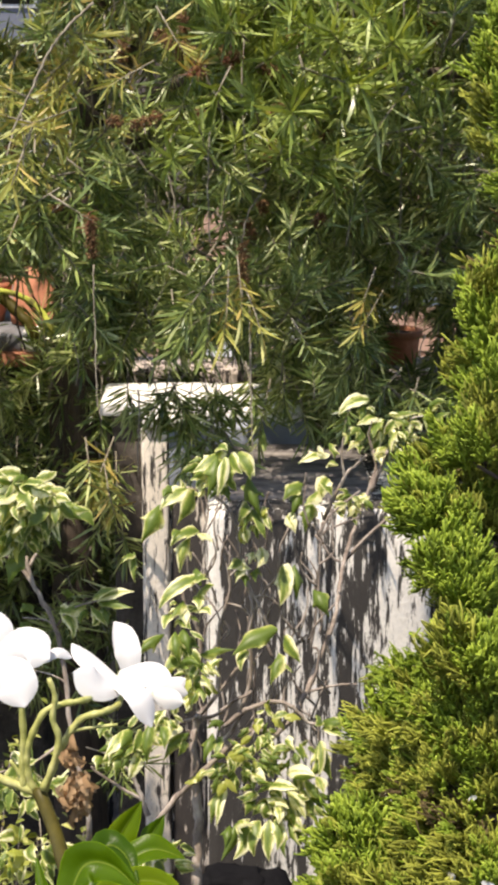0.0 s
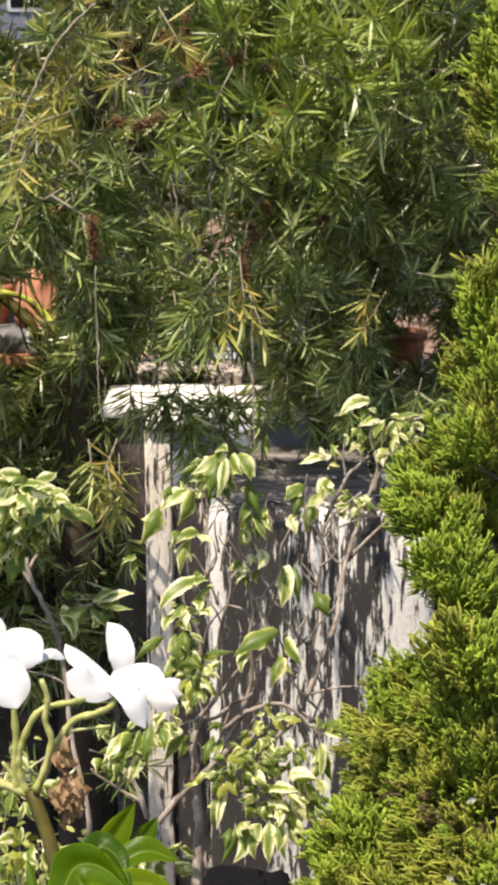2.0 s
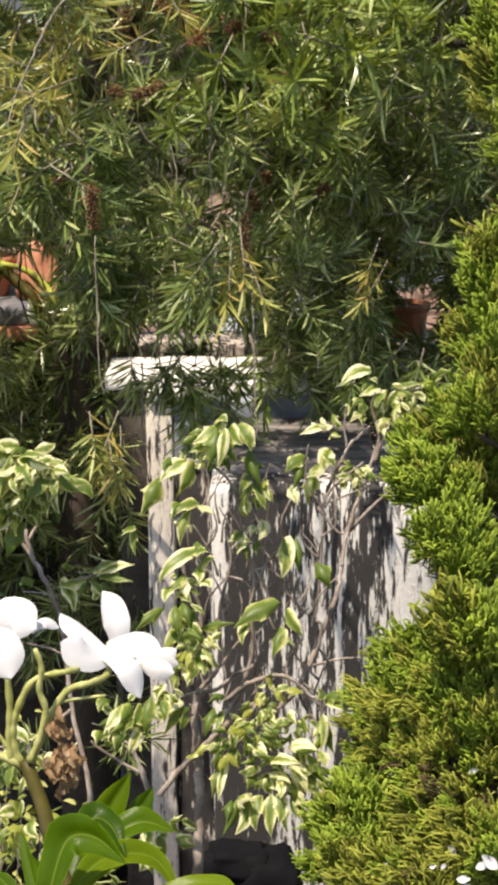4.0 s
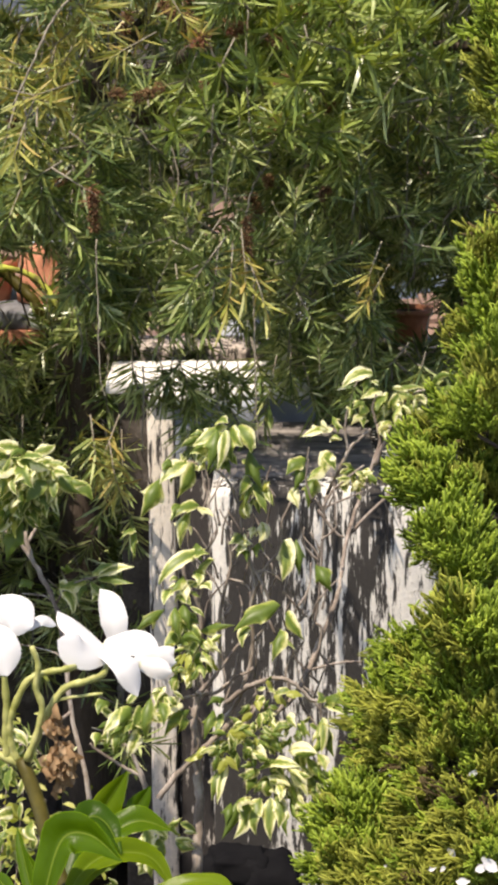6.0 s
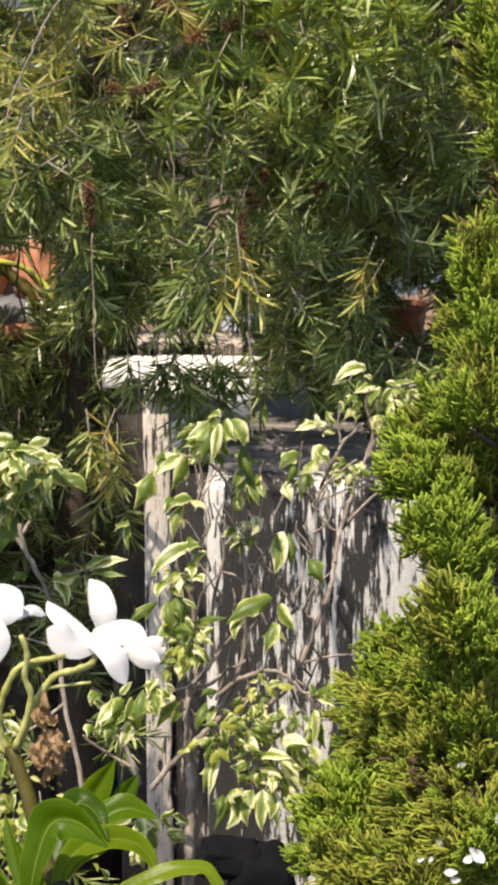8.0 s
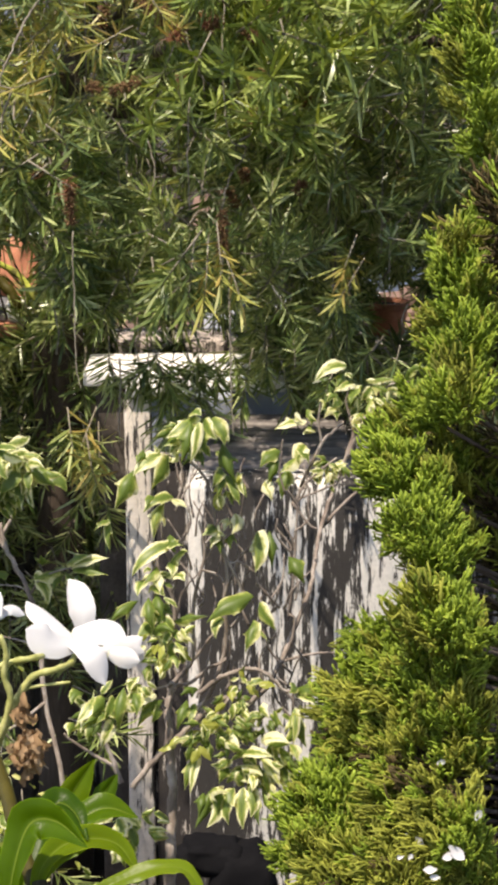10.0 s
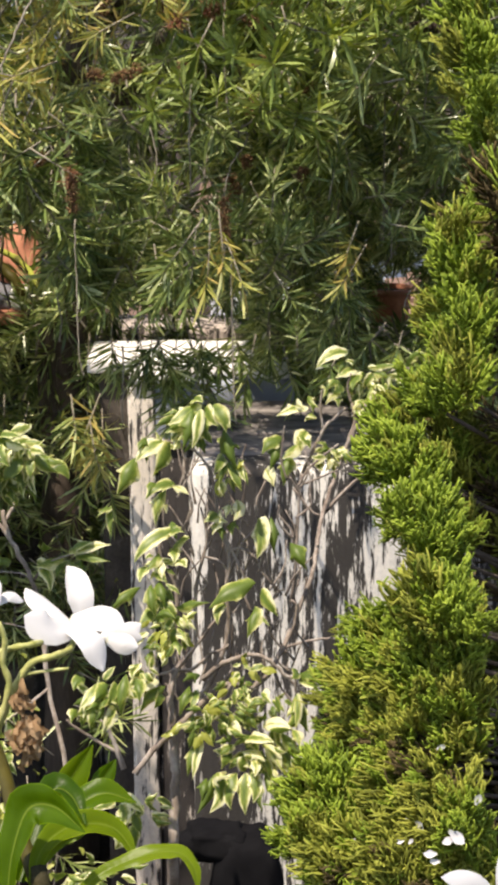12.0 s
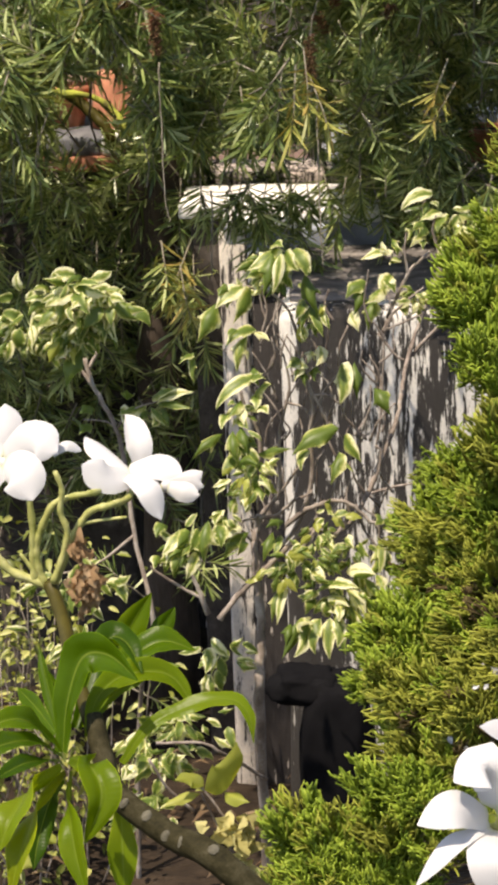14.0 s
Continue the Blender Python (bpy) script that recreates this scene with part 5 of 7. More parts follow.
def fig():
    rng = random.Random(31)
    s = thing("variegated_fig", "sparse weeping fig with cream-edged leaves before the post", "shrub", group="variegated figs")
    L = lambda a, b, wide, kinds, face="f": set_leaf(rng, s, a, b, wide, kinds, face)
    cluster = lambda c, rx, rz, n, size, kinds: leaf_cluster(rng, s, c, rx, rz, n, size, kinds)
    limb(rng, s, [(-0.07, 2.50, -0.05), (-0.072, 2.47, 0.15), (-0.068, 2.360, 0.413), (-0.066, 2.360, 0.459), (-0.064, 2.370, 0.500), (-0.064, 2.380, 0.533), (-0.068, 2.390, 0.567), (-0.069, 2.400, 0.601), (-0.067, 2.410, 0.627), (-0.064, 2.410, 0.640)], 0.0105, 0.0058, "trunk")
    limb(rng, s, [(-0.065, 2.450, 0.625), (-0.041, 2.450, 0.659), (-0.039, 2.450, 0.725), (-0.030, 2.450, 0.770), (-0.024, 2.450, 0.799), (-0.031, 2.450, 0.840)], 0.0046, 0.0018)
    limb(rng, s, [(-0.039, 2.450, 0.656), (-0.022, 2.450, 0.681), (-0.006, 2.450, 0.704), (-0.002, 2.450, 0.733)], 0.0030, 0.0015)
    limb(rng, s, [(-0.061, 2.430, 0.657), (-0.061, 2.430, 0.717), (-0.064, 2.430, 0.748), (-0.079, 2.430, 0.778), (-0.084, 2.430, 0.798)], 0.0048, 0.0026)
    limb(rng, s, [(-0.064, 2.430, 0.754), (-0.059, 2.430, 0.776), (-0.072, 2.430, 0.806), (-0.077, 2.430, 0.835), (-0.076, 2.430, 0.860)], 0.0026, 0.0014)
    limb(rng, s, [(-0.064, 2.420, 0.633), (-0.041, 2.420, 0.638), (-0.021, 2.420, 0.656), (-0.003, 2.420, 0.664), (0.003, 2.420, 0.670)], 0.0036, 0.0020)
    limb(rng, s, [(-0.030, 2.410, 0.627), (-0.004, 2.410, 0.648), (0.014, 2.410, 0.655), (0.028, 2.410, 0.659), (0.047, 2.410, 0.657), (0.062, 2.410, 0.645), (0.075, 2.410, 0.631), (0.085, 2.410, 0.630)], 0.0046, 0.0028)
    limb(rng, s, [(-0.045, 2.450, 0.581), (-0.023, 2.450, 0.604), (-0.009, 2.450, 0.636), (0.003, 2.450, 0.680), (-0.000, 2.450, 0.733), (0.004, 2.450, 0.777), (-0.009, 2.450, 0.822), (-0.014, 2.450, 0.866), (-0.027, 2.450, 0.901), (-0.049, 2.450, 0.919), (-0.078, 2.450, 0.927)], 0.0046, 0.0020)
    limb(rng, s, [(0.027, 2.450, 0.740), (0.014, 2.450, 0.770), (0.001, 2.450, 0.798), (-0.001, 2.450, 0.822)], 0.0030, 0.0020)
    limb(rng, s, [(-0.030, 2.450, 0.777), (-0.009, 2.450, 0.770), (0.003, 2.450, 0.756)], 0.0024, 0.0016)
    limb(rng, s, [(0.003, 2.470, 0.748), (0.020, 2.470, 0.786), (0.036, 2.470, 0.808), (0.039, 2.470, 0.842), (0.050, 2.470, 0.869)], 0.0030, 0.0018)
    limb(rng, s, [(0.003, 2.450, 0.785), (0.024, 2.450, 0.785), (0.041, 2.450, 0.770)], 0.0022, 0.0016)
    limb(rng, s, [(-0.112, 2.330, 0.534), (-0.084, 2.340, 0.567), (-0.055, 2.350, 0.592), (-0.031, 2.360, 0.613), (-0.001, 2.380, 0.631), (0.041, 2.420, 0.618), (0.069, 2.450, 0.648), (0.087, 2.480, 0.685), (0.109, 2.500, 0.731), (0.117, 2.530, 0.767), (0.124, 2.560, 0.797), (0.140, 2.600, 0.832), (0.157, 2.620, 0.873), (0.169, 2.630, 0.907), (0.166, 2.640, 0.930)], 0.0054, 0.0030)
    limb(rng, s, [(0.070, 2.460, 0.646), (0.085, 2.460, 0.676), (0.089, 2.460, 0.707), (0.082, 2.460, 0.714)], 0.0030, 0.0022)
    limb(rng, s, [(0.124, 2.580, 0.791), (0.154, 2.580, 0.825), (0.185, 2.580, 0.854), (0.205, 2.580, 0.868)], 0.0036, 0.0022)
    limb(rng, s, [(0.087, 2.570, 0.832), (0.109, 2.570, 0.802), (0.121, 2.570, 0.795)], 0.0026, 0.0020)
    limb(rng, s, [(0.092, 2.600, 0.825), (0.110, 2.600, 0.853), (0.147, 2.600, 0.884)], 0.0028, 0.0018)
    limb(rng, s, [(0.089, 2.600, 0.824), (0.117, 2.600, 0.836), (0.147, 2.600, 0.849)], 0.0022, 0.0014)
    limb(rng, s, [(0.100, 2.620, 0.838), (0.127, 2.620, 0.898), (0.143, 2.620, 0.915), (0.156, 2.620, 0.928)], 0.0034, 0.0024)
    limb(rng, s, [(0.127, 2.620, 0.898), (0.123, 2.620, 0.931), (0.126, 2.620, 0.953)], 0.0024, 0.0016)
    limb(rng, s, [(0.163, 2.620, 0.879), (0.174, 2.620, 0.910), (0.184, 2.620, 0.934)], 0.0046, 0.0030)
    limb(rng, s, [(0.165, 2.640, 0.930), (0.160, 2.640, 0.951), (0.164, 2.640, 0.970)], 0.0026, 0.0016)
    limb(rng, s, [(0.187, 2.660, 0.925), (0.197, 2.660, 0.948), (0.217, 2.660, 0.968), (0.243, 2.660, 0.973)], 0.0026, 0.0014)
    limb(rng, s, [(0.099, 2.600, 0.843), (0.095, 2.600, 0.816), (0.093, 2.600, 0.746), (0.088, 2.600, 0.698), (0.083, 2.600, 0.659)], 0.0028, 0.0020)
    limb(rng, s, [(0.077, 2.620, 0.857), (0.085, 2.620, 0.846), (0.093, 2.620, 0.822)], 0.0022, 0.0018)
    limb(rng, s, [(0.073, 2.620, 0.887), (0.076, 2.620, 0.904)], 0.0016, 0.0010)
    limb(rng, s, [(0.074, 2.660, 0.578), (0.102, 2.660, 0.587), (0.130, 2.660, 0.592), (0.150, 2.660, 0.592)], 0.0028, 0.0022, "twig")
    limb(rng, s, [(0.041, 2.460, 0.752), (0.045, 2.460, 0.782), (0.039, 2.460, 0.822)], 0.0018, 0.0012)
    limb(rng, s, [(0.067, 2.460, 0.722), (0.056, 2.460, 0.714), (0.074, 2.460, 0.731)], 0.0020, 0.0014)
    limb(rng, s, [(0.026, 2.440, 0.646), (0.031, 2.440, 0.672), (0.039, 2.440, 0.710)], 0.0022, 0.0014)
    limb(rng, s, [(0.038, 2.420, 0.615), (0.048, 2.420, 0.638), (0.047, 2.420, 0.652)], 0.0034, 0.0024)
    limb(rng, s, [(-0.071, 2.360, 0.625), (-0.083, 2.360, 0.639), (-0.098, 2.360, 0.646)], 0.0026, 0.0016)
    limb(rng, s, [(-0.063, 2.380, 0.650), (-0.085, 2.380, 0.643), (-0.109, 2.380, 0.638)], 0.0026, 0.0016)
    limb(rng, s, [(-0.123, 2.300, 0.553), (-0.132, 2.300, 0.581), (-0.140, 2.300, 0.604), (-0.149, 2.300, 0.617)], 0.0048, 0.0030)
    limb(rng, s, [(-0.131, 2.300, 0.575), (-0.158, 2.300, 0.591), (-0.181, 2.300, 0.607), (-0.191, 2.300, 0.617)], 0.0030, 0.0020)
    limb(rng, s, [(-0.068, 2.400, 0.712), (-0.063, 2.400, 0.690), (-0.065, 2.400, 0.652)], 0.0024, 0.0020)
    limb(rng, s, [(0.086, 2.360, 0.647), (0.086, 2.360, 0.624)], 0.0022, 0.0016)
    limb(rng, s, [(0.006, 2.360, 0.639), (-0.008, 2.360, 0.616), (-0.015, 2.360, 0.600)], 0.0026, 0.0016)
    limb(rng, s, [(0.040, 2.360, 0.642), (0.020, 2.360, 0.616), (-0.001, 2.360, 0.572), (-0.008, 2.360, 0.534)], 0.0036, 0.0022)
    for i in range(70):
        a = Vector((-0.001, 2.480, 0.705)) + Vector((rng.uniform(-0.07, 0.11), rng.uniform(-0.02, 0.06), rng.uniform(-0.15, 0.16)))
        d = Vector((rng.uniform(-0.6, 0.6), rng.uniform(-0.3, 0.3), 1)).normalized() * rng.uniform(0.03, 0.08)
        limb(rng, s, [a, a + d * 0.5 + Vector((rng.uniform(-1, 1), 0, 0)) * 0.010, a + d], 0.0027, 0.0014, "twig", 4)
    # crown of the fig
    L((-0.110, 2.432, 0.910), (-0.133, 2.408, 0.867), 0.57, FICUS_GREENS, 'f')
    L((-0.076, 2.432, 0.930), (-0.110, 2.408, 0.910), 0.48, FICUS_LEAVES, 'u')
    L((-0.067, 2.432, 0.928), (-0.087, 2.408, 0.890), 0.46, FICUS_LEAVES, 'f')
    L((-0.053, 2.432, 0.956), (-0.073, 2.408, 0.947), 0.51, FICUS_CREAM, 'u')
    L((-0.034, 2.432, 0.978), (-0.070, 2.408, 0.957), 0.42, FICUS_LEAVES, 'u')
    L((-0.038, 2.412, 0.976), (-0.048, 2.388, 0.930), 0.50, FICUS_GREENS, 'f')
    L((-0.030, 2.407, 0.976), (-0.039, 2.383, 0.932), 0.29, FICUS_CREAM, 'f')
    L((-0.027, 2.422, 0.972), (-0.020, 2.398, 0.938), 0.55, FICUS_LEAVES, 'f')
    L((-0.016, 2.432, 0.974), (0.002, 2.408, 0.947), 0.60, FICUS_CREAM, 'f')
    L((-0.022, 2.422, 0.977), (-0.009, 2.398, 0.957), 0.57, FICUS_LEAVES, 'f')
    L((-0.001, 2.432, 0.946), (0.015, 2.408, 0.899), 0.46, FICUS_GREENS, 'f')
    L((-0.058, 2.432, 0.938), (-0.062, 2.408, 0.925), 0.59, FICUS_CREAM, 'f')
    L((0.006, 2.432, 0.903), (0.021, 2.408, 0.873), 0.30, FICUS_LEAVES, 'f')
    L((0.010, 2.432, 0.898), (0.028, 2.408, 0.882), 0.36, FICUS_GREENS, 'f')
    L((0.003, 2.432, 0.907), (-0.007, 2.408, 0.879), 0.38, FICUS_CREAM, 'f')
    L((-0.001, 2.432, 0.910), (-0.012, 2.408, 0.895), 0.49, FICUS_LEAVES, 'f')
    L((0.020, 2.432, 0.907), (0.025, 2.408, 0.885), 0.33, FICUS_LEAVES, 'f')
    L((-0.090, 2.432, 0.930), (-0.105, 2.408, 0.927), 0.73, FICUS_LEAVES, 'u')
    L((-0.040, 2.432, 0.976), (-0.026, 2.408, 0.984), 0.67, FICUS_CREAM, 'u')
    L((-0.008, 2.432, 0.957), (0.007, 2.408, 0.952), 0.59, FICUS_CREAM, 'u')
    L((-0.047, 2.432, 0.950), (-0.056, 2.408, 0.937), 0.57, FICUS_LEAVES, 'f')
    L((-0.061, 2.412, 0.881), (-0.097, 2.388, 0.869), 0.38, FICUS_LEAVES, 'u')
    L((-0.072, 2.412, 0.875), (-0.085, 2.388, 0.834), 0.49, FICUS_LEAVES, 'f')
    L((-0.066, 2.412, 0.878), (-0.044, 2.388, 0.874), 0.39, FICUS_CREAM, 'u')
    L((-0.078, 2.412, 0.876), (-0.093, 2.388, 0.876), 0.61, FICUS_LEAVES, 'u')
    L((-0.065, 2.402, 0.836), (-0.059, 2.378, 0.821), 0.51, FICUS_GREENS, 'f')
    L((-0.063, 2.392, 0.826), (-0.111, 2.368, 0.796), 0.33, FICUS_LEAVES, 'u')
    L((-0.062, 2.392, 0.824), (-0.048, 2.368, 0.832), 0.63, FICUS_LEAVES, 'u')
    L((-0.066, 2.392, 0.795), (-0.044, 2.368, 0.826), 0.45, FICUS_CREAM, 'u')
    L((-0.068, 2.392, 0.803), (-0.062, 2.368, 0.793), 0.58, FICUS_LEAVES, 'f')
    L((-0.081, 2.382, 0.801), (-0.097, 2.358, 0.785), 0.49, FICUS_CREAM, 'u')
    L((-0.087, 2.382, 0.790), (-0.077, 2.358, 0.776), 0.57, FICUS_CREAM, 'f')
    L((-0.095, 2.382, 0.784), (-0.104, 2.358, 0.772), 0.57, FICUS_LEAVES, 'f')
    L((-0.059, 2.382, 0.786), (-0.046, 2.358, 0.790), 0.80, FICUS_CREAM, 'u')
    L((-0.083, 2.382, 0.780), (-0.071, 2.358, 0.772), 0.54, FICUS_LEAVES, 'f')
    L((-0.103, 2.372, 0.761), (-0.140, 2.348, 0.738), 0.43, FICUS_GREENS, 'u')
    L((-0.080, 2.372, 0.770), (-0.071, 2.348, 0.742), 0.57, FICUS_GREENS, 'f')
    L((-0.090, 2.362, 0.768), (-0.084, 2.338, 0.734), 0.57, FICUS_GREENS, 'f')
    L((-0.086, 2.372, 0.732), (-0.104, 2.348, 0.716), 0.48, FICUS_LEAVES, 'f')
    L((-0.080, 2.372, 0.729), (-0.071, 2.348, 0.728), 0.80, FICUS_LEAVES, 'f')
    L((-0.062, 2.372, 0.734), (-0.019, 2.348, 0.751), 0.36, FICUS_GREENS, 'u')
    cluster((-0.066, 2.350, 0.712), 0.025, 0.022, 17, 0.023, FICUS_LEAVES + FICUS_CREAM + FICUS_YOUNG)
    L((-0.051, 2.352, 0.733), (-0.036, 2.328, 0.722), 0.55, FICUS_CREAM, 'f')
    L((-0.058, 2.352, 0.716), (-0.043, 2.328, 0.702), 0.50, FICUS_CREAM, 'f')
    L((-0.078, 2.352, 0.691), (-0.076, 2.328, 0.677), 0.72, FICUS_CREAM, 'f')
    L((-0.085, 2.352, 0.722), (-0.061, 2.328, 0.737), 0.58, FICUS_GREENS, 'u')
    L((-0.069, 2.352, 0.700), (-0.054, 2.328, 0.691), 0.60, FICUS_LEAVES, 'f')
    L((-0.088, 2.352, 0.685), (-0.095, 2.328, 0.676), 0.62, FICUS_CREAM, 'f')
    L((0.037, 2.432, 0.747), (-0.021, 2.408, 0.723), 0.42, FICUS_GREENS, 'u')
    L((-0.000, 2.432, 0.718), (-0.011, 2.408, 0.702), 0.53, FICUS_LEAVES, 'f')
    L((0.037, 2.432, 0.716), (0.025, 2.408, 0.683), 0.54, FICUS_LEAVES, 'f')
    L((0.044, 2.432, 0.737), (0.065, 2.408, 0.710), 0.45, FICUS_CREAM, 'f')
    L((0.034, 2.432, 0.707), (0.055, 2.408, 0.698), 0.28, FICUS_CREAM, 'u')
    L((0.041, 2.452, 0.825), (0.039, 2.428, 0.780), 0.48, FICUS_LEAVES, 'f')
    L((0.057, 2.462, 0.824), (0.062, 2.438, 0.783), 0.47, FICUS_GREENS, 'f')
    L((0.081, 2.472, 0.787), (0.101, 2.448, 0.759), 0.79, FICUS_GREENS, 'f')
    L((0.014, 2.452, 0.849), (0.011, 2.428, 0.830), 0.75, FICUS_CREAM, 'f')
    L((0.006, 2.452, 0.842), (0.001, 2.428, 0.835), 0.77, FICUS_CREAM, 'f')
    L((-0.009, 2.452, 0.830), (-0.027, 2.428, 0.827), 0.62, FICUS_CREAM, 'u')
    L((-0.010, 2.452, 0.825), (-0.018, 2.428, 0.811), 0.65, FICUS_CREAM, 'f')
    L((0.013, 2.452, 0.821), (0.008, 2.428, 0.811), 0.76, FICUS_LEAVES, 'f')
    L((-0.006, 2.452, 0.818), (-0.003, 2.428, 0.805), 0.52, FICUS_GREENS, 'f')
    L((-0.007, 2.452, 0.828), (0.000, 2.428, 0.828), 0.89, FICUS_LEAVES, 'f')
    cluster((-0.036, 2.440, 0.949), 0.023, 0.015, 9, 0.027, FICUS_LEAVES + FICUS_GREENS)
    cluster((-0.082, 2.440, 0.919), 0.015, 0.010, 5, 0.023, FICUS_LEAVES)
    cluster((-0.083, 2.390, 0.785), 0.012, 0.012, 5, 0.019, FICUS_LEAVES + FICUS_CREAM)
    cluster((-0.081, 2.370, 0.745), 0.014, 0.015, 6, 0.025, FICUS_GREENS + FICUS_LEAVES)
    cluster((-0.001, 2.440, 0.883), 0.016, 0.011, 5, 0.019, FICUS_LEAVES + FICUS_YOUNG)
    # upper sprays before the wall
    L((0.073, 2.632, 0.885), (0.046, 2.608, 0.871), 0.82, FICUS_GREENS, 'u')
    L((0.070, 2.632, 0.879), (0.058, 2.608, 0.847), 0.56, FICUS_GREENS, 'f')
    L((0.092, 2.612, 0.881), (0.071, 2.588, 0.867), 0.66, FICUS_CREAM, 'u')
    L((0.106, 2.632, 0.893), (0.095, 2.608, 0.868), 0.69, FICUS_LEAVES, 'f')
    L((0.096, 2.632, 0.888), (0.111, 2.608, 0.877), 0.66, FICUS_LEAVES, 'u')
    L((0.083, 2.622, 0.865), (0.073, 2.598, 0.828), 0.62, FICUS_GREENS, 'f')
    L((0.052, 2.632, 0.843), (0.062, 2.608, 0.823), 0.57, FICUS_CREAM, 'f')
    L((0.102, 2.652, 0.924), (0.065, 2.628, 0.917), 0.50, FICUS_LEAVES, 'u')
    L((0.093, 2.647, 0.928), (0.103, 2.623, 0.925), 0.91, FICUS_CREAM, 'f')
    L((0.107, 2.632, 0.942), (0.118, 2.608, 0.931), 0.54, FICUS_CREAM, 'f')
    L((0.106, 2.632, 0.909), (0.117, 2.608, 0.920), 0.89, FICUS_CREAM, 'u')
    L((0.112, 2.632, 0.932), (0.114, 2.608, 0.925), 0.76, FICUS_LEAVES, 'f')
    cluster((0.137, 2.620, 0.865), 0.014, 0.014, 11, 0.020, FICUS_LEAVES + FICUS_CREAM)
    L((0.121, 2.632, 0.862), (0.127, 2.608, 0.845), 0.41, FICUS_LEAVES, 'f')
    L((0.144, 2.632, 0.864), (0.122, 2.608, 0.873), 0.56, FICUS_GREENS, 'u')
    L((0.148, 2.632, 0.871), (0.156, 2.608, 0.856), 0.48, FICUS_LEAVES, 'f')
    L((0.161, 2.662, 0.993), (0.119, 2.638, 0.981), 0.43, FICUS_LEAVES, 'u')
    L((0.155, 2.662, 0.985), (0.149, 2.638, 0.969), 0.81, FICUS_GREENS, 'f')
    L((0.170, 2.662, 0.970), (0.143, 2.638, 0.964), 0.56, FICUS_CREAM, 'u')
    L((0.167, 2.662, 0.968), (0.179, 2.638, 0.955), 0.77, FICUS_CREAM, 'f')
    L((0.187, 2.672, 0.971), (0.232, 2.648, 0.979), 0.29, FICUS_LEAVES, 'u')
    L((0.195, 2.672, 0.968), (0.220, 2.648, 0.960), 0.58, FICUS_CREAM, 'u')
    L((0.199, 2.672, 0.964), (0.194, 2.648, 0.947), 0.55, FICUS_LEAVES, 'f')
    L((0.241, 2.682, 0.967), (0.263, 2.658, 0.994), 0.48, FICUS_GREENS, 'u')
    L((0.244, 2.682, 0.965), (0.271, 2.658, 0.980), 0.40, FICUS_LEAVES, 'u')
    L((0.149, 2.632, 0.961), (0.133, 2.608, 0.959), 0.82, FICUS_CREAM, 'u')
    L((0.150, 2.632, 0.958), (0.140, 2.608, 0.949), 0.78, FICUS_LEAVES, 'f')
    L((0.152, 2.632, 0.942), (0.130, 2.608, 0.939), 0.64, FICUS_CREAM, 'u')
    L((0.148, 2.632, 0.939), (0.147, 2.608, 0.933), 0.92, FICUS_LEAVES, 'f')
    L((0.197, 2.632, 0.958), (0.185, 2.608, 0.934), 0.47, FICUS_CREAM, 'f')
    L((0.185, 2.632, 0.935), (0.166, 2.608, 0.928), 0.71, FICUS_CREAM, 'u')
    L((0.193, 2.632, 0.932), (0.196, 2.608, 0.920), 0.69, FICUS_LEAVES, 'f')
    L((0.215, 2.672, 0.960), (0.230, 2.648, 0.956), 0.64, FICUS_CREAM, 'u')
    L((0.176, 2.652, 0.966), (0.165, 2.628, 0.951), 0.51, FICUS_LEAVES, 'f')
    L((0.127, 2.632, 0.955), (0.129, 2.608, 0.945), 0.62, FICUS_CREAM, 'f')
    L((0.217, 2.662, 0.956), (0.210, 2.638, 0.944), 0.72, FICUS_LEAVES, 'f')
    L((0.166, 2.632, 0.927), (0.175, 2.608, 0.917), 0.52, FICUS_CREAM, 'f')
    cluster((0.187, 2.660, 0.956), 0.030, 0.015, 14, 0.020, FICUS_LEAVES + FICUS_CREAM)
    # foot of the fig
    L((-0.073, 2.342, 0.644), (-0.105, 2.318, 0.620), 0.58, FICUS_CREAM, 'u')
    L((-0.085, 2.342, 0.653), (-0.113, 2.318, 0.642), 0.54, FICUS_CREAM, 'u')
    L((-0.098, 2.342, 0.657), (-0.108, 2.318, 0.650), 0.62, FICUS_CREAM, 'f')
    L((-0.080, 2.342, 0.637), (-0.085, 2.318, 0.623), 0.51, FICUS_LEAVES, 'f')
    L((-0.104, 2.342, 0.673), (-0.113, 2.318, 0.662), 0.60, FICUS_LEAVES, 'f')
    L((-0.044, 2.342, 0.644), (-0.056, 2.318, 0.615), 0.50, FICUS_GREENS, 'f')
    L((-0.038, 2.342, 0.638), (-0.042, 2.318, 0.624), 0.45, FICUS_LEAVES, 'f')
    L((-0.030, 2.342, 0.657), (-0.050, 2.318, 0.661), 0.59, FICUS_GREENS, 'u')
    cluster((-0.018, 2.330, 0.606), 0.029, 0.018, 18, 0.025, FICUS_YOUNG + FICUS_LEAVES + FICUS_GREENS)
    cluster((0.009, 2.330, 0.625), 0.023, 0.011, 7, 0.020, FICUS_YOUNG + FICUS_LEAVES)
    L((-0.039, 2.342, 0.607), (-0.037, 2.318, 0.582), 0.48, FICUS_GREENS, 'f')
    L((-0.005, 2.342, 0.607), (0.006, 2.318, 0.575), 0.28, FICUS_LEAVES, 'f')
    L((-0.037, 2.342, 0.569), (-0.047, 2.318, 0.536), 0.46, FICUS_GREENS, 'f')
    L((-0.030, 2.332, 0.576), (-0.040, 2.308, 0.535), 0.28, FICUS_CREAM, 'f')
    L((0.043, 2.342, 0.634), (0.054, 2.318, 0.630), 0.78, FICUS_LEAVES, 'f')
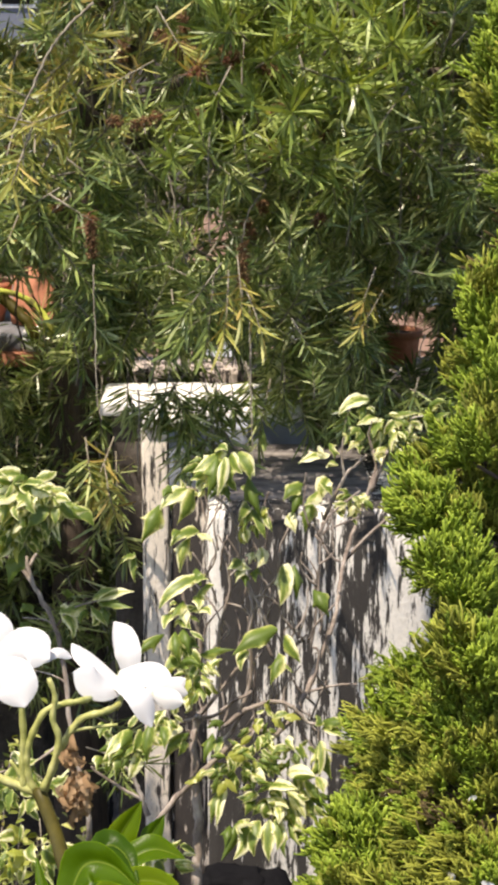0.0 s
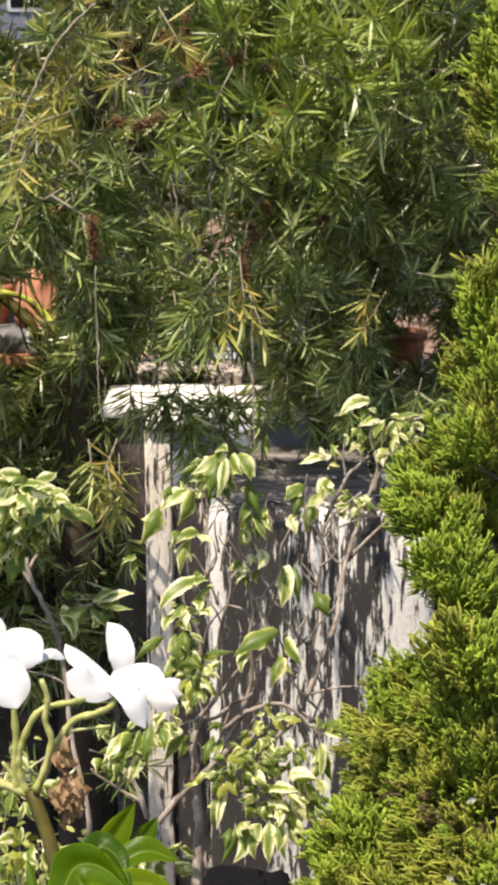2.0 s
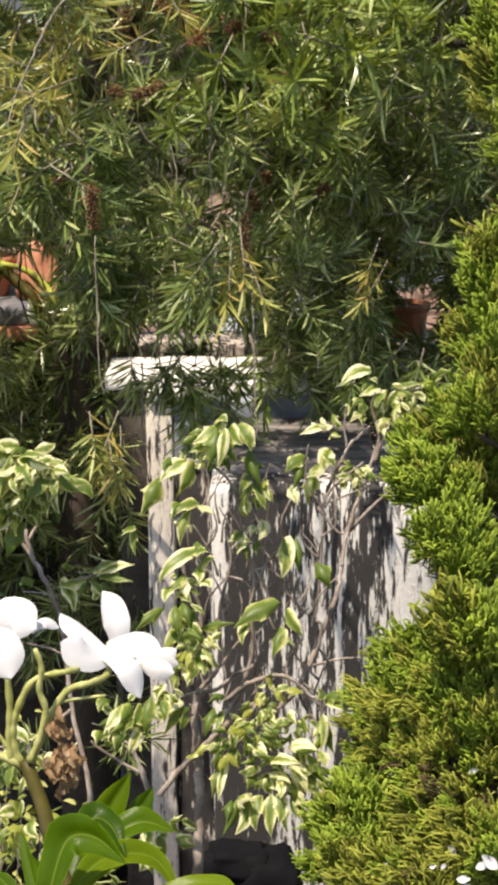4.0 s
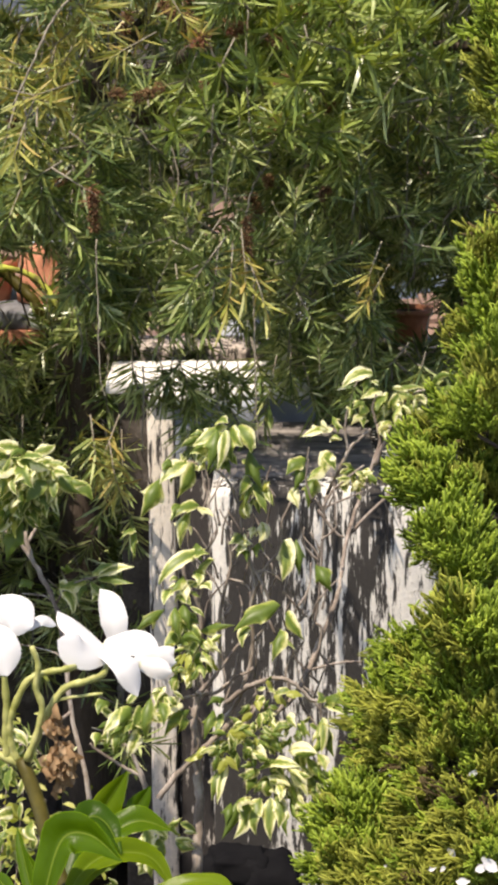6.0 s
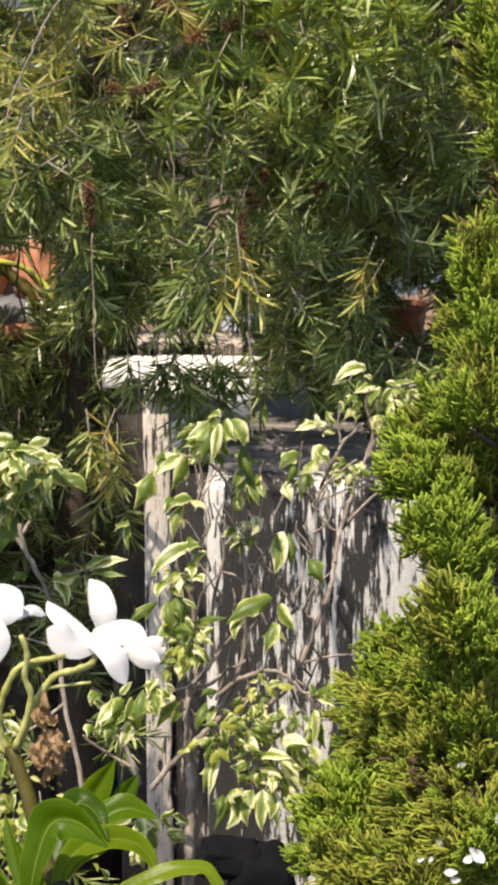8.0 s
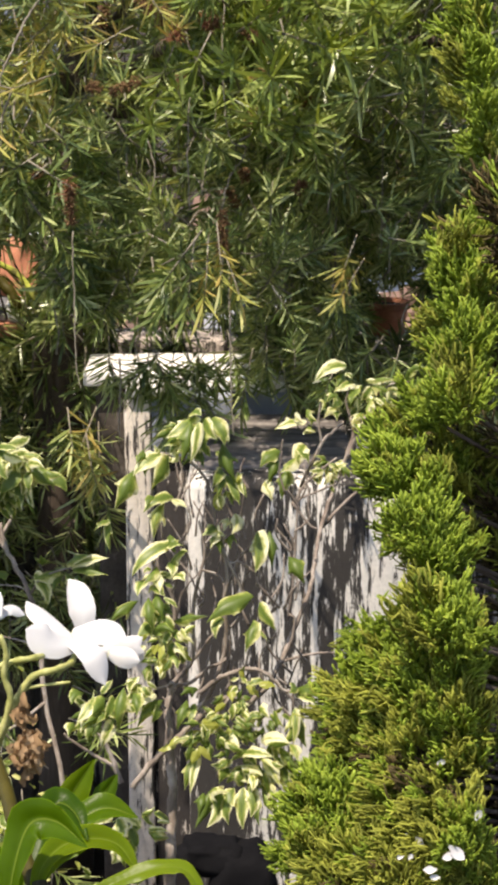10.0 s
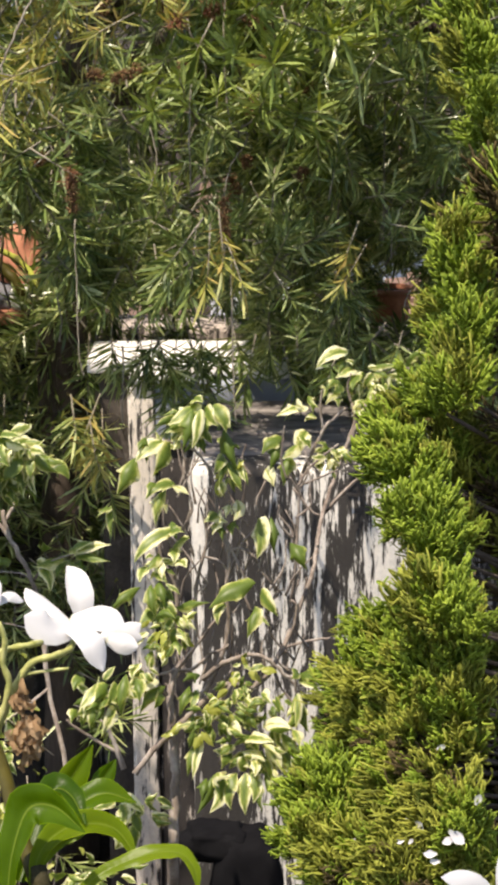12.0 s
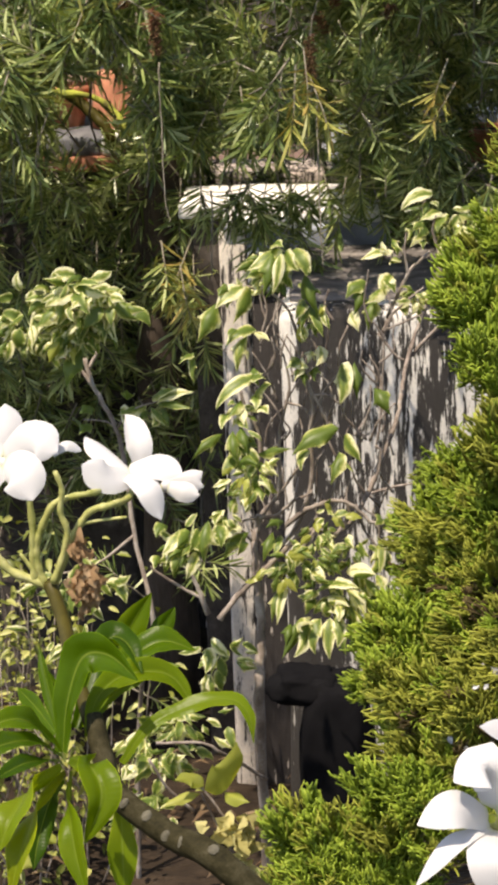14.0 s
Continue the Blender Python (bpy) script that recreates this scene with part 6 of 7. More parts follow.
    L((0.054, 2.342, 0.624), (0.025, 2.318, 0.621), 0.56, FICUS_LEAVES, 'u')
    L((0.086, 2.352, 0.628), (0.073, 2.328, 0.590), 0.52, FICUS_GREENS, 'f')
    L((0.087, 2.342, 0.634), (0.085, 2.318, 0.597), 0.28, FICUS_CREAM, 'f')
    L((0.090, 2.357, 0.622), (0.101, 2.333, 0.586), 0.39, FICUS_GREENS, 'f')
    L((0.087, 2.372, 0.646), (0.125, 2.348, 0.649), 0.48, FICUS_GREENS, 'u')
    L((0.091, 2.372, 0.640), (0.115, 2.348, 0.636), 0.45, FICUS_LEAVES, 'u')
    L((0.084, 2.372, 0.656), (0.082, 2.348, 0.651), 0.73, FICUS_LEAVES, 'f')
    L((0.046, 2.332, 0.594), (0.081, 2.308, 0.601), 0.48, FICUS_CREAM, 'u')
    L((0.068, 2.332, 0.588), (0.095, 2.308, 0.564), 0.45, FICUS_CREAM, 'f')
    L((0.046, 2.322, 0.577), (0.069, 2.298, 0.549), 0.44, FICUS_CREAM, 'f')
    L((0.043, 2.332, 0.579), (0.010, 2.308, 0.580), 0.46, FICUS_LEAVES, 'u')
    L((0.072, 2.342, 0.563), (0.086, 2.318, 0.536), 0.51, FICUS_LEAVES, 'f')
    L((0.020, 2.322, 0.566), (0.048, 2.298, 0.564), 0.51, FICUS_CREAM, 'u')
    L((0.049, 2.322, 0.540), (0.061, 2.298, 0.513), 0.46, FICUS_CREAM, 'f')
    L((0.054, 2.322, 0.535), (0.070, 2.298, 0.532), 0.68, FICUS_CREAM, 'u')
    L((0.026, 2.322, 0.583), (0.060, 2.298, 0.590), 0.41, FICUS_LEAVES, 'u')
    L((0.003, 2.332, 0.598), (0.022, 2.308, 0.590), 0.74, FICUS_CREAM, 'f')
    L((0.081, 2.322, 0.595), (0.090, 2.298, 0.583), 0.63, FICUS_CREAM, 'f')
    L((0.006, 2.332, 0.561), (-0.004, 2.308, 0.549), 0.70, FICUS_LEAVES, 'f')
    L((0.014, 2.332, 0.546), (0.035, 2.308, 0.548), 0.64, FICUS_CREAM, 'u')
    L((0.020, 2.342, 0.590), (0.003, 2.318, 0.602), 0.75, FICUS_LEAVES, 'u')
    L((0.029, 2.342, 0.609), (0.040, 2.318, 0.597), 0.62, FICUS_LEAVES, 'f')
    L((0.064, 2.342, 0.550), (0.055, 2.318, 0.536), 0.55, FICUS_GREENS, 'f')
    cluster((0.040, 2.330, 0.570), 0.035, 0.022, 22, 0.026, FICUS_CREAM + FICUS_LEAVES + FICUS_GREENS)
    cluster((0.013, 2.360, 0.639), 0.020, 0.010, 6, 0.019, FICUS_YOUNG + FICUS_LEAVES)
    cluster((0.023, 2.380, 0.653), 0.015, 0.008, 6, 0.019, FICUS_YOUNG + FICUS_LEAVES)
    L((-0.015, 2.312, 0.539), (-0.033, 2.288, 0.499), 0.37, FICUS_GREENS, 'f')
    L((0.000, 2.312, 0.536), (-0.019, 2.288, 0.501), 0.40, FICUS_LEAVES, 'f')
    L((0.014, 2.312, 0.542), (0.006, 2.288, 0.505), 0.42, FICUS_LEAVES, 'f')
    L((0.025, 2.312, 0.543), (0.024, 2.288, 0.498), 0.36, FICUS_LEAVES, 'f')
    L((0.037, 2.312, 0.539), (0.043, 2.288, 0.502), 0.42, FICUS_GREENS, 'f')
    L((-0.004, 2.312, 0.543), (-0.006, 2.288, 0.522), 0.62, FICUS_GREENS, 'f')
    L((0.031, 2.312, 0.543), (0.034, 2.288, 0.514), 0.50, FICUS_LEAVES, 'f')
    L((-0.023, 2.312, 0.536), (-0.028, 2.288, 0.517), 0.67, FICUS_GREENS, 'f')
    L((-0.015, 2.307, 0.537), (0.004, 2.283, 0.552), 0.64, FICUS_CREAM, 'u')
    # sprays low behind the frangipani bloom
    cluster((-0.145, 2.270, 0.655), 0.023, 0.020, 10, 0.027, FICUS_LEAVES + FICUS_GREENS)
    cluster((-0.097, 2.330, 0.665), 0.015, 0.015, 6, 0.022, FICUS_CREAM + FICUS_LEAVES)
    cluster((0.054, 2.350, 0.613), 0.027, 0.014, 7, 0.023, FICUS_LEAVES + FICUS_GREENS)
    L((-0.115, 2.262, 0.690), (-0.122, 2.238, 0.645), 0.53, FICUS_GREENS, 'f')
    L((-0.150, 2.262, 0.678), (-0.170, 2.238, 0.656), 0.50, FICUS_LEAVES, 'u')
    L((-0.144, 2.262, 0.656), (-0.157, 2.238, 0.629), 0.48, FICUS_LEAVES, 'f')
    L((-0.129, 2.262, 0.647), (-0.141, 2.238, 0.624), 0.46, FICUS_LEAVES, 'f')
    L((-0.137, 2.262, 0.676), (-0.150, 2.238, 0.664), 0.68, FICUS_GREENS, 'f')
    L((-0.163, 2.262, 0.683), (-0.175, 2.238, 0.677), 0.69, FICUS_LEAVES, 'u')
    L((-0.126, 2.262, 0.676), (-0.135, 2.238, 0.660), 0.48, FICUS_LEAVES, 'f')
    L((-0.157, 2.262, 0.652), (-0.165, 2.238, 0.642), 0.60, FICUS_LEAVES, 'f')
    L((-0.174, 2.262, 0.645), (-0.178, 2.238, 0.639), 0.63, FICUS_LEAVES, 'f')
    L((-0.105, 2.262, 0.683), (-0.100, 2.238, 0.665), 0.62, FICUS_LEAVES, 'f')
    cluster((-0.192, 2.238, 0.393), 0.05, 0.035, 20, 0.030, FICUS_LEAVES + FICUS_CREAM)
    cluster((-0.149, 2.233, 0.437), 0.04, 0.02, 12, 0.026, FICUS_LEAVES)
    cluster((-0.112, 2.323, 0.489), 0.025, 0.028, 9, 0.030, FICUS_LEAVES + FICUS_CREAM)
    cluster((-0.204, 2.199, 0.345), 0.04, 0.02, 12, 0.026, FICUS_LEAVES)
    L((-0.115, 2.080, 0.432), (-0.075, 2.060, 0.500), 0.40, FICUS_YOUNG, 'f')
    L((-0.116, 2.080, 0.436), (-0.145, 2.060, 0.455), 0.50, FICUS_YOUNG, 'u')
    L((-0.120, 2.080, 0.427), (-0.165, 2.060, 0.419), 0.26, FICUS_YOUNG, 'u')
    L((-0.092, 2.080, 0.429), (-0.063, 2.060, 0.428), 0.50, FICUS_YOUNG, 'u')
    limb(rng, s, [(-0.118, 2.083, 0.433), (-0.104, 2.083, 0.412), (-0.092, 2.083, 0.390), (-0.077, 2.083, 0.357)], 0.0018, 0.0022, 'twig')
    L((-0.049, 2.100, 0.348), (-0.017, 2.094, 0.322), 0.5, FICUS_YOUNG)
    L((-0.290, 2.088, 0.358), (-0.317, 2.090, 0.369), 0.5, FICUS_YOUNG)
    L((-0.329, 2.076, 0.331), (-0.306, 2.083, 0.346), 0.5, FICUS_YOUNG)
    limb(rng, s, [(-0.169, 2.096, 0.482), (-0.117, 2.099, 0.481), (-0.090, 2.113, 0.457), (-0.050, 2.180, 0.393)], 0.0024, 0.003, "twig", 5)
    limb(rng, s, [(-0.179, 2.090, 0.466), (-0.157, 2.097, 0.422), (-0.132, 2.109, 0.390)], 0.0022, 0.0026, "twig", 5)
    for i in range(34):
        b = Bag()
        p = Vector((-0.080, 2.066, 0.376)) + Vector((rng.gauss(0, 0.014), rng.gauss(0, 0.008), rng.gauss(0, 0.015)))
        d = Vector((rng.gauss(0, 0.7), rng.gauss(-0.2, 0.5), -0.7 + rng.gauss(0, 0.5))).normalized() * rng.uniform(0.014, 0.030)
        k = lambda: Vector((rng.gauss(0, 0.004), rng.gauss(0, 0.004), rng.gauss(0, 0.003)))
        b.blade([p, p + d * 0.3 + k(), p + d * 0.65 + k(), p + d], [0.003, 0.014, 0.017, 0.005], (rng.gauss(0, 0.7), -1.0, rng.gauss(0, 0.7)), 0.3, 5, 0, 0.1, 0.25, i)
        part("withered_leaf", b, M_STRAW, s, "straw-coloured crumpled withered leaf")
    limb(rng, s, [(-0.073, 2.141, 0.280), (-0.101, 2.103, 0.368), (-0.119, 2.081, 0.427)], 0.002, 0.0014, "twig", 5)

    rng = random.Random(47)
    s = thing("variegated_fig", "second weeping fig branch with a heavy cream-edged leaf cluster", "shrub", group="variegated figs")
    limb(rng, s, [(-0.27, 2.62, -0.05), (-0.25, 2.6, 0.3), (-0.204, 2.426, 0.471), (-0.226, 2.452, 0.585), (-0.236, 2.472, 0.669), (-0.249, 2.486, 0.733), (-0.275, 2.498, 0.782), (-0.287, 2.507, 0.821)], 0.0050, 0.0040, "trunk", 8)
    limb(rng, s, [(-0.275, 2.498, 0.782), (-0.305, 2.506, 0.818), (-0.356, 2.511, 0.839)], 0.0036, 0.002)
    limb(rng, s, [(-0.284, 2.503, 0.804), (-0.269, 2.511, 0.839), (-0.271, 2.474, 0.894)], 0.0032, 0.002)
    limb(rng, s, [(-0.244, 2.483, 0.719), (-0.258, 2.488, 0.740), (-0.291, 2.489, 0.744)], 0.0018, 0.001)
    limb(rng, s, [(-0.247, 2.486, 0.733), (-0.227, 2.468, 0.762), (-0.180, 2.471, 0.776)], 0.0022, 0.0012)
    limb(rng, s, [(-0.234, 2.470, 0.662), (-0.255, 2.472, 0.673), (-0.305, 2.475, 0.684)], 0.002, 0.001)
    limb(rng, s, [(-0.227, 2.455, 0.599), (-0.276, 2.447, 0.563), (-0.327, 2.444, 0.549)], 0.003, 0.0016)
    L((-0.240, 2.442, 0.927), (-0.213, 2.418, 0.887), 0.31, FICUS_CREAM, 'f')
    L((-0.255, 2.442, 0.920), (-0.233, 2.418, 0.854), 0.28, FICUS_GREENS, 'f')
    L((-0.244, 2.442, 0.917), (-0.234, 2.418, 0.866), 0.29, FICUS_LEAVES, 'f')
    L((-0.257, 2.442, 0.934), (-0.266, 2.418, 0.909), 0.54, FICUS_CREAM, 'f')
    L((-0.273, 2.442, 0.930), (-0.300, 2.418, 0.931), 0.51, FICUS_CREAM, 'u')
    L((-0.290, 2.442, 0.923), (-0.307, 2.418, 0.912), 0.68, FICUS_LEAVES, 'u')
    L((-0.267, 2.442, 0.913), (-0.255, 2.418, 0.873), 0.38, FICUS_LEAVES, 'f')
    L((-0.286, 2.442, 0.885), (-0.303, 2.418, 0.854), 0.47, FICUS_GREENS, 'f')
    L((-0.278, 2.442, 0.890), (-0.289, 2.418, 0.859), 0.38, FICUS_GREENS, 'f')
    L((-0.280, 2.442, 0.850), (-0.300, 2.418, 0.809), 0.49, FICUS_GREENS, 'f')
    L((-0.270, 2.442, 0.903), (-0.279, 2.418, 0.866), 0.37, FICUS_LEAVES, 'f')
    L((-0.259, 2.442, 0.875), (-0.249, 2.418, 0.861), 0.42, FICUS_CREAM, 'f')
    L((-0.284, 2.442, 0.911), (-0.297, 2.418, 0.898), 0.70, FICUS_CREAM, 'u')
    L((-0.260, 2.442, 0.932), (-0.244, 2.418, 0.925), 0.85, FICUS_CREAM, 'u')
    L((-0.289, 2.442, 0.904), (-0.271, 2.418, 0.892), 0.62, FICUS_CREAM, 'f')
    L((-0.301, 2.442, 0.882), (-0.315, 2.418, 0.853), 0.42, FICUS_LEAVES, 'f')
    L((-0.303, 2.442, 0.904), (-0.317, 2.418, 0.889), 0.65, FICUS_CREAM, 'u')
    L((-0.267, 2.442, 0.868), (-0.259, 2.418, 0.856), 0.54, FICUS_LEAVES, 'f')
    L((-0.295, 2.442, 0.929), (-0.314, 2.418, 0.925), 0.72, FICUS_LEAVES, 'u')
    L((-0.266, 2.442, 0.900), (-0.245, 2.418, 0.877), 0.47, FICUS_LEAVES, 'f')
    L((-0.312, 2.442, 0.919), (-0.342, 2.418, 0.902), 0.49, FICUS_LEAVES, 'u')
    L((-0.324, 2.442, 0.904), (-0.336, 2.418, 0.860), 0.37, FICUS_LEAVES, 'f')
    L((-0.316, 2.442, 0.926), (-0.334, 2.418, 0.935), 0.83, FICUS_CREAM, 'u')
    cluster((-0.278, 2.440, 0.901), 0.031, 0.023, 22, 0.033, FICUS_LEAVES + FICUS_CREAM)
    cluster((-0.296, 2.440, 0.868), 0.027, 0.016, 12, 0.029, FICUS_LEAVES + FICUS_YOUNG)
    cluster((-0.345, 2.440, 0.883), 0.027, 0.027, 16, 0.030, FICUS_LEAVES + FICUS_CREAM)
    L((-0.208, 2.482, 0.766), (-0.243, 2.458, 0.761), 0.50, FICUS_CREAM, 'u')
    L((-0.203, 2.482, 0.763), (-0.179, 2.458, 0.743), 0.39, FICUS_CREAM, 'f')
    L((-0.199, 2.482, 0.770), (-0.145, 2.458, 0.790), 0.28, FICUS_LEAVES, 'u')
    L((-0.200, 2.482, 0.775), (-0.170, 2.458, 0.795), 0.42, FICUS_GREENS, 'u')
    L((-0.192, 2.482, 0.769), (-0.146, 2.458, 0.767), 0.28, FICUS_LEAVES, 'u')
    L((-0.186, 2.482, 0.761), (-0.177, 2.458, 0.746), 0.60, FICUS_GREENS, 'f')
    L((-0.206, 2.482, 0.757), (-0.215, 2.458, 0.746), 0.68, FICUS_LEAVES, 'f')
    L((-0.242, 2.482, 0.761), (-0.222, 2.458, 0.728), 0.42, FICUS_LEAVES, 'f')
    L((-0.274, 2.482, 0.760), (-0.290, 2.458, 0.763), 0.68, FICUS_GREENS, 'u')
    L((-0.278, 2.482, 0.738), (-0.292, 2.458, 0.736), 0.82, FICUS_GREENS, 'u')
    L((-0.221, 2.482, 0.744), (-0.225, 2.458, 0.728), 0.57, FICUS_CREAM, 'f')
    L((-0.196, 2.482, 0.757), (-0.199, 2.458, 0.743), 0.59, FICUS_CREAM, 'f')
    L((-0.232, 2.482, 0.773), (-0.231, 2.458, 0.790), 1.10, FICUS_GREENS, 'f')
    L((-0.145, 2.482, 0.834), (-0.144, 2.458, 0.800), 0.28, FICUS_LEAVES, 'f')
    L((-0.148, 2.482, 0.831), (-0.163, 2.458, 0.827), 0.47, FICUS_GREENS, 'u')
    cluster((-0.279, 2.420, 0.930), 0.034, 0.020, 15, 0.036, FICUS_LEAVES + FICUS_CREAM)
    cluster((-0.239, 2.420, 0.916), 0.022, 0.016, 9, 0.036, FICUS_LEAVES + FICUS_CREAM)
    cluster((-0.289, 2.440, 0.887), 0.022, 0.020, 8, 0.034, FICUS_LEAVES)
    cluster((-0.300, 2.397, 0.561), 0.05, 0.03, 14, 0.030, FICUS_LEAVES)
    cluster((-0.286, 2.378, 0.477), 0.06, 0.03, 16, 0.030, FICUS_LEAVES + FICUS_YOUNG)


fig()


def small_shrub():
    """Low shrub of tiny pale leaves at the foot of the figs."""
    rng = random.Random(61)
    s = thing("low_shrub", "low shrub with tiny yellow-green leaves behind the frangipani", "shrub")
    leaves = Bag()
    for i in range(70):
        x, y = rng.uniform(-0.72, -0.34) + (0.14 if i % 7 == 0 else 0), rng.uniform(2.5, 2.95)
        h = rng.uniform(0.28, 0.52)
        base_p = Vector((x, y, -0.02))
        tip = base_p + Vector((rng.uniform(-0.1, 0.1), rng.uniform(-0.1, 0.1), h))
        path = smooth_path([base_p, base_p.lerp(tip, 0.5) + Vector((rng.uniform(-0.04, 0.04), 0, 0)), tip], 4, 0.003, rng)
        b = Bag()
        b.tube(path, [0.0022 - 0.0015 * k / (len(path) - 1) for k in range(len(path))], 4)
        part("stem", b, M_FICUS_BARK, s)
        for k in range(30):
            p = path[rng.randrange(2, len(path))] + Vector((rng.gauss(0, 0.03), rng.gauss(0, 0.03), rng.gauss(0, 0.03)))
            d = Vector((rng.gauss(0, 1), rng.gauss(-0.3, 1), rng.gauss(0.2, 0.6))).normalized() * rng.uniform(0.010, 0.024)
            leaves.blade([p, p + d * 0.25, p + d * 0.65 + Vector((0, 0, -0.002)), p + d + Vector((0, 0, -0.005))], [0.001, d.length * 0.42, d.length * 0.40, 0.001], (rng.gauss(0, 0.7), rng.gauss(-0.4, 0.5), 1), 0.25)
    tagged(part("foliage", leaves, M_SMALL, s), kind="stuff")


small_shrub()


# ---- white frangipani ----
def petal_mesh(seed):
    rng = random.Random(seed)
    b = Bag()
    n = 11
    cup, twist = rng.uniform(0.10, 0.22), rng.uniform(-0.06, 0.06)
    spine = [(cup * math.sin(math.pi * i / (n - 1)) * -0.6, twist * (i / (n - 1)) ** 2, i / (n - 1)) for i in range(n)]
    widths = [0.16, 0.22, 0.32, 0.43, 0.52, 0.57, 0.58, 0.54, 0.44, 0.28, 0.05]
    b.blade(spine, widths, (1, 0, 0), -0.02, 7, 0, rng.uniform(-0.16, -0.06))
    return b.mesh("petal", [M_PETAL])


PETALS = [petal_mesh(s) for s in range(5)]


def bloom(rng, plant, back, throat, petals, label="white five-petalled frangipani flower", heart=None, taper=3.4, cup=0.14):
    """A bloom whose petals each follow their own curve: (base, middle, tip), width, facing."""
    b = Bag()
    b.tube([back, Vector(back).lerp(Vector(throat), 0.6), throat], [0.0026, 0.0028, 0.0030], 10)
    fl = part("flower", b, M_PEDICEL, plant, label)
    b = Bag()
    near = Vector(throat) + Vector((0, -0.003, 0.001))
    wide = 0.45 if heart else 1.0
    b.tube([Vector(throat) + Vector((0, 0.003, 0)), throat, near], [0.0035 * wide, 0.0052 * wide, 0.0026 * wide], 12)
    part("throat", b, heart or M_PETAL, fl)
    for pts, width, facing in petals:
        path = smooth_path(pts, 6)
        n = len(path)
        prof = []
        for i in range(n):
            s = i / (n - 1)
            prof.append(1.42 * width * max(0.03, min(1.0, 0.60 + 1.0 * s) * (1 - max(0.0, (s - 0.5) / 0.5) ** taper)))
        pb = Bag()
        pb.blade(path, prof, facing, rng.uniform(-0.04, 0.08), 9, 0, cup * rng.uniform(0.67, 1.33))
        part("petal", pb, M_PETAL, fl)
    return fl


def stalk(plant, points, radii, mat=M_PEDICEL, name="stalk", label=""):
    path = smooth_path(points, 5)
    k = len(path) - 1
    b = Bag()
    rs = [radii[0] + (radii[-1] - radii[0]) * i / k for i in range(k + 1)]
    if mat is M_PEDICEL:
        rs = [r * (0.72 + 0.10 * math.sin(i * 1.7)) for i, r in enumerate(rs)]
    b.tube(path, rs, 9)
    return part(name, b, mat, plant, label)


def plum_leaf(plant, points, width, up, fold=0.42, curl=0.24, mat=M_PLUM_LEAF):
    path = smooth_path(points, 6)
    n = len(path)
    prof = []
    for i in range(n):
        s = i / (n - 1)
        prof.append(0.94 * width * max(0.03, (0.34 + 0.66 * min(1.0, (s / 0.5)) ** 1.2) * (1 - max(0, (s - 0.52) / 0.48) ** 2.0)))
    b = Bag()
    b.blade(path, prof, up, fold, 9, 0, curl, 0.07, width * 900)
    part("leaf", b, mat, plant)


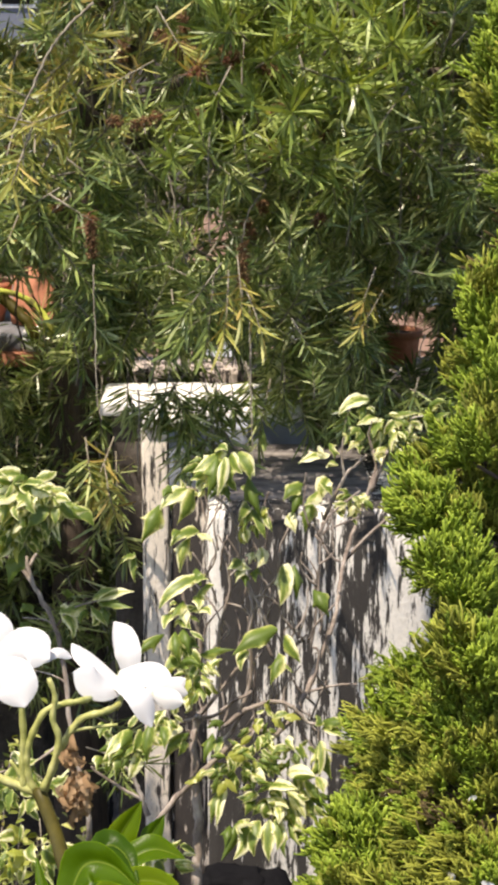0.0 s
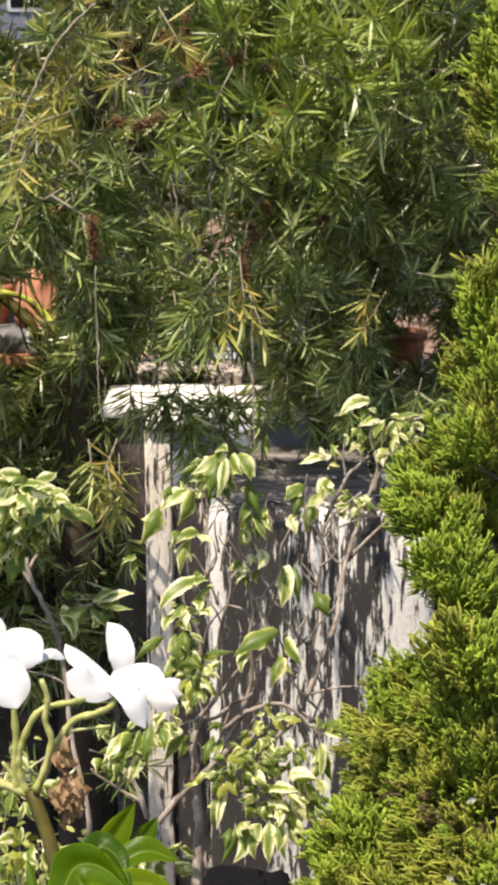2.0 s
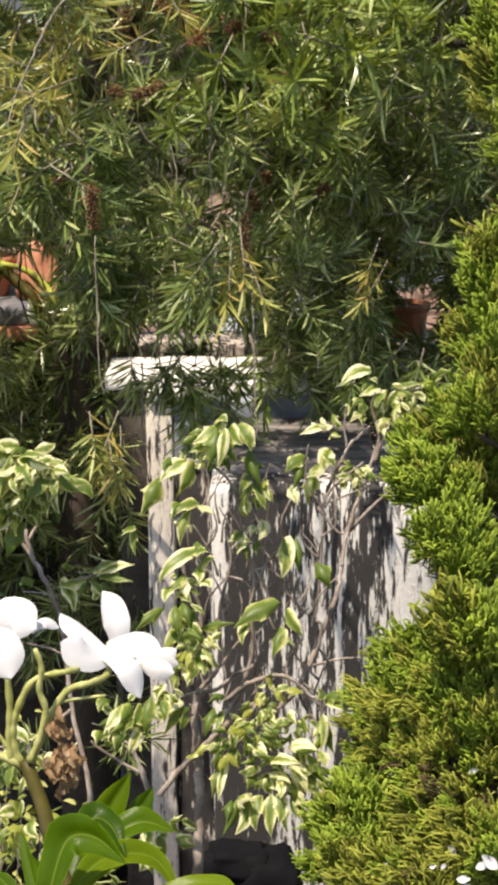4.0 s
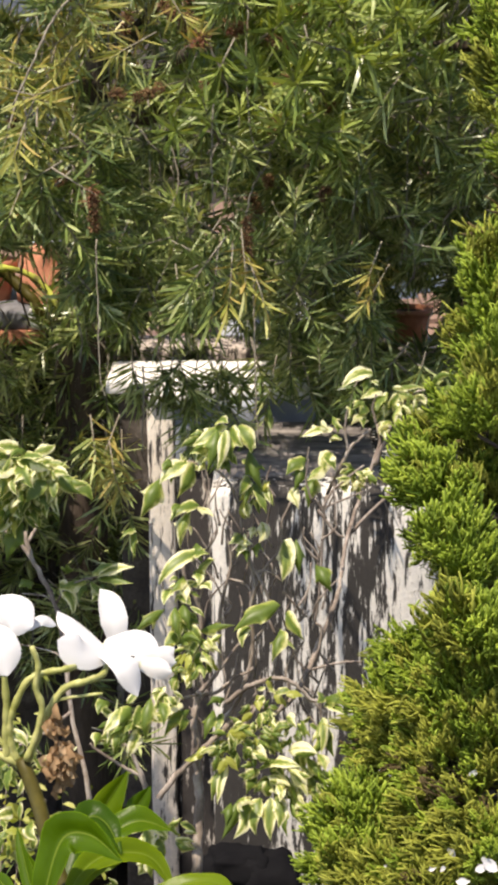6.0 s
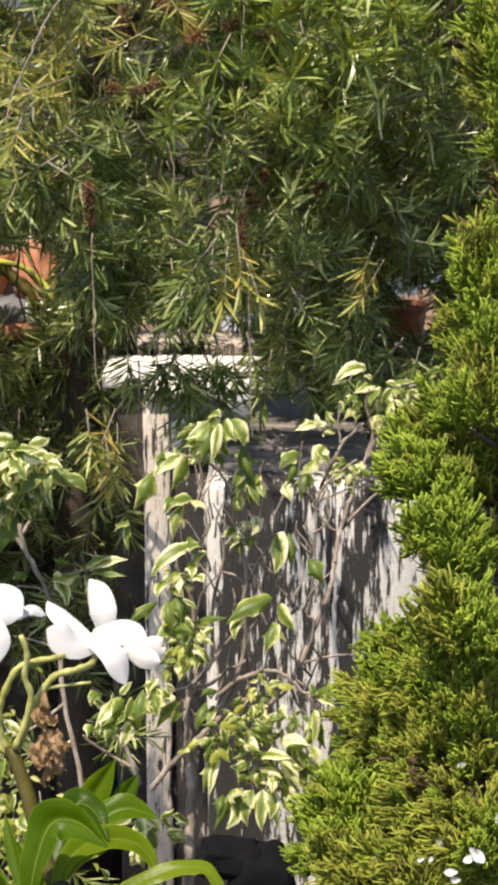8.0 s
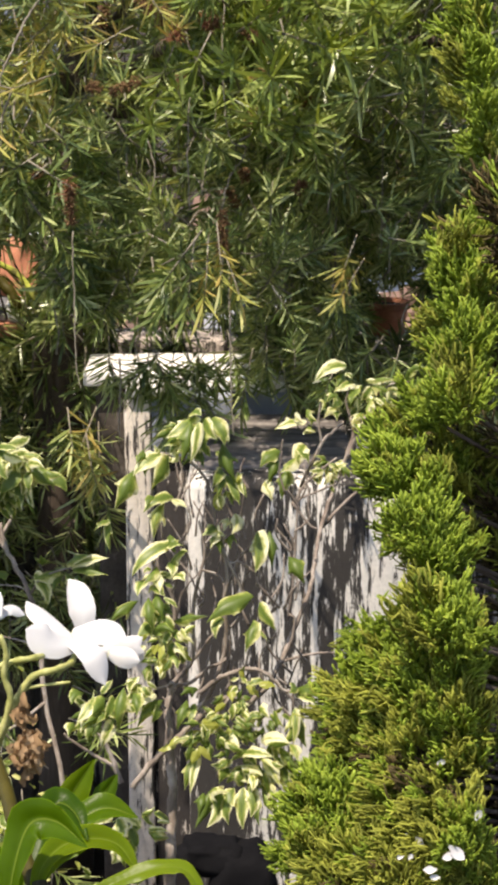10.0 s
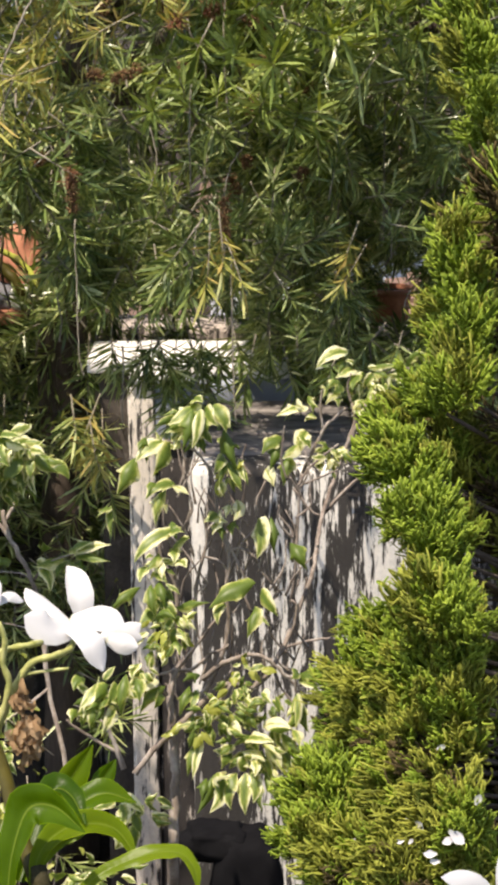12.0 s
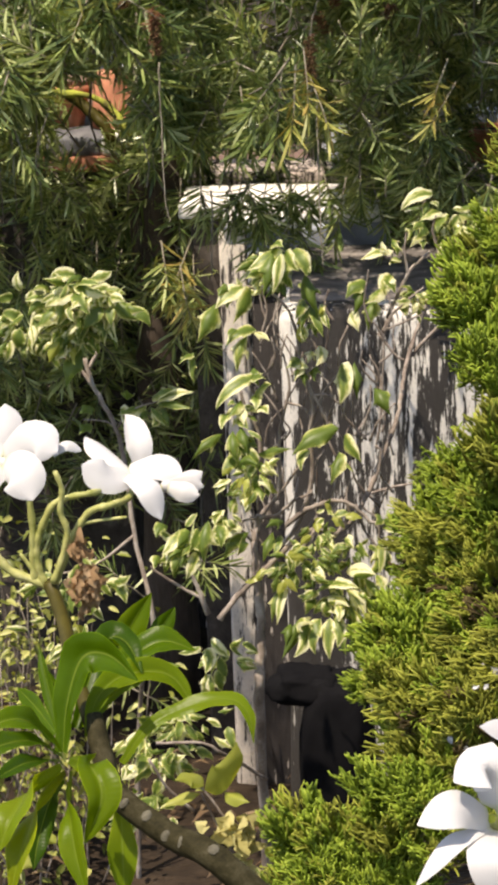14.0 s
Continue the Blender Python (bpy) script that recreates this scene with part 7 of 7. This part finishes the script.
def frangipani():
    rng = random.Random(71)
    s = thing("frangipani", "white-flowered frangipani with glossy spoon-shaped green leaves", "shrub", group="frangipani plants")
    stem = [(0.20, 1.16, -0.03), (0.19, 1.15, 0.45), (0.13, 1.12, 0.72), (-0.003, 1.132, 0.874), (-0.050, 1.159, 0.891), (-0.085, 1.176, 0.911), (-0.096, 1.195, 0.932), (-0.103, 1.213, 0.947)]
    stalk(s, stem, (0.0112, 0.0066), M_PLUM_STEM, "stem", "thick dark stem with pale leaf scars")
    path = smooth_path(stem, 8)
    for i in range(7):
        k = len(path) - 34 + i * 3
        d = (path[k + 1] - path[k]).normalized()
        side = (Vector((rng.uniform(-0.3, 0.5), -0.8, rng.uniform(0.3, 1.0))))
        side = (side - d * side.dot(d)).normalized()
        b, tall = Bag(), rng.uniform(0.55, 1.15)
        m = turned(path[k] + side * 0.0084, side, d)
        ring = [m @ Vector((tall * 0.0030 * math.cos(a * 0.7854), 0.0040 * math.sin(a * 0.7854), 0.0)) for a in range(8)]
        top = [m @ Vector((tall * 0.0012 * math.cos(a * 0.7854), 0.0024 * math.sin(a * 0.7854) - 0.0006, 0.0009)) for a in range(8)]
        b.add(ring + top, [(a, (a + 1) % 8, 8 + (a + 1) % 8, 8 + a) for a in range(8)] + [tuple(range(8, 16))])
        part("leaf_scar", b, M_SCAR, s)
    stalk(s, [(-0.103, 1.210, 0.940), (-0.124, 1.270, 0.962), (-0.134, 1.310, 0.968), (-0.144, 1.340, 0.976), (-0.150, 1.352, 0.983)], (0.0054, 0.0050), M_OLIVE, "flower_stalk", "olive green flower stalk")
    # flower stalks, buds and blooms
    stalk(s, [(-0.149, 1.355, 0.978), (-0.160, 1.355, 0.984), (-0.178, 1.355, 0.992), (-0.188, 1.355, 1.005)], (0.0050, 0.0042))
    stalk(s, [(-0.154, 1.355, 0.982), (-0.158, 1.355, 0.996), (-0.158, 1.355, 1.011), (-0.154, 1.355, 1.024), (-0.145, 1.355, 1.041), (-0.133, 1.355, 1.047), (-0.118, 1.355, 1.050), (-0.108, 1.390, 1.041)], (0.0040, 0.0030))
    stalk(s, [(-0.147, 1.355, 0.981), (-0.139, 1.355, 1.000), (-0.134, 1.355, 1.013), (-0.127, 1.355, 1.026), (-0.118, 1.355, 1.037), (-0.104, 1.355, 1.041), (-0.095, 1.380, 1.037), (-0.092, 1.400, 1.040)], (0.0038, 0.0034))
    stalk(s, [(-0.146, 1.345, 0.987), (-0.139, 1.345, 1.004), (-0.134, 1.345, 1.025), (-0.138, 1.345, 1.040), (-0.136, 1.345, 1.056), (-0.140, 1.345, 1.070)], (0.0038, 0.0026), M_PEDICEL, "bud", "slender pale green flower bud")
    stalk(s, [(-0.127, 1.355, 1.026), (-0.117, 1.355, 1.029), (-0.093, 1.355, 1.032)], (0.0020, 0.0016), M_PEDICEL, "bud")
    stalk(s, [(-0.161, 1.355, 0.983), (-0.161, 1.355, 1.005), (-0.160, 1.355, 1.023), (-0.161, 1.355, 1.047)], (0.0040, 0.0034))
    stalk(s, [(-0.156, 1.355, 0.983), (-0.164, 1.355, 0.996), (-0.170, 1.355, 1.005)], (0.0030, 0.0018), M_PEDICEL, "bud")
    bloom(rng, s, (-0.093, 1.400, 1.040), (-0.092, 1.400, 1.049), [
        (((-0.087, 1.405, 1.051), (-0.091, 1.410, 1.070), (-0.100, 1.430, 1.084)), 0.0154, (-0.30, -0.9, 0.2)),
        (((-0.099, 1.410, 1.047), (-0.116, 1.425, 1.055), (-0.132, 1.440, 1.064)), 0.0126, (0.55, -0.6, 0.55)),
        (((-0.092, 1.395, 1.049), (-0.108, 1.375, 1.055), (-0.125, 1.370, 1.066)), 0.0173, (0.05, -0.75, 0.6)),
        (((-0.096, 1.398, 1.052), (-0.074, 1.385, 1.060), (-0.055, 1.380, 1.056)), 0.0146, (0.0, -0.7, 0.7)),
        (((-0.095, 1.390, 1.052), (-0.078, 1.365, 1.051), (-0.069, 1.360, 1.028)), 0.0135, (0.55, -0.85, 0.08))])
    bloom(rng, s, (-0.083, 1.450, 1.018), (-0.074, 1.450, 1.021), [
        (((-0.074, 1.452, 1.021), (-0.061, 1.454, 1.023), (-0.048, 1.463, 1.028)), 0.0101, (0.2, -0.8, 0.5)),
        (((-0.073, 1.446, 1.022), (-0.061, 1.440, 1.020), (-0.049, 1.440, 1.017)), 0.0108, (0.1, -0.9, 0.3)),
        (((-0.074, 1.450, 1.021), (-0.059, 1.445, 1.024), (-0.046, 1.446, 1.022)), 0.0087, (0.1, -0.9, 0.1))], "white frangipani flower seen half from behind")
    bloom(rng, s, (-0.192, 1.400, 1.045), (-0.184, 1.385, 1.062), [
        (((-0.185, 1.390, 1.067), (-0.181, 1.395, 1.083), (-0.183, 1.405, 1.101)), 0.0159, (0.15, -0.95, 0.2)),
        (((-0.182, 1.385, 1.065), (-0.159, 1.375, 1.082), (-0.142, 1.372, 1.075)), 0.0227, (0.15, -0.8, 0.45)),
        (((-0.182, 1.380, 1.065), (-0.167, 1.360, 1.064), (-0.158, 1.352, 1.046)), 0.0226, (0.2, -0.9, 0.25)),
        (((-0.184, 1.380, 1.063), (-0.196, 1.360, 1.061), (-0.207, 1.352, 1.047)), 0.0213, (-0.2, -0.9, 0.3)),
        (((-0.185, 1.385, 1.065), (-0.201, 1.385, 1.072), (-0.219, 1.385, 1.073)), 0.0207, (-0.1, -0.85, 0.4)),
        (((-0.148, 1.385, 1.069), (-0.138, 1.390, 1.074), (-0.128, 1.395, 1.068)), 0.0059, (0.0, -0.7, 0.7))])
    # withered blooms hanging below
    for i in range(90):
        b = Bag()
        p = Vector((-0.1195, 1.330, 0.996)) + Vector((rng.gauss(0, 0.0040), rng.gauss(0, 0.004), rng.gauss(0, 0.0078))) if i % 6 else Vector((-0.125, 1.335, 1.022)) + Vector((rng.gauss(0, 0.0018), rng.gauss(0, 0.002), rng.gauss(0, 0.005)))
        d = Vector((rng.gauss(0, 0.35), rng.gauss(0, 0.4), -1 + rng.gauss(0, 0.3))).normalized() * rng.uniform(0.006, 0.013)
        b.blade([p, p + d * 0.35 + Vector((rng.gauss(0, 0.0015), rng.gauss(0, 0.002), 0)), p + d * 0.7 + Vector((rng.gauss(0, 0.002), rng.gauss(0, 0.003), 0)), p + d], [0.0015, 0.0046, 0.0052, 0.002], (rng.gauss(0, 0.6), -1, rng.gauss(0, 0.6)), 0.35, 3)
        part("withered_bloom", b, M_DRY, s, "brown withered flower hanging from the stalk")
    # rosette of leaves
    L = lambda pts, w, up, fold=0.42, curl=0.24, mat=M_PLUM_LEAF: plum_leaf(s, pts, w, up, fold, curl, mat)
    L([(-0.120, 1.190, 0.933), (-0.117, 1.200, 0.963), (-0.107, 1.210, 0.990), (-0.089, 1.205, 0.994), (-0.068, 1.180, 0.988)], 0.0297, (-0.5, -0.9, 0.35))
    L([(-0.116, 1.220, 0.935), (-0.107, 1.250, 0.964), (-0.097, 1.270, 0.977), (-0.084, 1.260, 0.977), (-0.073, 1.240, 0.965)], 0.0222, (0.4, -0.5, 0.8))
    L([(-0.104, 1.200, 0.939), (-0.101, 1.220, 0.956), (-0.084, 1.240, 0.964), (-0.056, 1.250, 0.959), (-0.038, 1.240, 0.938)], 0.0198, (0.1, -0.6, 0.8))
    L([(-0.084, 1.200, 0.920), (-0.067, 1.210, 0.941), (-0.041, 1.220, 0.951), (-0.015, 1.220, 0.956), (-0.002, 1.210, 0.951), (0.002, 1.200, 0.934)], 0.0150, (0.42, -0.35, 0.85), 0.16, 0.10, M_PLUM_YELLOW)
    L([(-0.106, 1.270, 0.947), (-0.086, 1.300, 0.951), (-0.066, 1.310, 0.957), (-0.044, 1.310, 0.950)], 0.0231, (0, -0.55, 0.85))
    L([(-0.105, 1.300, 0.934), (-0.094, 1.320, 0.957), (-0.075, 1.330, 0.985)], 0.0235, (0.3, -0.9, 0.2))
    L([(-0.083, 1.300, 0.943), (-0.072, 1.330, 0.954), (-0.060, 1.340, 0.970)], 0.0175, (0.3, -1, 0.2))
    L([(-0.113, 1.240, 0.925), (-0.097, 1.270, 0.936), (-0.074, 1.280, 0.948), (-0.051, 1.280, 0.952)], 0.0167, (0, -0.5, 0.9))
    L([(-0.119, 1.180, 0.937), (-0.127, 1.150, 0.969), (-0.137, 1.130, 0.986), (-0.157, 1.120, 0.984)], 0.0196, (0.1, -0.6, 0.8))
    L([(-0.117, 1.170, 0.939), (-0.128, 1.130, 0.971), (-0.142, 1.100, 0.983), (-0.155, 1.090, 0.978)], 0.0175, (-0.1, -0.7, 0.7))
    L([(-0.116, 1.160, 0.942), (-0.126, 1.100, 0.972), (-0.142, 1.070, 0.976)], 0.0136, (-0.1, -0.8, 0.6))
    L([(-0.114, 1.150, 0.942), (-0.120, 1.080, 0.965), (-0.128, 1.050, 0.962), (-0.135, 1.040, 0.946)], 0.0217, (-0.45, -0.9, 0.35), 0.42, 0.24, M_PLUM_YELLOW)
    L([(-0.112, 1.150, 0.938), (-0.117, 1.080, 0.953), (-0.123, 1.050, 0.944), (-0.130, 1.040, 0.917)], 0.0209, (-0.55, -0.9, 0.25), 0.42, 0.24, M_PLUM_YELLOW)
    L([(-0.118, 1.170, 0.925), (-0.120, 1.130, 0.930), (-0.125, 1.110, 0.914), (-0.127, 1.100, 0.900)], 0.0149, (0.2, -1, 0.2))
    L([(-0.111, 1.160, 0.945), (-0.089, 1.100, 0.970), (-0.080, 1.080, 0.960), (-0.090, 1.070, 0.935)], 0.0238, (0.45, -1, 0.3), 0.5)
    L([(-0.108, 1.150, 0.940), (-0.099, 1.080, 0.950), (-0.094, 1.060, 0.934), (-0.087, 1.050, 0.911)], 0.0175, (-0.2, -1, 0.1), 0.42, 0.24, M_PLUM_YELLOW)
    L([(-0.086, 1.200, 0.892), (-0.085, 1.190, 0.865), (-0.084, 1.180, 0.833)], 0.0212, (0.1, -1, 0.2), 0.24, 0.1, M_PLUM_YELLOW)
    L([(-0.121, 1.200, 0.933), (-0.131, 1.220, 0.959), (-0.140, 1.240, 0.984)], 0.0113, (-0.4, -1, 0.2))
    L([(-0.119, 1.200, 0.935), (-0.125, 1.220, 0.956), (-0.134, 1.230, 0.973)], 0.0066, (0.2, -1, 0.2))
    L([(-0.136, 1.260, 0.911), (-0.157, 1.300, 0.913), (-0.172, 1.320, 0.917)], 0.0131, (-0.2, -0.7, 0.7))

    t = thing("frangipani", "second frangipani whose white blooms nod into view", "shrub", group="frangipani plants")
    stalk(t, [(0.40, 1.02, -0.02), (0.38, 1.02, 0.35), (0.226, 1.000, 0.845), (0.176, 0.990, 0.930)], (0.014, 0.007), M_PLUM_STEM, "stem", "thick grey-green stem")
    stalk(t, [(0.176, 0.990, 0.930), (0.148, 0.962, 0.992)], (0.005, 0.0030), M_PEDICEL, "flower_stalk")
    bloom(rng, t, (0.148, 0.962, 0.992), (0.138, 0.938, 1.024), [
        (((0.163, 0.962, 1.047), (0.149, 0.955, 1.063), (0.132, 0.945, 1.072)), 0.0100, (-0.2, -0.65, 0.7)),
        (((0.139, 0.940, 1.029), (0.135, 0.930, 1.057), (0.118, 0.915, 1.057)), 0.0185, (-0.3, -0.7, 0.65)),
        (((0.137, 0.938, 1.024), (0.120, 0.915, 1.043), (0.100, 0.905, 1.039)), 0.0142, (-0.1, -0.7, 0.65)),
        (((0.136, 0.935, 1.022), (0.118, 0.910, 1.027), (0.099, 0.900, 1.008)), 0.0077, (-0.45, -0.75, 0.5)),
        (((0.138, 0.935, 1.020), (0.136, 0.905, 1.022), (0.138, 0.900, 0.995)), 0.0170, (0.0, -0.85, 0.5)),
        (((0.141, 0.940, 1.025), (0.155, 0.920, 1.045), (0.175, 0.915, 1.052)), 0.0155, (0.2, -0.75, 0.6)),
        (((0.145, 0.950, 1.026), (0.170, 0.960, 1.047), (0.163, 0.965, 1.073)), 0.0129, (-0.1, -0.65, 0.7))], "white frangipani flower with a yellow-green throat", M_THROAT, 2.2, 0.06)


frangipani()


def fallen_petals():
    """White petals and torn pieces of them, lying among the juniper's cords: place, length."""
    rng = random.Random(83)
    for p, size in (((0.216, 1.741, 0.730), 0.019), ((0.222, 1.743, 0.722), 0.013), ((0.206, 1.744, 0.705), 0.013), ((0.209, 1.744, 0.697), 0.010), ((0.189, 1.786, 0.718), 0.012), ((0.177, 1.768, 0.707), 0.008), ((0.181, 1.767, 0.704), 0.007), ((0.151, 1.750, 0.656), 0.009), ((0.165, 1.754, 0.647), 0.009), ((0.242, 1.759, 0.747), 0.012), ((0.220, 1.824, 0.780), 0.010)):
        o = thing("fallen_petal", "white frangipani petal caught on the juniper", "petal", group="fallen petals")
        shared("blade", rng.choice(PETALS), o, turned(Vector(p), (rng.uniform(-1, 1), rng.uniform(-0.4, 0.2), rng.uniform(-0.8, 0.8)), (0, -0.8, 0.6), size))


fallen_petals()


def stand_on_base():
    """Puts the root of each thing at the middle of its foot; its parts stay where they are."""
    bpy.context.view_layer.update()
    for root in [o for o in scene.objects if o.type == "EMPTY" and o.parent is None]:
        corners = [c.matrix_world @ Vector(v) for c in root.children_recursive if c.type == "MESH" for v in c.bound_box]
        xs, ys, zs = zip(*corners)
        base_at = Vector(((min(xs) + max(xs)) / 2, (min(ys) + max(ys)) / 2, min(zs)))
        root.location = base_at
        for c in root.children:
            c.matrix_parent_inverse = Matrix.Translation(-base_at) @ c.matrix_parent_inverse


stand_on_base()
